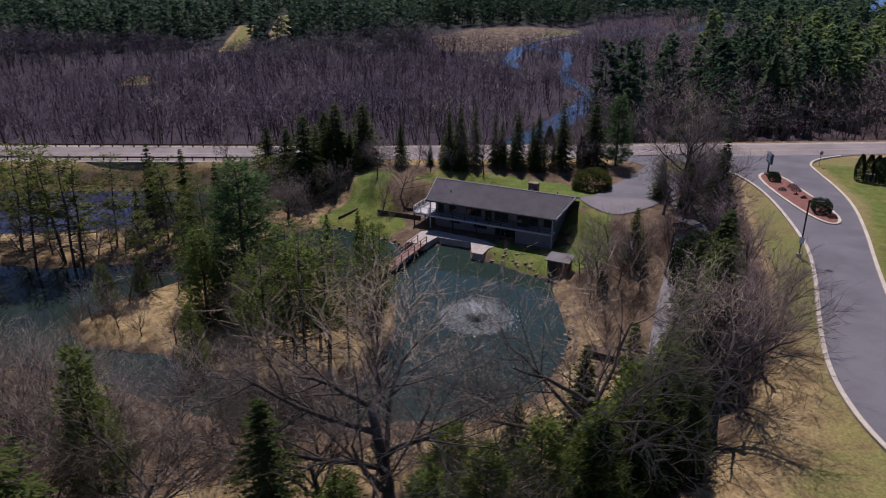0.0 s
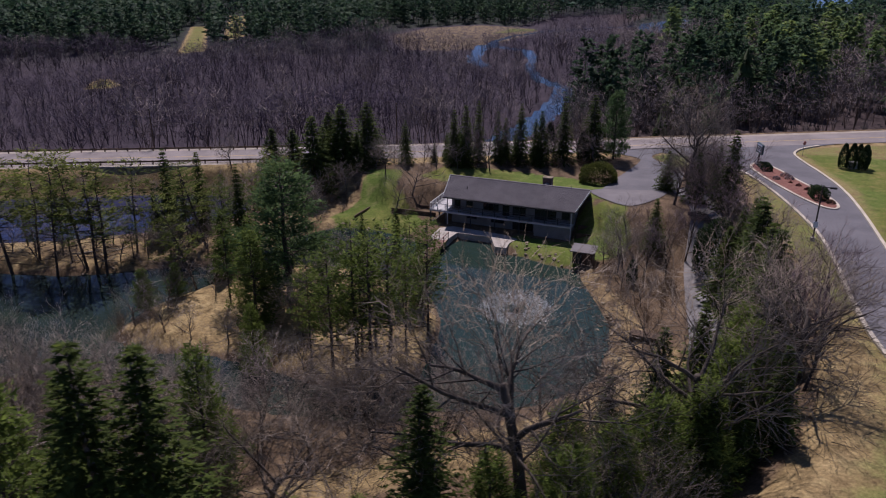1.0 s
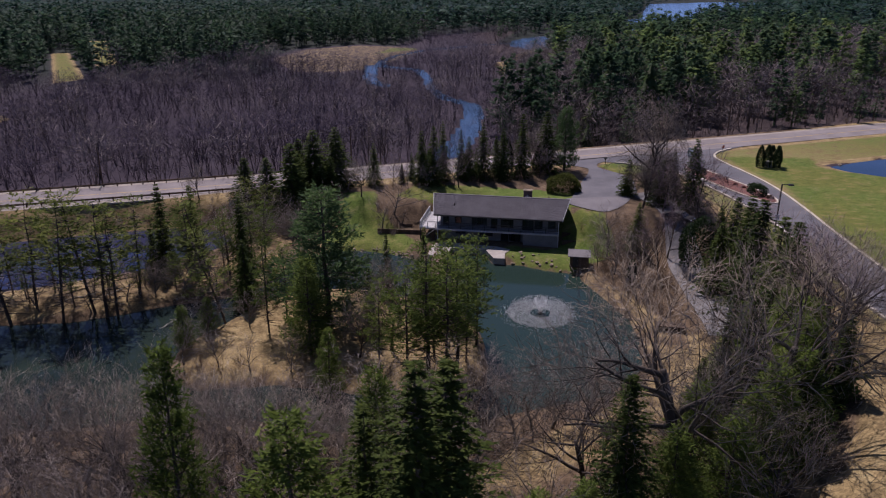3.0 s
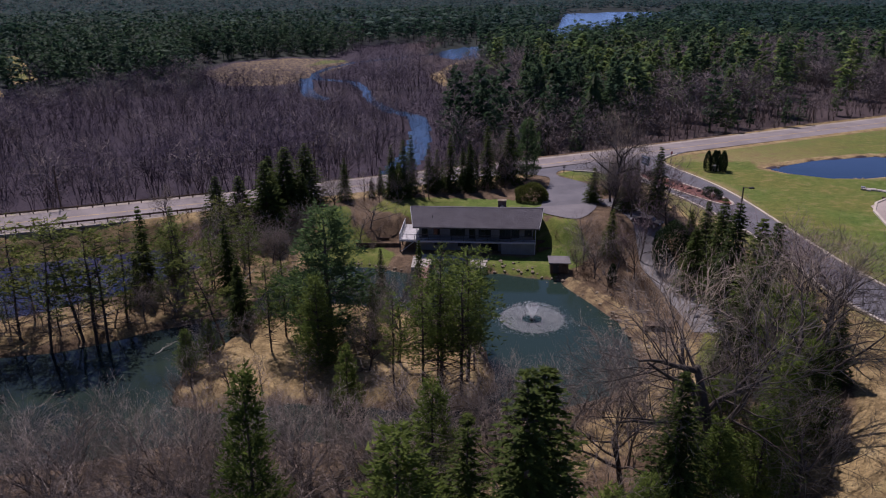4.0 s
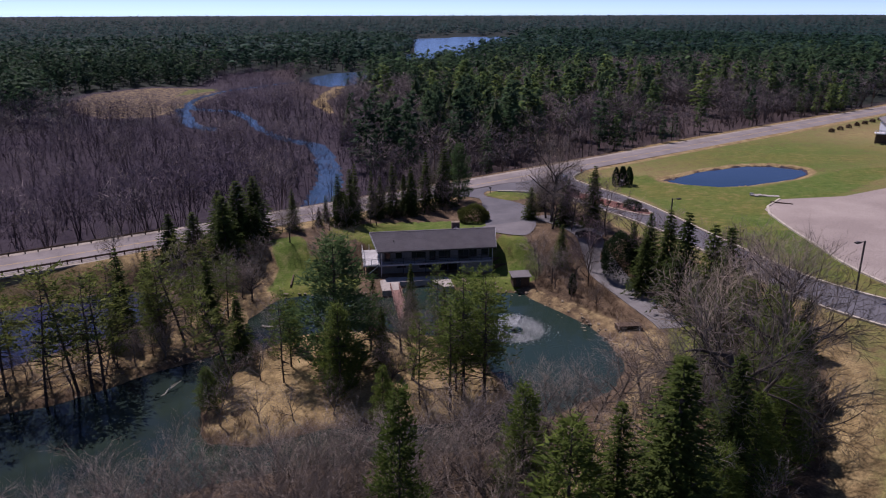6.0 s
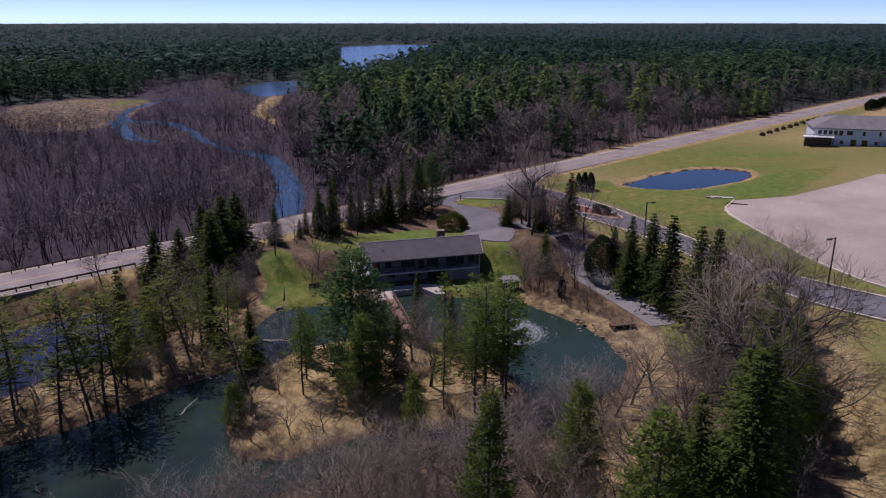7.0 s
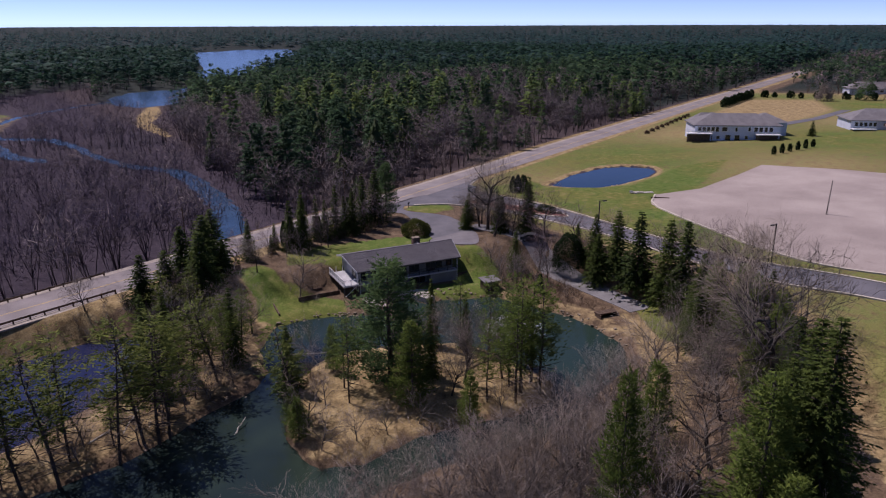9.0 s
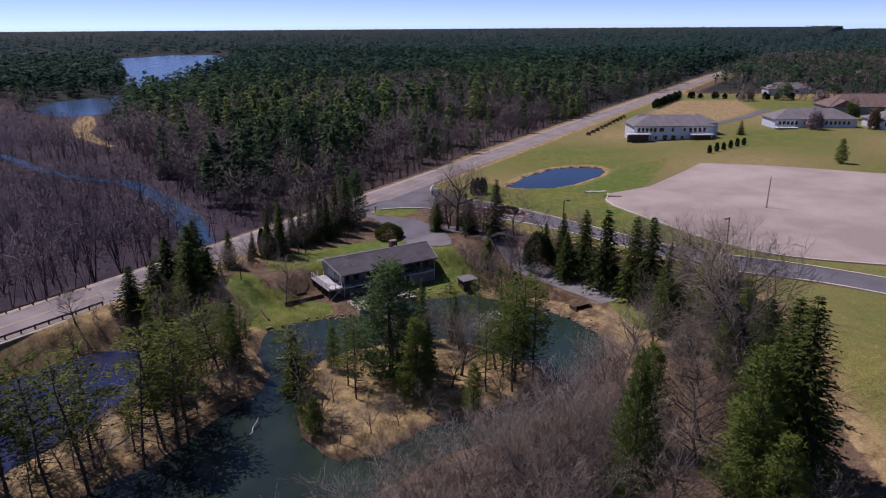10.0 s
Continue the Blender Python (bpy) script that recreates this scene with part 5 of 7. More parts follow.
for x, y, z, w in ((-27.0, 97.2, 11.0, 1.0), (-32.0, 99.4, 11.0, 1.0), (-21.8, 99.6, 10.5, 1.1)):
    top("plume_pine", x, y, z, w, lean=(170 + 10 * x, 4))
top("spruce", 41.8, 88.2, 16.6, 0.95)
top("tall_oak", 39.8, 96.3, 23.5, 0.7)
top("oak", 43.5, 100.0, 15.0, 0.8)
top("oak", 41.2, 99.0, 16.0, 0.75)
top("oak", 45.6, 104.0, 13.0, 0.8)
top("maple", 42.6, 93.6, 13.0, 0.9)
top("spruce", 44.6, 96.8, 12.5, 0.8)
for x, y, z in ((-49, 98.5, 12.5), (-63.5, 98.5, 13), (-54, 99.5, 12)):
    top("plume_pine", x, y, z, 1.0)
top("spruce", 38.5, 100.5, 11.0, 1.2)
top("maple", 32.8, 80.8, 13.0, 0.85)
top("spruce", 29.8, 84.2, 9.0, 1.0)
top("maple", 19.5, 120.5, 14.5, 0.7)
top("maple", 3.5, 121.5, 11.5, 0.8)
for x, y, z, w in ((11.5, 118.6, 12.5, 0.8), (24.6, 118.6, 14.0, 0.8), (30.6, 117.6, 12.5, 0.9), (-1.5, 123.4, 11.0, 0.8), (-19.5, 116.5, 12.0, 0.9)):
    top("maple", x, y, z, w)
top("oak", 31.5, 121.6, 15.0, 0.7)
top("oak", -3.5, 116.5, 12.0, 0.7)
top("oak", 36.2, 92.6, 15.0, 0.8)
top("spruce", 45.5, 104.5, 10.5, 1.2)
top("spruce", 39.5, 93.0, 12.5, 1.1)
for x, y, z in ((35.5, 71.1, 12.9), (32.9, 66.0, 14.8), (30.1, 61.1, 15.9), (27.6, 55.4, 15.9), (26.5, 52.4, 16.4), (36.5, 75, 10.5), (31.6, 69.0, 10.5)):
    top("spruce", x, y, z, 0.95 + 0.2 * ((y * 2.3) % 1.0))
for x, y, h in ((32.8, 57.5, 8), (36.2, 67, 8), (32.5, 53.5, 8.5), (29.5, 49.5, 9), (26.5, 46.5, 9.5), (38.0, 76, 8), (39.5, 83, 9), (43.0, 91, 9), (44.5, 98, 8), (36.5, 72.5, 7), (37.8, 89.5, 8), (47.5, 103, 7), (29.5, 53.0, 8.5), (25.0, 44.0, 9)):
    plant("maple", x, y, h * 1.3, 1.1)
for x, y, h in ((24.5, 81, 7.5), (26.2, 78.2, 8.5), (22.6, 82.8, 6), (25.2, 84.6, 8), (23, 79, 6.5), (27.5, 88, 6), (21.8, 74.5, 5), (22.5, 70, 4.5), (0.2, 109.5, 8), (-2.5, 107.5, 7), (-13.5, 110, 8), (-10, 114, 7), (-16, 108, 7), (-5, 121, 7), (24, 121, 8), (33, 118, 7), (9, 118.5, 6), (14, 118, 6)):
    plant("bare", x, y, h, 1.0)
# in front of the pond
top("near_spruce", -19.8, 28.0, 22.1, 1.2)
top("near_spruce", -21.9, 26.5, 23.3, 1.15)
top("near_spruce", -6.9, 31.1, 17.1, 1.15)
top("near_spruce", -23.8, 29.2, 19.8, 0.9)
top("young_pine", -27.4, 29.9, 20.2, 0.95)
top("young_pine", -30.5, 27.0, 14.0, 1.1)
top("young_pine", -33.4, 39.4, 20.5, 0.58)
top("young_pine", -20.4, 41.0, 15.2, 0.8)
for x, y, z in ((-14, 29, 11.5), (-10.5, 29.5, 11), (-3, 31, 12), (1.5, 31, 12), (5, 33, 12), (8.5, 35, 12.5), (12, 36, 12.5), (15.5, 39.5, 13), (18.5, 42, 13), (20.5, 46, 12.5), (-17, 27, 12), (3, 36.5, 11)):
    top("young_pine", x, y, z + 0.8, 1.1)
for x, y, z in ((14.0, 46.5, 12), (22.5, 48.5, 14.0), (18.0, 48, 13), (8.2, 42.5, 10.5), (20.3, 42.6, 13.5), (17.6, 40.2, 13.0), (15.4, 37.6, 13.0), (12.2, 35.2, 13.5), (19.0, 38.4, 14.5)):
    top("spruce", x, y, z - 1.0, 0.95)
for x, y, z, w in ((0.7, 33.4, 23.5, 0.78), (-15.8, 36.2, 17.0, 0.95), (12.4, 37.8, 22.5, 0.85), (-38.4, 48.9, 14.5, 0.9), (-36.4, 48.2, 15.0, 0.8), (-5.0, 38.0, 14.5, 0.9),
                   (6.5, 37.5, 16.5, 0.85), (22.0, 41.0, 19.0, 0.8), (-9.0, 48.5, 11.0, 0.85), (-22.5, 43.0, 13.5, 0.9), (-29.0, 47.0, 14.0, 0.9), (-21.5, 35.5, 15.0, 0.8), (-46.5, 54.0, 13.5, 0.9), (4.5, 30.0, 15.0, 0.8)):
    top("tall_oak" if z >= 19 else "oak", x, y, z + 1.0 if z >= 19 else z, w)
for x, y, h in ((-40, 60, 8), (-35.5, 55.5, 9), (-31, 51.5, 9), (-44, 57, 9), (-48, 60, 8), (-52, 56, 9), (-57, 60, 9), (-63, 58, 9), (-46, 50, 10), (-54, 49, 10), (-60, 51, 10), (-68, 56, 10),
                (-27, 55, 7), (-23, 51, 7.5), (-18, 49, 8), (-14, 47.5, 7.5), (-9, 46.5, 8), (-3.5, 47.5, 7), (2, 45.5, 8), (-25.5, 46, 8.5), (-20, 44, 8), (-29.5, 44, 9), (-15, 42, 8.5), (-8, 41, 8.5), (-2, 41, 8), (5, 41, 8),
                (9.5, 48, 6.5), (13, 50.5, 6), (-33, 60.5, 6), (-41, 53, 9), (-34, 44, 9), (-40, 42, 10), (-47, 43, 10), (-55, 42, 10), (-25, 39, 9), (-30, 36, 10), (-37, 36, 10), (4, 37.5, 8), (-11, 32, 9), (23.5, 51, 7), (21, 48.5, 7)):
    if not in_open(x, y):
        plant("bare", x, y, h * 1.2, 0.95)
thick = random.Random(77)
spots, tries = [], 0
BELT = [(-84, 66), (-52, 64.5), (-37, 62.5), (-29, 59.5), (-20, 54), (-10, 51.5), (6, 51.5), (13, 54), (22, 58), (27, 52), (19, 41), (8, 33), (-6, 27), (-30, 23), (-56, 32), (-84, 44)]
while len(spots) < 14 and tries < 6000:
    tries += 1
    x, y = thick.uniform(-84, 28), thick.uniform(23, 66)
    oaks_clear = all((x - a) ** 2 + (y - b) ** 2 > 30 for a, b in ((0.7, 33.4), (12.6, 38.8), (22.0, 41.0), (-12.5, 37.0), (6.5, 37.5)))
    if oaks_clear and not in_open(x, y) and float(inside_dist(np.array([x]), np.array([y]), BELT)[0]) < 0 and all((x - a) ** 2 + (y - b) ** 2 > 26 for a, b in spots):
        spots.append((x, y))
        plant("bare", x, y, thick.uniform(6.0, 11.0), thick.uniform(0.85, 1.15))



for i in range(11):
    # hazy thicket on the near shore
    f = i / 10
    x = -31 + 40 * f + thick.uniform(-0.8, 0.8)
    y = 57.5 - 9.0 * min(1.0, f * 1.7) + thick.uniform(-2.2, 0.6)
    plant("bare", x, y, thick.uniform(8.0, 10.5), thick.uniform(0.9, 1.15))
for x, y, h in ((-44, 47, 11), (-38, 51.5, 10.5), (-33, 48, 11), (-27, 51, 9.5), (-49, 53, 11), (-31, 41.5, 11), (-39, 45, 11.5), (-23.5, 47.5, 9.5)):
    plant("bare", x, y, h, 1.05)
far_bank, tries = [], 0
while len(far_bank) < 14 and tries < 3000:
    tries += 1
    x, y = thick.uniform(-84, -34), thick.uniform(42, 65)
    if float(inside_dist(np.array([x]), np.array([y]), BELT)[0]) < -0.5 and all((x - a) ** 2 + (y - b) ** 2 > 12 for a, b in far_bank):
        far_bank.append((x, y))
        plant("bare", x, y, thick.uniform(8.5, 12.0), thick.uniform(0.9, 1.15))


# ---- woods: many trees that nobody could count ----
def low_conifer(seed, tiers=6, n=7):
    """A far conifer: ragged drooping tiers, unit height."""
    rng = np.random.default_rng(seed)
    v, t = [], []
    for i in range(tiers):
        f = i / tiers
        z = 0.12 + 0.86 * f
        r = 0.20 * (1 - f) ** 0.8 + 0.02
        for k in range(n):
            a = 6.283 * (k + rng.uniform(-0.3, 0.3)) / n + i
            w = 0.55 + 0.2 * rng.random()
            q = r * rng.uniform(0.7, 1.25)
            p = len(v)
            v += [(0, 0, z + 0.13), (q * math.cos(a - w), q * math.sin(a - w), z - 0.02), (q * 1.15 * math.cos(a), q * 1.15 * math.sin(a), z - 0.06 * rng.random())]
            t.append((p, p + 1, p + 2))
    return np.array(v, float), np.array(t), rounding(v, t, 0.16)


def low_pine(seed, whorls=9, per=5, leafs=6, wide=0.21, bare=0.18, size=0.05, round_top=0.7):
    """A pine farther off: irregular limbs with a few broad sprays each, unit height."""
    rng = np.random.default_rng(seed)
    v, t = [(-0.011, 0, 0), (0.011, 0, 0), (0, 0, 0.9), (0, -0.011, 0), (0, 0.011, 0), (0, 0, 0.9)], [(0, 1, 2), (3, 4, 5)]
    for i in range(whorls):
        f = (i + rng.uniform(0, 0.9)) / whorls
        shape = min(1.0, 0.5 + 2.0 * f) * (1.05 - f) ** round_top
        a0 = rng.uniform(0, 6.283)
        for m in range(max(2, round(per * (1 - 0.35 * f)))):
            a = a0 + 6.283 * m / per + rng.normal(0, 0.35)
            reach = wide * shape * rng.uniform(0.55, 1.2) + 0.012
            z = bare + (0.95 - bare) * f + rng.normal(0, 0.015)
            d = np.array([math.cos(a), math.sin(a), 0.22])
            side = np.array([-math.sin(a), math.cos(a), 0.0])
            for _ in range(leafs):
                q = reach * rng.uniform(0.25, 1.0)
                c = d * q + [0, 0, z + rng.normal(0, 0.012)] + side * rng.normal(0, 0.25) * reach * 0.6
                s = size * rng.uniform(0.6, 1.3)
                k = len(v)
                e = d * s * 1.2 + rng.normal(0, 0.4, 3) * s - np.array([0, 0, 0.5 * s])
                w = side * s * 0.45 + rng.normal(0, 0.35, 3) * s + np.array([0, 0, 0.25 * s])
                v += [tuple(c - w), tuple(c + e), tuple(c + w)]
                t.append((k, k + 1, k + 2))
    return np.array(v, float), np.array(t), rounding(v, t, wide * 0.8)


def low_bare(seed, n=70, wide=0.34, thick=0.0048, stems=3, low=0.26):
    """A far leafless tree: a few stems and a rounded cloud of short rising twigs, unit height."""
    rng = np.random.default_rng(seed)
    v = []
    def sl(p, q, w):
        o = np.cross(q - p, rng.normal(0, 1, 3))
        o = o / (np.linalg.norm(o) + 1e-9) * w
        v.extend([p - o, p + o, q])
    for b in range(stems):
        a = rng.uniform(0, 6.283)
        q = wide * rng.uniform(0.1, 0.45)
        sl(np.zeros(3), np.array([q * math.cos(a), q * math.sin(a), rng.uniform(0.6, 0.9)]), thick * 1.5)
    for i in range(n):
        d = rng.normal(0, 1, 3)
        d *= rng.uniform(0.35, 1.0) ** 0.5 / np.linalg.norm(d)
        mid = (1 + low) / 2
        p = np.array([d[0] * wide * 0.5, d[1] * wide * 0.5, mid + d[2] * (1 - low) * 0.45])
        e = np.array([d[0], d[1], 0]) * 0.05 + np.array([0, 0, rng.uniform(0.01, 0.07)]) + rng.normal(0, 0.032, 3)
        sl(p - e * 0.5, p + e * 0.8, thick * rng.uniform(0.7, 1.2))
    v = np.array(v)
    t = np.arange(len(v)).reshape(-1, 3)
    return v, t, rounding(v, t, wide * 0.5, 0.5, 0.62)


def low_trunk(seed, forks=3, thick=0.011, lean=0.05):
    """The dark stem and main forks of a far leafless tree, unit height."""
    rng = np.random.default_rng(seed)
    v = []
    def bar(p, q, w0, w1):
        for o in (np.array([1.0, 0, 0]), np.array([0, 1.0, 0])):
            v.extend([p - o * w0, p + o * w0, q + o * w1, p - o * w0, q + o * w1, q - o * w1])
    top = np.array([rng.normal(0, lean), rng.normal(0, lean), rng.uniform(0.72, 0.9)])
    bar(np.zeros(3), top, thick, thick * 0.25)
    for i in range(forks):
        f = rng.uniform(0.3, 0.7)
        a = rng.uniform(0, 6.283)
        q = rng.uniform(0.08, 0.2)
        bar(top * f, top * f + np.array([q * math.cos(a), q * math.sin(a), rng.uniform(0.14, 0.28)]), thick * 0.5, thick * 0.15)
    v = np.array(v)
    t = np.arange(len(v)).reshape(-1, 3)
    return v, t, np.zeros_like(v)


CON = [low_conifer(i, 14, 9) for i in range(4)]
STEM = [low_trunk(i + 140, 4, 0.0075) for i in range(6)]
POLE_STEM = [low_trunk(i + 150, 2, 0.008, 0.03) for i in range(6)]
PINE_NEAR = [low_pine(i + 10, 16, 5, 14, 0.165, 0.12, 0.024, 0.8) for i in range(6)]
PIN = [low_pine(i + 50, 8, 4, 4, 0.15, 0.15, 0.050, 0.9) for i in range(5)]
PINE_FAR = [low_pine(i + 70, 5, 4, 2, 0.14, 0.2, 0.075, 0.9) for i in range(5)]
BAR = [low_bare(i + 20, 170, 0.60, 0.0046) for i in range(5)]
THIN = [low_bare(i + 26, 64, 0.60, 0.0080) for i in range(4)]
HAZE = [low_bare(i + 30, 130, 0.84, 0.0050) for i in range(5)]
TINY = [low_conifer(i + 40, 3, 4) for i in range(3)]


def jitter_grid(rng, x0, x1, y0, y1, s):
    a, b = np.meshgrid(np.arange(x0, x1, s), np.arange(y0, y1, s))
    a, b = a.ravel() + rng.uniform(-0.48, 0.48, a.size) * s, b.ravel() + rng.uniform(-0.48, 0.48, b.size) * s
    return a, b


def dry_land(x, y, margin=0.0):
    r = line_dist(x, y, RIVER) - (2.7 - 0.5 * step(200, 225, y) - 0.8 * step(360, 380, y) - 0.8 * step(246, 262, y) * step(322, 300, y))
    r = np.minimum(r, line_dist(x, y, OXBOW) - 2.6)
    r = np.minimum(r, inside_dist(x, y, LAKE))
    r = np.minimum(r, inside_dist(x, y, BAY))
    r = np.minimum(r, inside_dist(x, y, MARSH) - 2)
    r = np.minimum(r, inside_dist(x, y, MARSH2) - 2)
    return r > margin


def patchy(x, y, k, seed):
    g = np.random.default_rng(seed)
    s = np.zeros(x.shape)
    for _ in range(7):
        a, p, q = g.uniform(0, 6.28), g.uniform(0, 6.28), k * g.uniform(0.5, 2.2)
        s += np.sin(q * (x * math.cos(a) + y * math.sin(a)) + p)
    return s / 3.0


def woods(name, templates, x, y, h, rng, material, label, category, stretch=(0.8, 1.25)):
    z = land(x, y) - 0.1
    me = scatter(name, templates, x, y, z, h, rng, material, rng.uniform(*stretch, len(x)))
    return tagged(new(name, me), label, category, kind="stuff")


def seen(x, y):
    a = np.degrees(np.arctan2(x + 40, y + 60))
    return (a > -42) & (a < 98)


# swamp of bare alder and ash north of the road
rng = np.random.default_rng(21)
x, y = jitter_grid(rng, -330, 150, 139.5, 420, 5.0)
swamp_edge = 47 + 0.47 * np.clip(y - 160, 0, 240)
left_edge = 330 - 0.35 * (x + 150) + 40 * patchy(x, y, 0.02, 3)
near_water = np.minimum(line_dist(x, y, RIVER), line_dist(x, y, OXBOW)) - 4.5
keep = dry_land(x, y, np.where(y < 205, -0.4, -0.9)) & (x < swamp_edge + 12 * patchy(x, y, 0.05, 1)) & seen(x, y) & (y < np.clip(left_edge + 60, 250, 420))
keep &= rng.uniform(0, 1, len(x)) < np.where(y < 148, 0.6, 0.95)
keep &= glade(x, y) > 0
x, y, near_water = x[keep], y[keep], near_water[keep]
h = rng.uniform(8.5, 13.0, len(x)) * (0.9 + 0.22 * patchy(x, y, 0.04, 6)) * (1 - 0.45 * step(30, 0, glade(x, y)) * (y < 350)) * (0.92 + 0.08 * step(2, 24, near_water))
tall = rng.uniform(0, 1, len(x)) < 0.16
third = ~tall & (rng.uniform(0, 1, len(x)) < 0.45)
woods("swamp_trunks", STEM, x[third], y[third], h[third] * 0.95, rng, M_SWAMPBARK, "dark thin trunks of the swamp trees", "swamp woods")
woods("ash_trunks", STEM, x[tall], y[tall], h[tall] * 1.2, rng, M_SWAMPBARK, "dark trunks of the taller ash trees", "swamp woods")
woods("swamp_ashes", BAR, x[tall], y[tall], h[tall] * 1.25, rng, M_ASHTWIG, "scattered taller leafless ash trees in the swamp", "swamp woods")
x, y, h = x[~tall], y[~tall], h[~tall]
edge_rows = y < 205
woods("swamp_edge_woods", [low_bare(i + 120, 170, 0.84, 0.0040) for i in range(5)], x[edge_rows], y[edge_rows], h[edge_rows], rng, M_SWAMP, "dense leafless alders along the road", "swamp woods")
x, y, h = x[~edge_rows], y[~edge_rows], h[~edge_rows]
woods("swamp_woods", HAZE, x, y, h, rng, M_SWAMP, "dense leafless purple-grey swamp woods", "swamp woods")
# evergreens beyond it and the mixed woods to the east
def stand(x, y, rng, clump, seed):
    """Which sites carry trees, and how evergreen each one is."""
    swamp_edge = 47 + 0.47 * np.clip(y - 160, 0, 240)
    east = x > swamp_edge - 6
    west = (y > np.clip(330 - 0.35 * (x + 150) + 40 * patchy(x, y, 0.02, 3), 240, 460)) & ~east
    west &= (x < 14) | (y > 455)
    road_ok = y > 141.0 + 1.6 * patchy(x, y, 0.06, 2)
    clear = (glade(x, y) > 0) & (inside_dist(x, y, [(150, 150), (178, 148), (205, 168), (190, 184), (160, 176)]) > 0)
    clear &= inside_dist(x, y, BAY_BOG) > 0
    ok = dry_land(x, y, 2.0) & (east | west) & seen(x, y) & road_ok & clear & ~((y > 395) & (y < 440) & (x > 20) & (x < 95))
    green = patchy(x, y, clump, seed) + rng.normal(0, 0.6, len(x)) * np.where(x > 105, 1.6, 1.0) + np.where(west, 0.9, 0.0) + np.where(east, -0.22 + 0.45 * step(260, 420, y), 0.0) - 0.9 * step(28, 8, inside_dist(x, y, MARSH2))
    return ok, green


def lake_gap(x, y):
    low_shore = inside_dist(x, y, [(225, 430), (252, 478), (300, 504), (400, 580), (392, 540), (310, 450), (262, 420)])
    return np.minimum(low_shore, np.minimum(np.minimum(inside_dist(x, y, LAKE), inside_dist(x, y, BAY)), np.minimum(inside_dist(x, y, MARSH), inside_dist(x, y, MARSH2))))


x, y = jitter_grid(rng, 40, 330, 138, 360, 5.6)
d = np.hypot(x + 45, y)
ok, green = stand(x, y, rng, 0.055, 8)
ok &= d < 345
hh = rng.uniform(0, 1, len(x)) ** 0.8
low = 0.65 + 0.35 * step(2, 22, y - 139)
a, b, c = ok & (green > 0.42), ok & (green > 0.30) & (green <= 0.42), ok & (green <= 0.30)
fresh = a & (x > 105) & (rng.uniform(0, 1, len(x)) < 0.5)
a &= ~fresh
woods("bright_pine_woods", PINE_NEAR, x[fresh], y[fresh], ((13 + 9 * hh) * low)[fresh], rng, M_WPINE, "lighter green white pines by the road", "pine woods", (1.1, 1.8))
woods("pine_woods", PINE_NEAR, x[a], y[a], ((13 + 10 * hh) * low)[a], rng, M_WOODPINE, "mixed stand of tall green white pines", "pine woods", (0.95, 1.6))
woods("spruce_woods", CON, x[b], y[b], ((8 + 10 * hh) * low)[b], rng, M_DARKSPRUCE, "dark green spruces among the pines", "spruce woods", (1.0, 1.5))
woods("leafless_woods", BAR, x[c], y[c], ((10 + 6 * hh) * low)[c], rng, M_HARDWOOD, "leafless grey hardwoods among the evergreens", "bare woods", (1.0, 1.6))
woods("leafless_trunks", POLE_STEM, x[c], y[c], ((10 + 6 * hh) * low)[c], rng, M_GREYBARK, "pale grey trunks of the leafless hardwoods", "bare woods")
fx2, fy2 = jitter_grid(rng, 40, 330, 139, 360, 4.6)
fok, fgreen = stand(fx2, fy2, rng, 0.055, 8)
fk = fok & (np.hypot(fx2 + 45, fy2) < 350) & (rng.uniform(0, 1, len(fx2)) < 0.9)
woods("understory_woods", THIN, fx2[fk], fy2[fk], rng.uniform(5, 11, fk.sum()), rng, M_HARDWOOD, "grey leafless understory between the evergreens", "bare woods")
x, y = jitter_grid(rng, -420, 560, 139, 640, 7.2)
d = np.hypot(x + 45, y)
ok, green = stand(x, y, rng, 0.035, 8)
ok &= (d >= 345) & (d < 560)
hh = rng.uniform(0, 1, len(x))
low = 0.55 + 0.45 * step(-4, 20, lake_gap(x, y))
a, c = ok & (green > np.where(x > 120, 0.22, -0.1)), ok & (green <= np.where(x > 120, 0.22, -0.1))
near, deep = a & (x > 120), a & (x <= 120)
woods("east_pine_woods", PIN, x[near], y[near], ((14 + 9 * hh) * low)[near], rng, M_WOODPINE, "green pines scattered through the eastern woods", "pine woods", (0.9, 1.4))
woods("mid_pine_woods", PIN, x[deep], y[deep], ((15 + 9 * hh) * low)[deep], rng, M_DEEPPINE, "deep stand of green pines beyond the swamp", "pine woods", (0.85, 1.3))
near, deep = c & (x > 120), c & (x <= 120)
woods("east_leafless_woods", [low_bare(i + 170, 90, 0.62, 0.0072) for i in range(4)], x[near], y[near], ((9 + 6 * hh) * low)[near], rng, M_HARDWOOD, "grey-brown leafless hardwoods in the eastern woods", "bare woods", (1.0, 1.6))
woods("mid_leafless_woods", THIN, x[deep], y[deep], ((9 + 6 * hh) * low)[deep], rng, M_SWAMP, "far leafless purple-grey hardwoods", "bare woods")
x, y = jitter_grid(rng, -600, 860, 139, 900, 9.6)
d = np.hypot(x + 45, y)
ok, green = stand(x, y, rng, 0.02, 8)
ok &= d >= 560
hh = rng.uniform(0, 1, len(x))
low = 0.55 + 0.45 * step(-4, 20, lake_gap(x, y))
a, c = ok & (green > -0.7), ok & (green <= -0.7)
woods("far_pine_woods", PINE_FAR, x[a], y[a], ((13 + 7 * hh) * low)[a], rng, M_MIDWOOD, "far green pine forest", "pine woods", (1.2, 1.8))
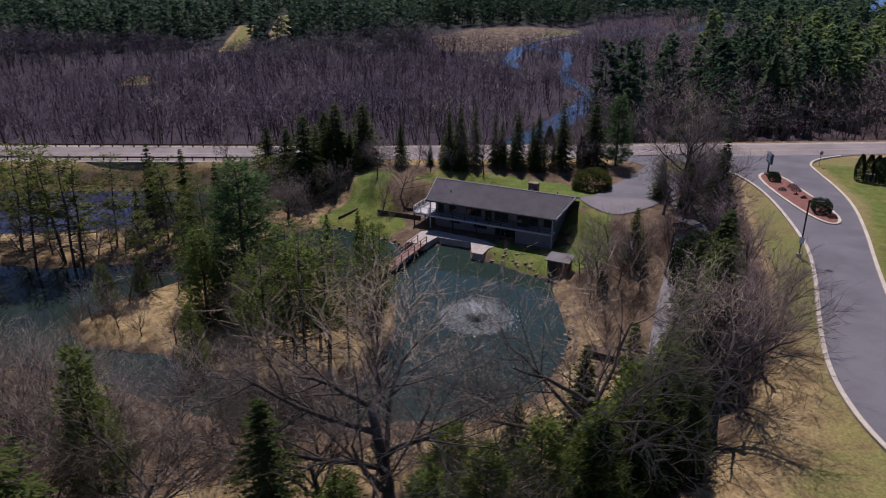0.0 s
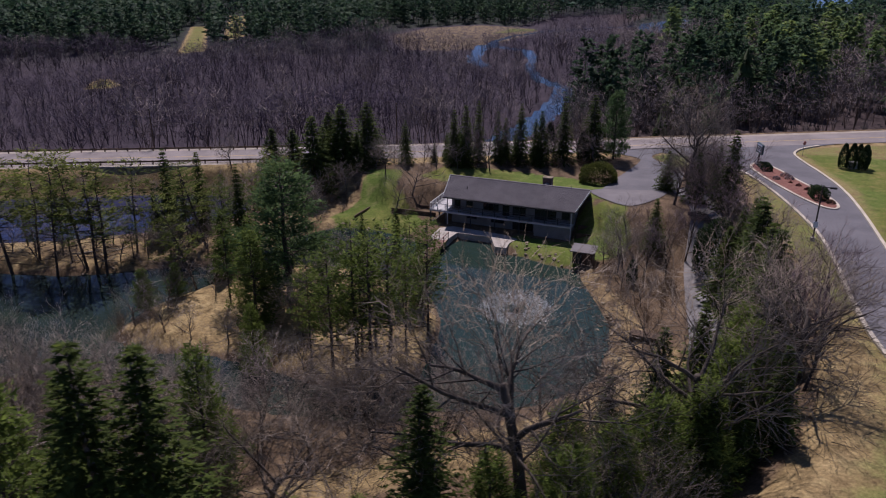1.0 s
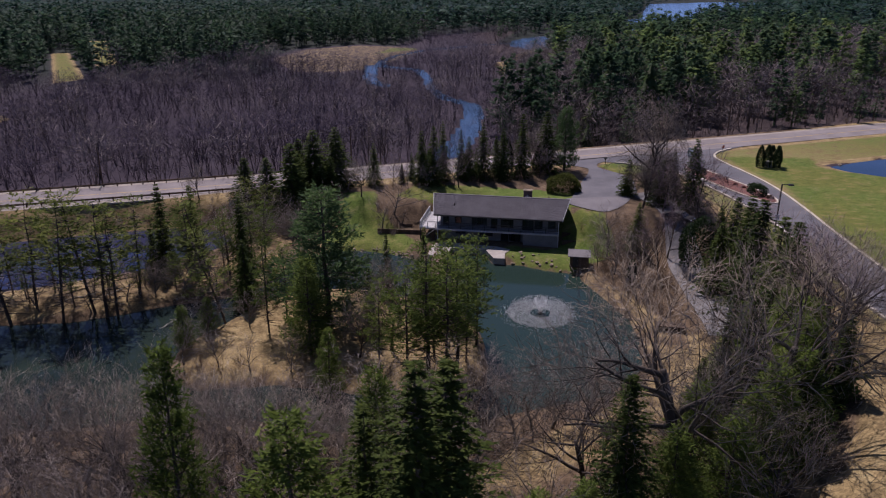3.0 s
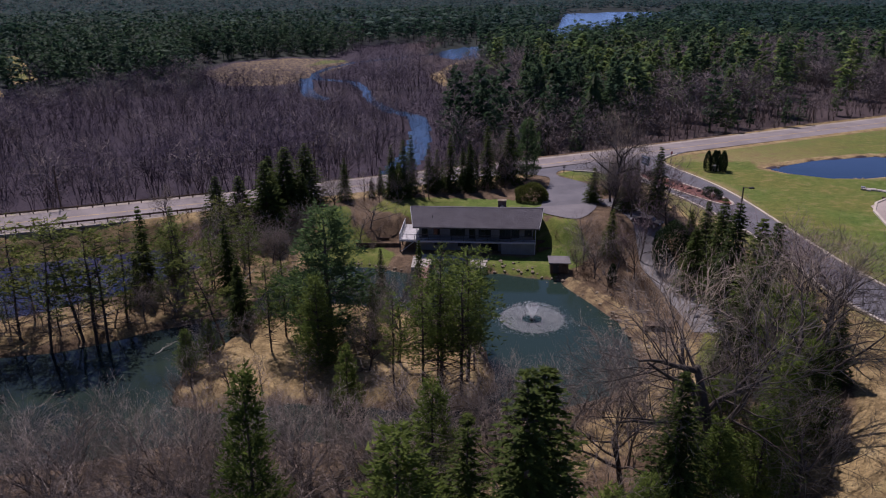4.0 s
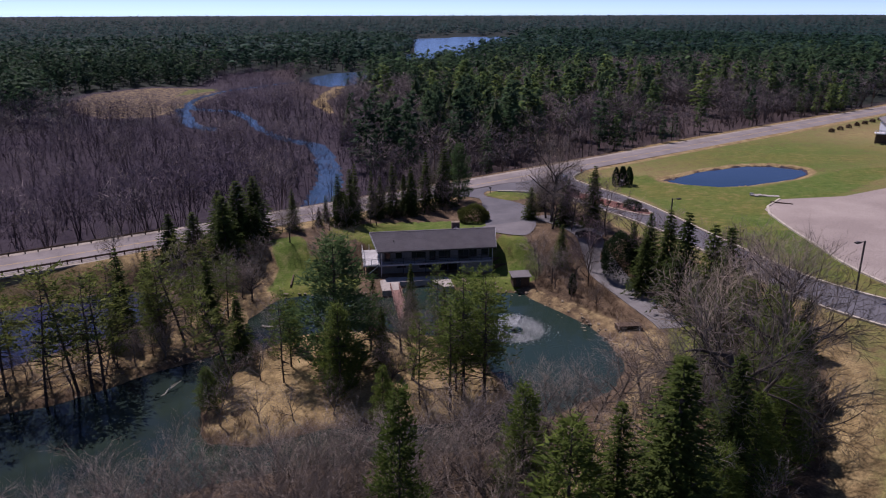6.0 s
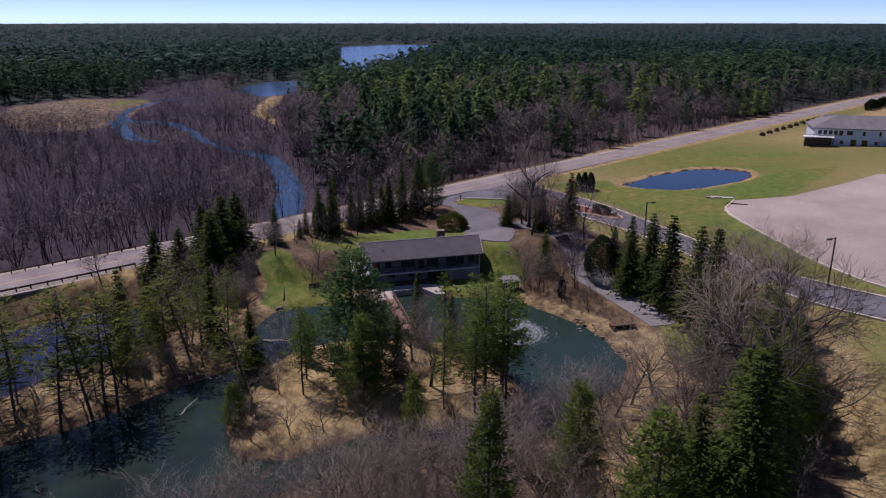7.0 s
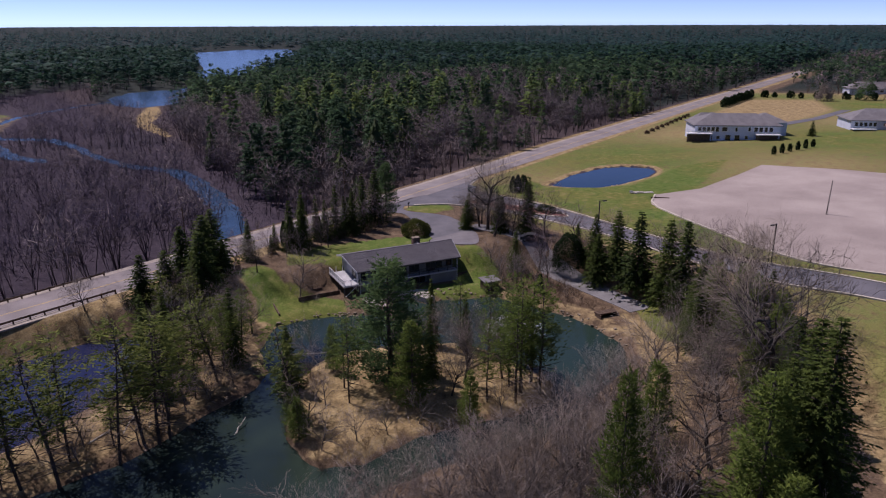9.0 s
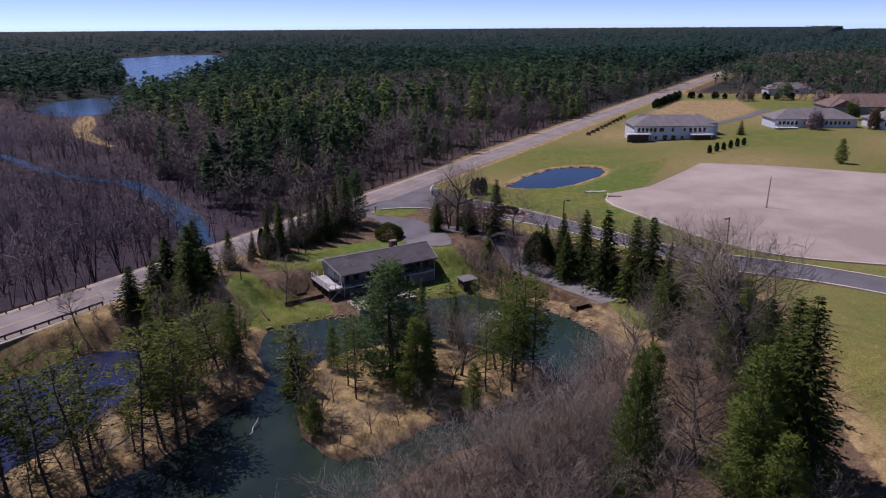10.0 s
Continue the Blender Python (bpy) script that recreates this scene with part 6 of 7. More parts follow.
woods("far_leafless_woods", [low_bare(i + 90, 20, 0.5, 0.014) for i in range(3)], x[c], y[c], ((9 + 6 * hh) * low)[c], rng, M_SWAMP, "far grey hardwoods between the pines", "bare woods")
x, y = jitter_grid(rng, 36, 220, 296, 540, 4.4)
k = (inside_dist(x, y, BAY_BOG) < 2) & dry_land(x, y, 0.5) & (x > 47 + 0.47 * np.clip(y - 160, 0, 240) - 60) & (rng.uniform(0, 1, len(x)) < 0.9)
woods("bog_alders", HAZE, x[k], y[k], rng.uniform(3.5, 6.5, k.sum()), rng, M_SWAMP, "low purple-grey alders round the bay", "swamp woods")
# trees behind the houses at the end of the road
x, y = jitter_grid(rng, 330, 900, -220, 122, 8.0)
keep = (x > 385 + 25 * patchy(x, y, 0.02, 4) + np.where(y > 95, 50, 0)) & (rng.uniform(0, 1, len(x)) < 0.8)
x, y = x[keep], y[keep]
q = rng.uniform(0, 1, len(x)) + 0.35 * patchy(x, y, 0.02, 5)
woods("village_pines", PINE_FAR, x[q > 0.5], y[q > 0.5], rng.uniform(10, 18, (q > 0.5).sum()), rng, M_WOODPINE, "pines between the far houses", "pine woods")
woods("village_maples", THIN, x[q <= 0.5], y[q <= 0.5], rng.uniform(8, 14, (q <= 0.5).sum()), rng, M_MAPLE, "budding reddish maples between the far houses", "bare woods")
# carpet of forest to the horizon
xs, ys = [], []
dd = 760.0
while dd < 4700:
    s = max(9.8, dd * 0.018)
    n = int(2.44 * dd / s)
    ang = np.radians(rng.uniform(-42, 98, n))
    rr = dd + rng.uniform(-0.6, 0.6, n) * s
    xs.append(np.sin(ang) * rr - 40)
    ys.append(np.cos(ang) * rr - 60)
    dd += s * 0.9
x, y = np.concatenate(xs), np.concatenate(ys)
ok = (inside_dist(x, y, LAKE) > 4) & ((y > 150) | (x > 880))
ok &= ~((y < 150) & (x < 880))
x, y = x[ok], y[ok]
size = np.clip(np.hypot(x, y) / 900, 1.0, 2.6)
woods("forest", TINY, x, y, rng.uniform(12, 18, len(x)) * (0.85 + 0.15 * size) * (1 - 0.45 * step(2200, 3800, np.hypot(x, y))), rng, M_HAZEWOOD, "endless carpet of evergreen forest", "forest", (1.5, 2.6))


# brush: shrubs and saplings along the shores and slopes
def brush(name, poly, spacing, hmin, hmax, material, label, seed, keep_out=0.4, density=1.0, temps=None):
    g = np.random.default_rng(seed)
    px = [p[0] for p in poly]
    py = [p[1] for p in poly]
    x, y = jitter_grid(g, min(px), max(px), min(py), max(py), spacing)
    wet = np.minimum(np.maximum(inside_dist(x, y, POND), -inside_dist(x, y, ISLAND)), inside_dist(x, y, POND2))
    k = (inside_dist(x, y, poly) < 0) & (wet > keep_out) & (g.uniform(0, 1, len(x)) < density * (0.75 + 0.35 * patchy(x, y, 0.15, seed)))
    k &= (inside_dist(x, y, OPEN) > 0) | (g.uniform(0, 1, len(x)) < 0.2)
    k &= (line_dist(x, y, LANE) > 2.6) & (inside_dist(x, y, PAD) > 1) & (inside_dist(x, y, TERRACE) > 1)
    x, y = x[k], y[k]
    return woods(name, temps or SHRUB, x, y, g.uniform(hmin, hmax, len(x)), g, material, label, "brush", (0.9, 1.5))


def shrub_template(seed, n=90):
    """Many stems from one root, spreading: unit height."""
    r = np.random.default_rng(seed)
    v = []
    for i in range(n):
        a, q = r.uniform(0, 6.283), r.uniform(0.05, 0.5)
        b = np.array([0.1 * q * math.cos(a), 0.1 * q * math.sin(a), 0])
        f = r.uniform(0.1, 0.7)
        e = np.array([q * math.cos(a), q * math.sin(a), r.uniform(0.55, 1.0)])
        p = b + (e - b) * f * [0.8, 0.8, 1.0]
        if i < 12:
            p = b
        e = e + r.normal(0, 0.08, 3)
        o = np.cross(e - p, r.normal(0, 1, 3))
        o = o / (np.linalg.norm(o) + 1e-9) * (0.0055 if i < 12 else 0.0034)
        v += [p - o, p + o, e]
    v = np.array(v)
    t = np.arange(len(v)).reshape(-1, 3)
    return v, t, 0.6 * rounding(v, t, 0.5)


SHRUB = [shrub_template(i + 60) for i in range(5)]
brush("shore_brush", [(-82, 68), (-50, 67), (-36, 65), (-28, 62), (-20, 57), (-12, 55), (4, 55), (12, 57), (16, 52), (8, 34), (-6, 24), (-30, 22), (-60, 34), (-85, 45)], 2.9, 0.8, 2.4, M_TWIG,
      "tangled leafless grey brush on the near shore", 31)
brush("russet_brush", [(-82, 68), (-36, 65), (-28, 62), (-12, 55), (4, 55), (12, 57), (22, 60), (24, 50), (10, 30), (-30, 22), (-85, 45)], 3.6, 0.8, 2.4, M_BRUSH, "low russet brush and dry stalks", 32)
brush("slope_brush", [(40, 98), (46, 100), (50, 104), (43, 84), (38.5, 71), (33, 57), (29, 50), (22, 41), (10, 32), (14, 44), (24, 54), (29, 60), (34, 72), (39, 84)], 1.9, 1.5, 4.2, M_TWIG,
      "leafless purple-grey brush on the slope", 33)
brush("berm_brush", [(-80, 99), (-52, 98), (-38, 97), (-28, 103), (-22, 114), (-14, 116), (-6, 114), (-12, 105), (-22, 96), (-28, 92), (-40, 91), (-56, 93.5), (-80, 94)], 2.4, 0.9, 3.0, M_TWIG,
      "leafless brush along the bank between the ponds", 34, 0.0)
brush("island_brush", [(-16, 90), (-24, 89), (-30, 84), (-37, 78), (-38, 70), (-32, 66.5), (-25, 65.5), (-18, 61), (-8, 56.5), (-3, 59), (-6, 62), (-16, 64.5), (-24, 69.5), (-31, 71.5), (-31, 76), (-26, 81), (-20, 85)], 1.5, 1.0, 3.2, M_BRUSH,
      "tan and russet bushes round the island's edge", 35, -0.6)
brush("road_brush", [(-120, 126.5), (-26, 125.8), (-16, 123), (-2, 120), (12, 117), (32, 115), (34, 119.5), (12, 124.5), (-2, 121), (-18, 114), (-26, 118), (-36, 121), (-120, 122.5)], 1.9, 0.8, 2.8, M_BRUSH, "tan roadside bushes", 36)
brush("garden_brush", [on_house(u, w) for u, w in ((-20, -2), (-13, -1.5), (-13, 4), (-12, 9), (-19, 10), (-22, 6))], 1.5, 0.6, 1.8, M_TWIG, "bare garden shrubs on the bank beside the house", 37)
brush("lane_brush", [(20, 84), (27, 83), (31, 78), (27.5, 70), (23, 62), (20, 62), (20, 72)], 1.4, 0.6, 2.4, M_BRUSH, "tan and russet brush between the pond and the lane", 38, 0.2, 1.3)
brush("bank_brush", [(-120, 127), (-26, 126), (-14, 121), (-16, 113), (-26, 117), (-36, 120.5), (-120, 122.5)], 2.6, 1.2, 3.6, M_TWIG, "grey leafless brush on the road bank", 39)

brush("yard_brush", [(24, 92), (31, 91), (37, 86), (33, 79), (29, 72), (25, 72), (23, 80), (24, 86)], 1.6, 0.6, 2.6, M_BRUSH, "tan shrubs on the bank between the house and the lane", 41)
brush("bed_brush", [(38, 95), (41, 101.5), (45, 107), (49.5, 109.5), (52, 104), (47.5, 96), (43, 89)], 1.7, 0.8, 2.6, M_BRUSH, "russet shrubs and saplings between the house drive and the entrance drive", 43)
brush("verge_brush", [(-60, 139.6), (20, 138.2), (60, 137.6), (150, 138.2), (150, 143), (60, 142.5), (20, 143), (-60, 145)], 2.2, 1.0, 3.2, M_TWIG, "leafless brush along the far side of the road", 42)


# ---- fountain ----
def fountain():
    x, y = 8.6, 72.8
    f = thing("fountain", pose(x, y, 0), "floating pond fountain throwing a low ring of white spray", "fountain")
    part("float", Shape().tube((0, 0, -0.25), (0, 0, 0.12), 0.4, 0.36, 14), M_DARKTRIM, f)
    part("nozzle", Shape().tube((0, 0, 0.1), (0, 0, 0.4), 0.12, 0.09, 10), M_DARKTRIM, f)
    r = np.random.default_rng(9)
    def drops(rad, z, size, a):
        n = len(rad)
        c = np.stack([rad * np.cos(a), rad * np.sin(a), z], -1)
        k = r.normal(0, 1, (n, 3, 3)) * size[:, None, None]
        return (c[:, None, :] + k).reshape(-1, 3)
    n = 14000
    t = r.uniform(0, 1, n)
    v = drops(r.normal(4.0, 0.22, n) * t, 0.35 + 4 * 1.1 * t * (1 - t) * r.uniform(0.8, 1.05, n), r.uniform(0.008, 0.020, n), r.uniform(0, 6.283, n))
    part("spray", tri_mesh("spray", v, np.arange(len(v)).reshape(-1, 3), M_SPRAY_GLINTS), M_SPRAY_GLINTS, f)
    n = 46000
    rad = np.sqrt(r.uniform(1.3 ** 2, 4.15 ** 2, n)) * r.normal(1, 0.02, n)
    v = drops(rad, r.uniform(0.01, 0.16, n), r.uniform(0.010, 0.024, n), r.uniform(0, 6.283, n))
    part("splash", tri_mesh("splash", v, np.arange(len(v)).reshape(-1, 3), M_SPRAY_GLINTS), M_SPRAY_GLINTS, f)
    # white specks on the water, modelled in place of glints on the ripples
    n = 720
    v = drops(np.abs(r.normal(4.6, 0.55, n)), r.uniform(0.02, 0.06, n), r.uniform(0.03, 0.075, n), r.uniform(0, 6.283, n))
    part("ripple_glint", tri_mesh("ripple_glint", v, np.arange(len(v)).reshape(-1, 3), M_SPRAY_GLINTS), M_SPRAY_GLINTS, f)
    n = 2600
    t = r.uniform(0, 1, n) ** 1.3
    v = drops(0.10 + 0.7 * t, 0.3 + 1.7 * t, r.uniform(0.025, 0.055, n), r.uniform(0, 6.283, n))
    part("jet", tri_mesh("jet", v, np.arange(len(v)).reshape(-1, 3), M_SPRAY_GLINTS), M_SPRAY_GLINTS, f)
    return f


fountain()


# ---- clipped and rounded shrubs ----
def leafy(seed, n, size, fn, material, name):
    """Leaves over a rounded form: fn maps three random numbers to a point and an outward way."""
    r = np.random.default_rng(seed)
    p, d = fn(r, n)
    d = d + r.normal(0, 0.45, (n, 3))
    d /= np.linalg.norm(d, axis=1)[:, None]
    w = np.cross(d, r.normal(0, 1, (n, 3)))
    w /= np.linalg.norm(w, axis=1)[:, None] + 1e-9
    s = (size * r.uniform(0.6, 1.3, n))[:, None]
    v = np.stack([p - w * s * 0.45, p + d * s, p + w * s * 0.45], 1).reshape(-1, 3)
    t = np.arange(len(v)).reshape(-1, 3)
    return tri_mesh(name, v, t, material, puff=rounding(v, t, np.abs(v[:, :2]).max() * 0.8))


def dome(rx, ry, rz, depth=0.25, lump=0.12):
    def fn(r, n):
        d = r.normal(0, 1, (n, 3))
        d[:, 2] = np.abs(d[:, 2]) - 0.25
        d /= np.linalg.norm(d, axis=1)[:, None]
        k = (1 - depth * r.uniform(0, 1, n)) * (1 + lump * np.sin(5 * d[:, 0] + 3 * d[:, 2]) * np.cos(4 * d[:, 1] + 1))
        return d * [rx, ry, rz] * k[:, None] + [0, 0, rz * 0.25], d
    return fn


def slab(lx, ly, lz, e=0.25):
    def fn(r, n):
        d = r.normal(0, 1, (n, 3))
        d[:, 2] = np.abs(d[:, 2])
        q = np.sign(d) * np.abs(d / np.max(np.abs(d), axis=1)[:, None]) ** 1.1
        d /= np.linalg.norm(d, axis=1)[:, None]
        return q * [lx / 2, ly / 2, lz] * (1 - 0.12 * r.uniform(0, 1, n))[:, None], d
    return fn


def spire(rad, h):
    def fn(r, n):
        f = r.uniform(0, 1, n) ** 0.8
        a = r.uniform(0, 6.283, n)
        q = rad * np.minimum(1, 0.75 + 0.6 * f) * np.clip(1.12 - f ** 2.6, 0, 1) * r.uniform(0.8, 1.05, n)
        p = np.stack([q * np.cos(a), q * np.sin(a), f * h * 0.97], -1)
        d = np.stack([np.cos(a), np.sin(a), np.full(n, 0.9)], -1)
        return p, d
    return fn


def shrub(name, x, y, fn, n, size, material, label, category="shrub", stem=0.06, group="", turn=0.0):
    t = thing(name, Matrix.Translation((x, y, gz(x, y) + 0.05)) @ Matrix.Rotation(radians(turn), 4, "Z"), label, category, group)
    part("stem", Shape().tube((0, 0, -0.2), (0, 0, 0.6), stem, stem * 0.7, 6), M_BARK, t)
    part("foliage", leafy(len(bpy.data.objects), n, size, fn, material, "foliage"), material, t)
    return t


shrub("round_shrub", 30.1, 107.2, dome(3.1, 2.9, 2.5), 6000, 0.24, M_SHRUB, "large rounded olive green shrub beside the drive")
shrub("juniper", 34.2, 75.6, dome(2.9, 2.9, 5.4, 0.2, 0.08), 6000, 0.26, M_CEDAR, "big dark rounded juniper beside the lane")
shrub("box_hedge", 58.3, 92.3, slab(4.0, 2.1, 1.55), 4200, 0.16, M_CEDAR, "clipped dark green hedge block on red mulch", "hedge", turn=70)
shrub("box_hedge", 60.6, 110.3, slab(3.9, 1.6, 1.0), 3200, 0.15, M_CEDAR, "low clipped dark green hedge by the sign", "hedge", turn=70)
for x, y, r, lab, m in ((61.0, 105.1, 0.75, "bare purple-brown ball shrub on mulch", M_MAPLE), (60.6, 103.2, 0.75, "bare purple-brown ball shrub on mulch", M_MAPLE), (58.6, 103.6, 0.6, "bare purple-brown ball shrub on mulch", M_MAPLE),
                        (59.5, 99.0, 0.42, "small dark red ball shrub on mulch", M_MULCH), (59.3, 96.6, 0.42, "small dark red ball shrub on mulch", M_MULCH), (58.2, 89.2, 0.65, "pale bare ball shrub on mulch", M_BRUSH), (59.4, 101.0, 0.3, "small dark red ball shrub on mulch", M_MULCH)):
    shrub("ball_shrub", x, y, dome(r, r, r * 0.85), 700, 0.12, m, lab, group="shrubs on the drive's island")
for x, y, h in ((74.5, 109.9, 4.3), (75.3, 108.9, 4.5), (77.5, 110.2, 4.0), (76.6, 107.7, 4.2), (77.9, 109.0, 4.1)):
    shrub("arborvitae", x, y, spire(0.78, h), 2200, 0.2, M_CEDAR, "dark columnar arborvitae round a utility box", "shrub", group="arborvitae round the box")
for x, y, h, r in ((11.2, 123.4, 5.6, 0.85), (10.2, 123.9, 5.0, 0.8), (25.9, 121.6, 7.0, 1.0), (31.2, 119.6, 5.6, 0.85), (23.7, 75.9, 3.2, 0.55), (17.8, 122.4, 4.5, 0.8)):
    shrub("arborvitae", x, y, spire(r, h), 2000, 0.24, M_CEDAR, "slim dark green arborvitae beside the yard", "shrub")
for i in range(6):
    shrub("hedge_plant", 157.7 + 4.1 * i, 65.2 - 1.55 * i, spire(0.55, 2.6 + 0.3 * math.sin(i * 2.1)), 420, 0.4, M_CEDAR, "small dark arborvitae in a row on the lawn", "shrub", group="arborvitae row on the lawn")
for i in range(16):
    shrub("road_hedge_plant", 300 + 3.9 * i, 116.6 + 0.3 * math.sin(i), spire(1.55, 4.0 + 0.6 * math.sin(i * 1.7)), 320, 0.7, M_CEDAR, "dark arborvitae in a dense row by the road", "shrub", group="hedge by the road")
for i in range(13):
    shrub("yard_hedge_plant", 362 - 0.8 * i, 114 - 4.6 * i - (3 if i % 3 == 0 else 0), spire(1.1, 3.3 + 0.6 * math.sin(i * 2.3)), 220, 0.8, M_CEDAR, "dark arborvitae in a gappy row behind the houses", "shrub", group="hedge behind the houses")
for i in range(10):
    shrub("field_shrub", 192 + 6.8 * i, 117.2 + 0.33 * i, dome(0.8, 0.8, 0.9), 220, 0.4, M_BRUSH, "small bare shrub in a row along the road", "shrub", group="shrubs along the road")
plant("young_pine", 151.7, 27.1, 7.6, 1.15)
plant("spruce", 205, 62, 5.6, 1.2)
for x, y, h, r, m in ((228, 38, 8.5, 3.2, M_MAPLE), (268, 26, 9, 3.0, M_SPRUCE), (238, 18, 9, 2.2, M_BRUSH), (345, 78, 10, 4.5, M_TWIG), (352, 60, 11, 5, M_WPINE), (318, 40, 9, 4, M_MAPLE)):
    shrub("yard_tree", x, y, dome(r, r, h * 0.75, 0.6, 0.2), 1600, 0.55, m, "small yard tree among the far houses", "tree", 0.2)


# ---- signs, lamps and street furniture ----
def lamp_pole(x, y, h, turn, plate=False):
    z = gz(x, y)
    p = thing("lamp_pole", pose(x, y, z, 0, 0, turn), "tall dark bronze parking lamp on a square pole", "street lamp", "drive and lot lamps")
    part("footing", Shape().tube((0, 0, -0.3), (0, 0, 0.45), 0.3, 0.3, 12), M_CONC, p)
    part("pole", Shape().box((0, 0, h / 2 + 0.2), (0.16, 0.16, h - 0.4)), M_POLE, p)
    part("arm", Shape().box((0.45, 0, h - 0.1), (0.9, 0.08, 0.09)), M_POLE, p)
    part("head", Shape().box((1.15, 0, h - 0.1), (0.75, 0.42, 0.2), bevel=0.05), M_POLE, p)
    part("lens", Shape().box((1.15, 0, h - 0.215), (0.6, 0.34, 0.03)), M_BLUED_WHITE, p)
    if plate:
        part("plate", Shape().box((0, -0.11, 2.1), (0.55, 0.03, 0.75)), M_BLUED_WHITE, p, "small pale notice plate")
    return p


lamp_pole(46.0, 75.0, 6.9, -28, True)
lamp_pole(41.2, 42.6, 7.2, 160)


def bare_pole(x, y, h):
    p = thing("flagless_pole", pose(x, y, gz(x, y), 1.5, 2, 0), "slim bare grey pole standing alone in the parking lot", "pole")
    part("footing", Shape().tube((0, 0, -0.3), (0, 0, 0.25), 0.28, 0.28, 12), M_CONC, p)
    part("shaft", Shape().tube((0, 0, 0.1), (0, 0, h), 0.13, 0.09, 10), M_GREYBARK, p)
    part("tip", Shape().tube((0, 0, h), (0, 0, h + 0.12), 0.05, 0.02, 8), M_METAL, p)


bare_pole(82.9, 40.2, 7.2)


def sign():
    x, y = 61.0, 113.4
    s = thing("entrance_sign", pose(x, y, gz(x, y) + 0.2, 0, 0, 78), "dark teal entrance sign with pale bands on a single post", "sign")
    part("post", Shape().box((0, 0, 1.0), (0.22, 0.22, 2.4)), M_POLE, s)
    b = part("panel", Shape().box((0, 0, 2.9), (2.7, 0.34, 1.7), bevel=0.06), M_SIGN, s)
    for sy in (-1, 1):
        part("band", Shape().box((0, sy * 0.176, 3.5), (2.4, 0.012, 0.3)), M_BLUED_WHITE, b, "pale band")
        for k, w in enumerate((1.7, 1.3, 1.9)):
            part("lettering_bar", Shape().box((0, sy * 0.176, 3.05 - 0.3 * k), (w, 0.012, 0.12)), M_BLUED_WHITE, b, "pale bar of unreadable lettering")
    part("base_planter", Shape().box((0, 0, 0.1), (1.2, 0.7, 0.4), bevel=0.05), M_DARKTRIM, s)


sign()


def stop_sign():
    x, y = 72.9, 118.9
    s = thing("stop_sign", pose(x, y, gz(x, y), 0, 0, 12), "small octagonal red road sign seen from behind, dark backed", "road sign")
    part("post", Shape().box((0, 0, 1.2), (0.06, 0.05, 2.6)), M_METAL, s)
    oct8 = [(0.38 * math.cos(radians(22.5 + 45 * i)), 0.38 * math.sin(radians(22.5 + 45 * i))) for i in range(8)]
    sh = Shape()
    v = [(a, -0.05, 2.35 + c) for a, c in oct8] + [(a, -0.08, 2.35 + c) for a, c in oct8]
    sh.add(v, [tuple(range(8)), tuple(range(15, 7, -1))] + [(i, 8 + i, 8 + (i + 1) % 8, (i + 1) % 8) for i in range(8)])
    part("plate", sh, M_RED, s)


stop_sign()


def mailbox(x, y):
    m = thing("mailbox", pose(x, y, gz(x, y), 0, 0, 5), "dark mailbox on a post at the roadside", "mailbox")
    part("post", Shape().box((0, 0, 0.5), (0.1, 0.1, 1.2)), M_TIMBER, m)
    b = Shape().box((0, 0, 1.15), (0.5, 0.22, 0.18))
    b.tube((-0.25, 0, 1.24), (0.25, 0, 1.24), 0.11, 0.11, 10)
    part("box", b, M_DARKTRIM, m)
    part("flag", Shape().box((0.1, -0.13, 1.3), (0.04, 0.02, 0.2)), M_RED, m)


mailbox(47.6, 122.4)


def utility_box(x, y):
    u = thing("utility_box", pose(x, y, gz(x, y), 0, 0, 10), "pale green metal utility box between arborvitae", "utility box")
    part("pad", Shape().box((0, 0, 0.05), (1.4, 1.2, 0.14)), M_CONC, u)
    part("cabinet", Shape().box((0, 0, 0.6), (1.1, 0.9, 1.0), bevel=0.08), M_METAL, u)
    part("lid", Shape().box((0, 0, 1.13), (1.16, 0.96, 0.07)), M_METAL, u)


utility_box(76.1, 109.4)


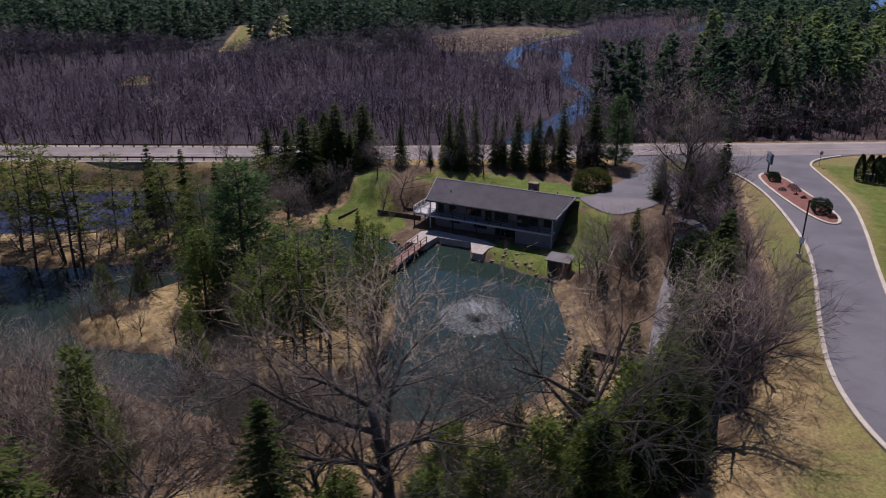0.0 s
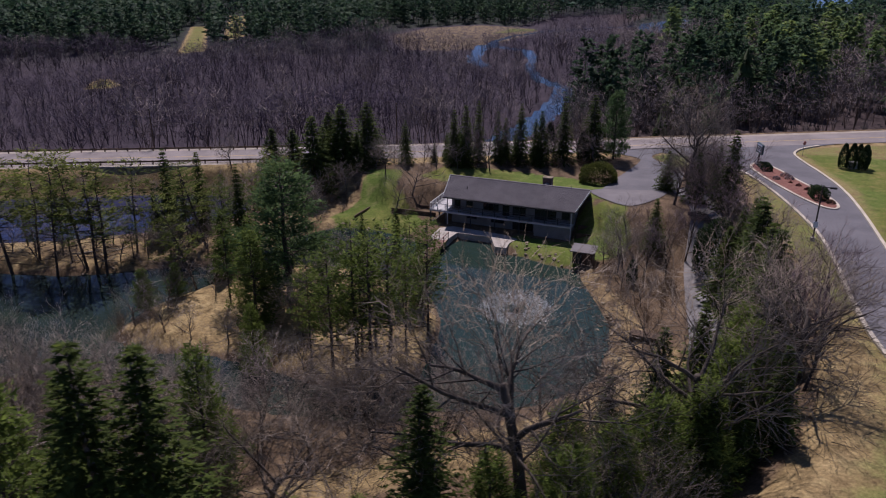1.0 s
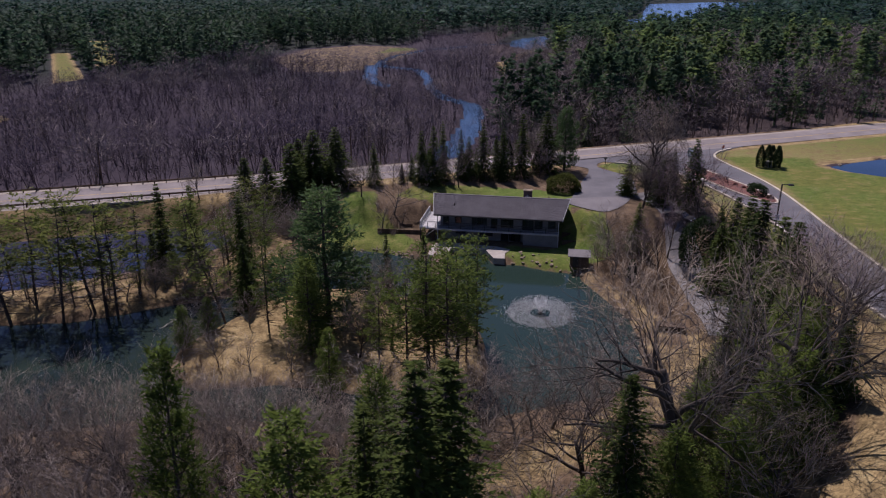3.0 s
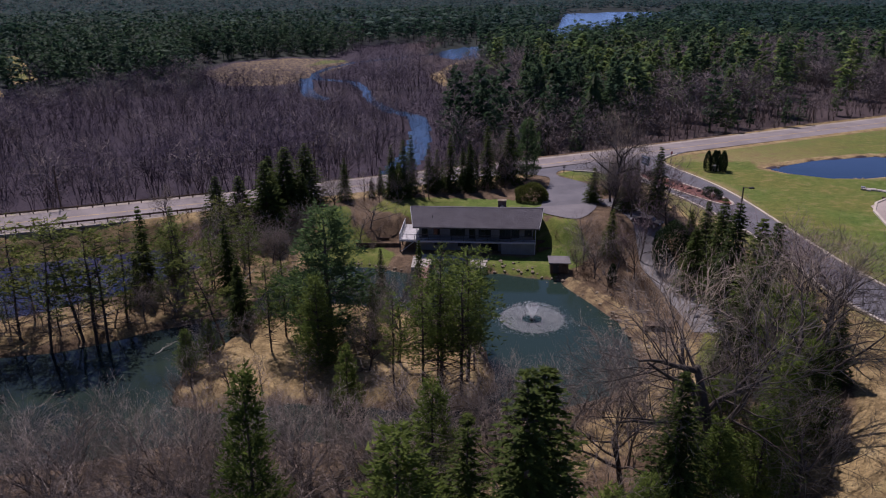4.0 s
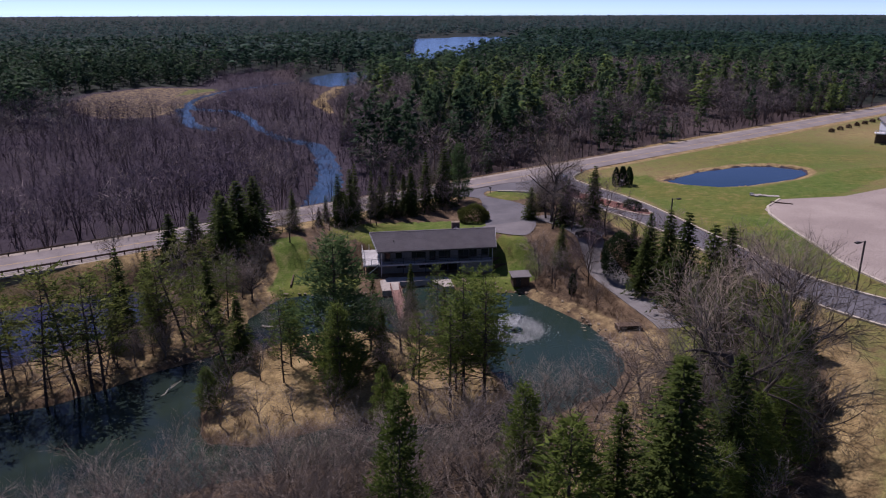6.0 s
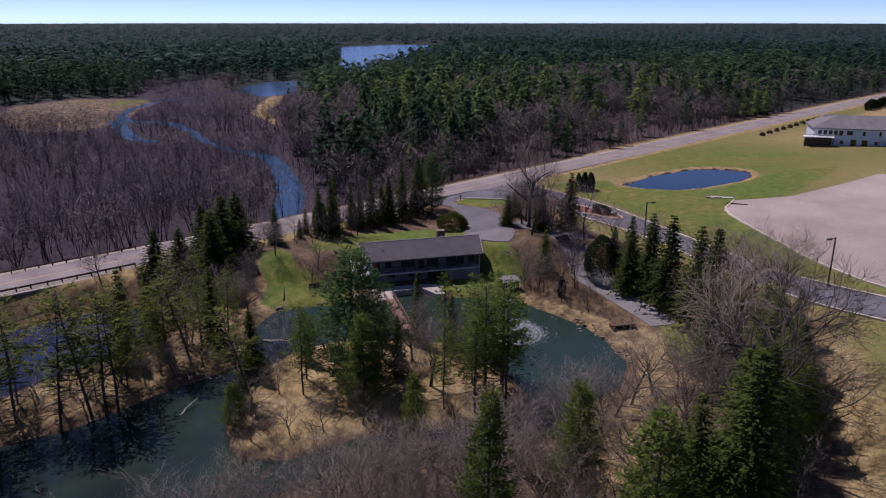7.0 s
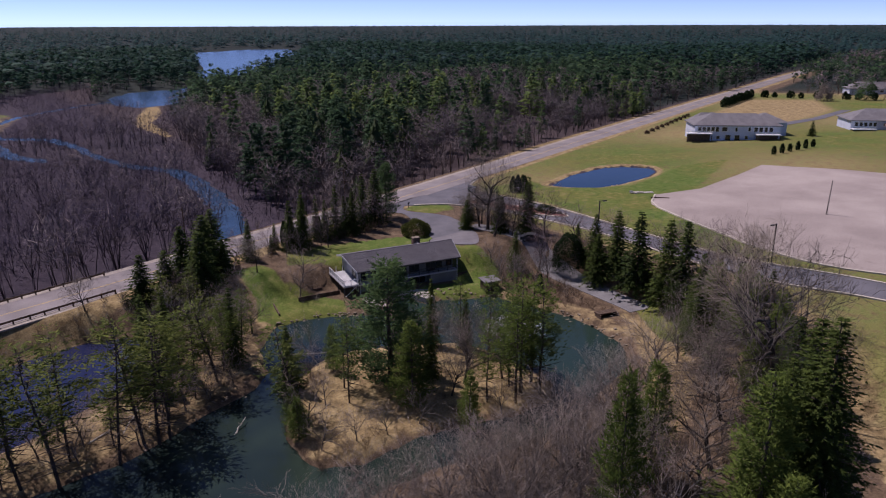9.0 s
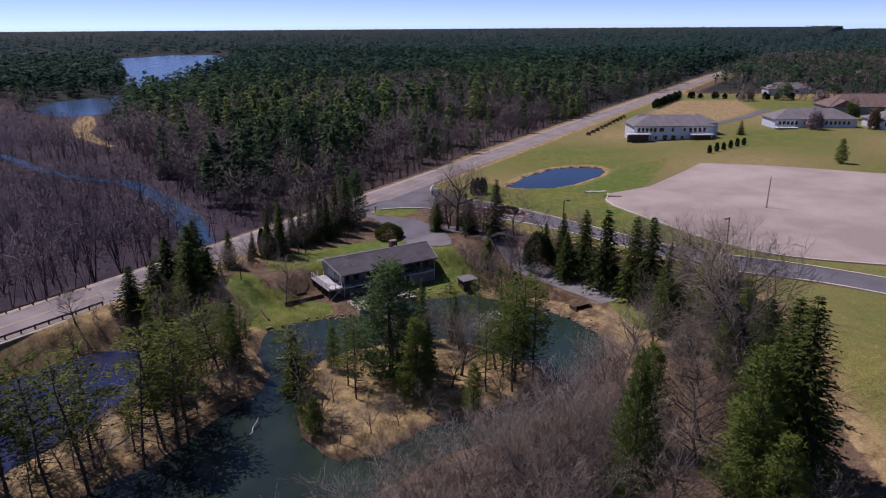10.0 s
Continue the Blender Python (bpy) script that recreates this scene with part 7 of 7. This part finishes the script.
def guardrail(name, offset, x0, x1):
    """A wood-posted steel guard rail along the road."""
    g = thing(name, pose(0, 0, 0), "rusty steel guard rail on wooden posts along the road", "guard rail")
    pts = [Vector((x, y, 0)) for x, y in ROAD if x0 - 12 < x < x1 + 12]
    dist, out = 0.0, []
    prev = None
    fine = []
    for a, b in zip(pts, pts[1:]):
        n = max(1, int((b - a).length / 0.5))
        fine += [a.lerp(b, i / n) for i in range(n)]
    last = None
    post = Shape().box((0, 0, 0.1), (0.18, 0.2, 1.35)).mesh("post", M_TIMBER)
    line = []
    for a, b in zip(fine, fine[1:]):
        d = (b - a).normalized()
        q = a + Vector((-d.y, d.x, 0)) * offset
        if not (x0 < q.x < x1):
            continue
        if last is None or (q - last).length >= 1.9:
            last = q
            line.append((q, d))
            o = part("post", post, M_TIMBER, g)
            o.matrix_basis = pose(q.x, q.y, 4.2, 0, 0, math.degrees(math.atan2(d.y, d.x)))
    prof = [(0.0, 0.40), (0.07, 0.46), (0.0, 0.54), (0.0, 0.58), (0.07, 0.66), (0.0, 0.72)]
    s = Shape()
    sg = -1 if offset > 0 else 1
    v = []
    for q, d in line:
        nn = Vector((-d.y, d.x, 0)) * sg
        v += [(q.x + nn.x * (0.12 + o), q.y + nn.y * (0.12 + o), 4.2 + h) for o, h in prof]
    w = len(prof)
    s.add(v, [(i * w + k, (i + 1) * w + k, (i + 1) * w + k + 1, i * w + k + 1) for i in range(len(line) - 1) for k in range(w - 1)])
    s.add([(x, y, z) for x, y, z in v], [(i * w + k + 1, (i + 1) * w + k + 1, (i + 1) * w + k, i * w + k) for i in range(len(line) - 1) for k in range(w - 1)])
    part("rail", s, M_RUST, g)


guardrail("guard_rail", -4.9, -150, -21)
guardrail("guard_rail", 4.9, -150, -19)


def power_line():
    spots = [(-92 + 46.2 * i, 141.2 + (3 if i == 0 else 0)) for i in range(11)]
    for x, y in spots:
        z = gz(x, y)
        p = thing("utility_pole", pose(x, y, z), "weathered wooden utility pole beside the road", "utility pole", "power line")
        h = 11.6 - z
        part("pole", Shape().tube((0, 0, -0.4), (0, 0, h), 0.16, 0.11, 8), M_TIMBER, p)
        part("crossarm", Shape().box((0, 0, h - 0.5), (0.1, 1.9, 0.12)), M_TIMBER, p)
        for o in (-0.85, 0, 0.85):
            part("insulator", Shape().tube((0, o, h - 0.44), (0, o, h - 0.22), 0.05, 0.04, 6), M_METAL, p)
    for o, drop in ((-0.85, 0.3), (0.85, 0.3), (0.0, 2.6)):
        s = Shape()
        for (ax, ay), (bx, by) in zip(spots, spots[1:]):
            pr = None
            for k in range(9):
                f = k / 8
                q = (ax + (bx - ax) * f, ay + (by - ay) * f + o, 11.6 - drop - 0.7 * 4 * f * (1 - f))
                if pr:
                    s.tube(pr, q, 0.012, 0.012, 3, False)
                pr = q
        solid("power_cable", s, M_POLE, "thin overhead power cable strung along the road", "cable", "", "power line")


power_line()


# ---- by the pond ----
def shed():
    x, y = 20.3, 84.0
    s = thing("shed", pose(x, y, gz(x, y), 0, 0, HOUSE_TURN), "small dark shed with a flat grey roof by the pond", "shed")
    part("wall", Shape().box((0, 0, 0.65), (2.6, 2.0, 1.7)), M_TIMBER, s)
    part("roof", Shape().add([(-1.6, -1.3, 1.55), (1.6, -1.3, 1.55), (1.6, 1.3, 1.75), (-1.6, 1.3, 1.75), (-1.6, -1.3, 1.43), (1.6, -1.3, 1.43), (1.6, 1.3, 1.63), (-1.6, 1.3, 1.63)],
                             [(0, 1, 2, 3), (7, 6, 5, 4), (0, 4, 5, 1), (1, 5, 6, 2), (2, 6, 7, 3), (3, 7, 4, 0)]), M_FARROOF, s)
    d = part("door", Shape().box((-0.5, -1.02, 0.62), (0.8, 0.05, 1.45)), M_DARKTRIM, s)
    part("latch", Shape().box((-0.2, -1.06, 0.9), (0.06, 0.04, 0.12)), M_METAL, d)
    for k in range(6):
        part("board", Shape().box((-1.1 + 0.44 * k, -1.012, 0.65), (0.04, 0.025, 1.6)), M_TIMBER, s)


shed()


def culvert():
    x, y = 19.9, 62.0
    c = thing("culvert_box", pose(x, y, gz(x, y) - 0.65, 0, 0, -32), "open timber culvert box set into the bank", "culvert")
    for w, h, q in (((3.4, 0.22, 1.7), 0.4, (0, 0.8)), ((0.22, 1.5, 1.6), 0.4, (-1.6, 0)), ((0.22, 1.5, 1.6), 0.4, (1.6, 0)), ((3.0, 0.2, 0.5), -0.1, (0, -0.75))):
        part("wall", Shape().box((q[0], q[1], h), w), M_TIMBER, c)
    part("lid", Shape().box((0, 0.35, 1.2), (3.5, 1.3, 0.14)), M_TIMBER, c)
    # near-black panel stands in for the shade inside the open box
    part("back", Shape().box((0, 0.64, 0.4), (3.0, 0.06, 1.4)), M_POLE, c)
    for k in range(7):
        part("plank", Shape().box((-1.5 + 0.5 * k, 0.35, 1.29), (0.46, 1.32, 0.05)), M_TIMBER, c)


culvert()


def timber_wall(name, a, b, h, label, steps=3):
    a, b = Vector((*a, 0)), Vector((*b, 0))
    ln = (b - a).length
    m = (a + b) / 2
    z = min(gz(a.x, a.y), gz(b.x, b.y), gz(m.x, m.y))
    w = thing(name, pose(a.x, a.y, z - 0.2, 0, 0, math.degrees(math.atan2(b.y - a.y, b.x - a.x))), label, "retaining wall")
    n = max(2, int((h + 0.2) / 0.2))
    for k in range(n):
        part("timber", Shape().box((ln / 2 + 0.05 * (k % 2), 0.02 * k, 0.1 + 0.2 * k), (ln, 0.2, 0.19)), M_TIMBER, w)
    return w


timber_wall("retaining_wall", (-3.3, 107.0), (3.2, 103.7), 0.9, "low brown timber retaining wall under a garden bed")
timber_wall("retaining_wall", (-2.2, 109.6), (2.6, 107.2), 0.7, "low brown timber retaining wall under a garden bed")
timber_wall("retaining_wall", (22.4, 93.2), (28.7, 89.8), 0.9, "brown timber retaining wall beside the house lawn")
timber_wall("retaining_wall", (21.6, 91.6), (28.0, 88.0), 0.8, "brown timber retaining wall beside the house lawn")


timber_wall("retaining_wall", (-2.2, 116.6), (-9.2, 105.4), 0.4, "low weathered timber edging along the garden ditch")
plant("oak", -29.6, 125.4, 7.0, 0.6)
timber_wall("retaining_wall", (82.3, 77.2), (83.9, 73.4), 0.5, "low dark timber wall at the corner of the parking lot")


def outlet_slab():
    x, y = 87.6, 81.4
    o = thing("outlet_slab", pose(x, y, gz(x, y), 0, 0, -55), "pale broken concrete slabs of a drain outlet in the lawn", "drain outlet")
    rr = random.Random(8)
    for k in range(7):
        part("slab", Shape().box((-2.4 + 0.8 * k, rr.uniform(-0.3, 0.3), 0.12 + rr.uniform(-0.04, 0.05)), (0.76, rr.uniform(1.0, 1.7), 0.24), rr.uniform(-6, 6), 0.04), M_CONC, o)
    part("pipe", Shape().tube((-2.9, 0, 0.25), (-2.2, 0, 0.25), 0.3, 0.3, 14), M_METAL, o, "corrugated metal pipe end")


outlet_slab()


def log(a, b, r, label="bleached fallen log on the bank"):
    rr = random.Random(int(a[0] * 10))
    s = Shape()
    p0, p1 = Vector(a), Vector(b)
    pr, n = p0, 5
    for i in range(1, n + 1):
        q = p0.lerp(p1, i / n) + Vector((rr.gauss(0, 0.1), rr.gauss(0, 0.1), rr.gauss(0, 0.05)))
        s.tube(pr, q, r * (1 - 0.6 * (i - 1) / n), r * (1 - 0.6 * i / n), 7)
        if i in (2, 3, 4):
            s.tube(q, q + Vector((rr.uniform(-1, 1), rr.uniform(-1, 1), rr.uniform(0.1, 0.8))), r * 0.35, 0.02, 5)
        pr = q
    return solid("fallen_log", s, M_PALEWOOD, label, "log", "", "fallen logs")


for a, b, r in (((-46.4, 92.1, 0.5), (-39.6, 97.4, 0.9), 0.16), ((-47.5, 95.2, 0.8), (-41.2, 96.6, 1.0), 0.13), ((-44, 91.2, 0.5), (-40.6, 93.5, 0.8), 0.1), ((-24.4, 97.0, 0.9), (-20.5, 102.5, 1.6), 0.12),
                ((-14.6, 56.6, 0.4), (-9.4, 54.9, 0.9), 0.12), ((-36.2, 84.4, -0.1), (-33.4, 85.6, 0.6), 0.11), ((-18.6, 95.5, 0.1), (-16.0, 89.2, 1.2), 0.13)):
    log(a, b, r)


def stones(path_pts, count, seed, spread, smin, smax):
    rr = random.Random(seed)
    pts = smooth_line(path_pts, 2)
    forms = []
    for k in range(4):
        bm = bmesh.new()
        bmesh.ops.create_icosphere(bm, subdivisions=1, radius=0.5)
        for v in bm.verts:
            v.co *= rr.uniform(0.72, 1.2)
            v.co.z *= 0.45
        me = bpy.data.meshes.new("stone")
        bm.to_mesh(me)
        bm.free()
        me.materials.append(M_STONE)
        forms.append(me)
    for i in range(count):
        a = rr.randrange(len(pts) - 1)
        f = rr.random()
        x = pts[a][0] + (pts[a + 1][0] - pts[a][0]) * f + rr.gauss(0, spread)
        y = pts[a][1] + (pts[a + 1][1] - pts[a][1]) * f + rr.gauss(0, spread)
        s = rr.uniform(smin, smax)
        ob = new("shore_stone", forms[i % 4])
        ob.matrix_basis = Matrix.Translation((x, y, max(gz(x, y), -0.05) + 0.02 * s)) @ Euler((rr.uniform(-.3, .3), rr.uniform(-.3, .3), rr.uniform(0, 6))).to_matrix().to_4x4() @ Matrix.Diagonal((s, s * rr.uniform(0.6, 1.0), s, 1))
        tagged(ob, "tan field stone on the pond's shore", "stone", "shore stones")


stones([(12.8, 90.6), (16.6, 87.0), (19.2, 83.4), (18.9, 78), (18.6, 72), (17.8, 66), (15.6, 61.4), (13, 56.8)], 84, 4, 0.8, 0.2, 0.75)
stones([(-11.5, 104.2), (-7, 102.4), (-2, 98.8), (0, 95.6)], 46, 5, 0.35, 0.25, 0.7)
stones([(-44, 90.2), (-36, 91.2), (-29, 91.0), (-24, 94)], 40, 6, 0.6, 0.2, 0.6)
stones([(98, 92.4), (92, 101), (90, 104.5), (96, 105.5)], 40, 7, 0.9, 0.4, 1.1)


def car():
    x, y = 37.0, 84.6
    c = thing("car", pose(x, y, gz(x, y) + 0.09, 0, 0, 118), "dark parked car half hidden by branches on the lane", "car")
    s = Shape()
    prof = [(-2.2, 0.45), (-2.25, 0.75), (-1.95, 0.92), (-1.3, 0.98), (-0.6, 1.42), (0.9, 1.45), (1.75, 1.02), (2.2, 0.95), (2.3, 0.6), (2.25, 0.4)]
    v = [(a, -0.88, b) for a, b in prof] + [(a, 0.88, b) for a, b in prof]
    n = len(prof)
    s.add(v, [tuple(range(n)), tuple(range(2 * n - 1, n - 1, -1))] + [(i, n + i, n + (i + 1) % n, (i + 1) % n) for i in range(n)])
    body = part("body", s, M_DARKTRIM, c)
    part("windscreen", Shape().add([(-1.22, -0.74, 1.04), (-1.22, 0.74, 1.04), (-0.64, 0.7, 1.41), (-0.64, -0.7, 1.41)], [(0, 1, 2, 3)]), M_GLASS, c)
    for sy in (-1, 1):
        part("side_window", Shape().box((0.15, sy * 0.885, 1.2), (1.7, 0.02, 0.3)), M_GLASS, c)
        part("headlight", Shape().box((-2.22, sy * 0.62, 0.72), (0.1, 0.34, 0.15)), M_BLUED_WHITE, c)
        for a in (-1.4, 1.4):
            w = part("wheel", Shape().tube((a, sy * 0.7, 0.33), (a, sy * 0.92, 0.33), 0.33, 0.33, 16), M_DARKTRIM, c)
            part("rim", Shape().tube((a, sy * 0.9, 0.33), (a, sy * 0.935, 0.33), 0.2, 0.2, 12), M_METAL, w)


car()


# ---- houses beyond the parking lot ----
def far_house(x, y, z, turn, lx, ly, eave, rise, roof_mat, wall_mat, label, windows, decks=(), gables=(), wings=()):
    """A long hipped house. Its front looks along local -y."""
    h = thing("far_house", pose(x, y, z, 0, 0, turn), label, "house")
    part("wall", Shape().box((0, 0, eave / 2 - 0.5), (lx - 1.2, ly - 1.2, eave + 1.0)), wall_mat, h)
    s = Shape()
    t = 0.25
    a, b, q = lx / 2, ly / 2, min(ly / 2, lx / 2 - 1)
    s.add([(-a, -b, eave), (a, -b, eave), (a, b, eave), (-a, b, eave), (-a + q, 0, eave + rise), (a - q, 0, eave + rise)], [(0, 1, 5, 4), (1, 2, 5), (2, 3, 4, 5), (3, 0, 4), (3, 2, 1, 0)])
    s.box((0, 0, eave - t / 2), (2 * a, 2 * b, t))
    roof = part("roof", s, roof_mat, h)
    for cx, cy, wx, wy in wings:
        part("wing_wall", Shape().box((cx, cy, eave / 2 - 0.5), (wx - 1.0, wy - 1.0, eave + 0.9)), wall_mat, h)
        p, q, e = wx / 2, wy / 2, min(wx, wy) / 2 - 0.4
        g = Shape().add([(cx - p, cy - q, eave + 0.02), (cx + p, cy - q, eave + 0.02), (cx + p, cy + q, eave + 0.02), (cx - p, cy + q, eave + 0.02), (cx - p + e, cy, eave + rise * 0.8), (cx + p - e, cy, eave + rise * 0.8)],
                        [(0, 1, 5, 4), (1, 2, 5), (2, 3, 4, 5), (3, 0, 4), (3, 2, 1, 0)])
        part("wing_roof", g, roof_mat, roof)
    for gx, gw in gables:
        g = Shape()
        g.add([(gx - gw, -b - 1.2, eave), (gx + gw, -b - 1.2, eave), (gx, -b - 1.2, eave + gw * 0.5), (gx - gw, 0, eave), (gx + gw, 0, eave), (gx, b * 0.2, eave + gw * 0.5)], [(0, 1, 2), (0, 2, 5, 3), (1, 4, 5, 2)])
        part("gable", g, roof_mat, roof)
        part("gable_wall", Shape().box((gx, -b - 0.3, eave / 2 - 0.4), (2 * gw - 0.8, 1.2, eave + 0.4)), wall_mat, h)
    for wx, wz, ww, wh in windows:
        w = part("window", Shape().box((wx, -ly / 2 + 0.57, wz), (ww, 0.1, wh)), M_GLASS, h)
        for e in (-1, 1):
            part("frame", Shape().box((wx + e * ww / 2, -ly / 2 + 0.54, wz), (0.12, 0.12, wh + 0.12)), M_WHITE, w)
            part("frame", Shape().box((wx, -ly / 2 + 0.54, wz + e * wh / 2), (ww, 0.12, 0.12)), M_WHITE, w)
    for dx, dw, dz in decks:
        d = part("deck", Shape().box((dx, -ly / 2 - 1.3, dz), (dw, 3.4, 0.25)), M_WHITE, h, "white raised deck")
        part("rail", Shape().box((dx, -ly / 2 - 2.95, dz + 1.0), (dw, 0.08, 0.1)), M_WHITE, d)
        for k in range(int(dw / 1.2) + 1):
            part("rail_post", Shape().box((dx - dw / 2 + 0.05 + k * 1.2, -ly / 2 - 2.95, dz + 0.5), (0.1, 0.1, 1.0)), M_WHITE, d)
        for k in range(int(dw / 0.3)):
            part("baluster", Shape().box((dx - dw / 2 + 0.15 + k * 0.3, -ly / 2 - 2.95, dz + 0.55), (0.05, 0.05, 0.85)), M_WHITE, d)
        # added dark board in place of the shade below the deck
        part("skirt", Shape().box((dx, -ly / 2 - 0.6, dz / 2 - 0.35), (dw - 0.6, 0.1, dz + 0.4)), M_TIMBER, d, "dark board standing in for the shade under the deck")
        for e in (-1, 1):
            part("support", Shape().box((dx + e * (dw / 2 - 0.3), -ly / 2 - 2.7, dz / 2 - 0.6), (0.2, 0.2, dz + 1.0)), M_TIMBER, d)
    return h


gw = gz(190, 84)
far_house(192.6, 86.4, gw, -60.5, 30.5, 15, 5.2, 3.4, M_FARROOF, M_BLUED_WHITE, "wide white two-storey house with a grey hip roof and raised decks",
          [(-13 + 1.5 * k, 3.7, 1.2, 1.7) for k in range(5)] + [(-4.5, 3.8, 1.9, 1.5), (-0.5, 3.7, 0.9, 1.5), (4, 3.8, 0.9, 1.5)] + [(6.2 + 1.7 * k, 3.7, 1.3, 1.7) for k in range(4)] + [(-6.5, 0.9, 1.2, 1.2), (-3.2, 0.9, 1.8, 2.0), (0, 0.7, 1.8, 2.2), (3.2, 0.9, 1.2, 1.2)],
          [(-13.5, 8.5, 2.6), (9.8, 8, 2.3)], (), [(13.5, 8.0, 13, 14), (-7, 7.5, 12, 8)])
far_house(239, 41, gz(239, 41), -64, 33, 15, 3.4, 3.6, M_FARROOF, M_BLUED_WHITE, "long pale single-storey house with a grey hip roof",
          [(-14 + 1.6 * k, 1.9, 1.2, 1.5) for k in range(5)] + [(-4, 1.9, 1.5, 1.3)] + [(4 + 1.7 * k, 1.9, 1.2, 1.5) for k in range(6)], [(-12, 8, 0.4)])
far_house(249, 8, gz(249, 8), -64, 26, 15, 3.4, 3.6, M_FARROOF, M_BLUED_WHITE, "pale single-storey house with a grey hip roof", [(-10 + 1.7 * k, 1.9, 1.2, 1.5) for k in range(10)])
far_house(300, 22, gz(300, 22), -66, 38, 18, 3.4, 5.0, M_BROWNROOF, M_SIDING, "large house with a brown shingle roof and front gables", [(-12, 1.9, 2, 1.4), (0, 1.9, 2, 1.4), (12, 1.9, 2, 1.4)], (), [(-12, 6), (11, 6)])
far_house(395, 62, gz(395, 62), -66, 26, 13, 3.2, 3.4, M_FARROOF, M_BLUED_WHITE, "far pale house among trees", [(-6, 1.8, 2, 1.4), (4, 1.8, 2, 1.4)])
paved("far_drive", [(212, 88), (228, 78), (262, 66), (300, 60), (300, 64), (262, 71), (230, 84), (216, 94)], 0.08, M_ASPH, "grey asphalt drive behind the far houses", "driveway", 4.0)
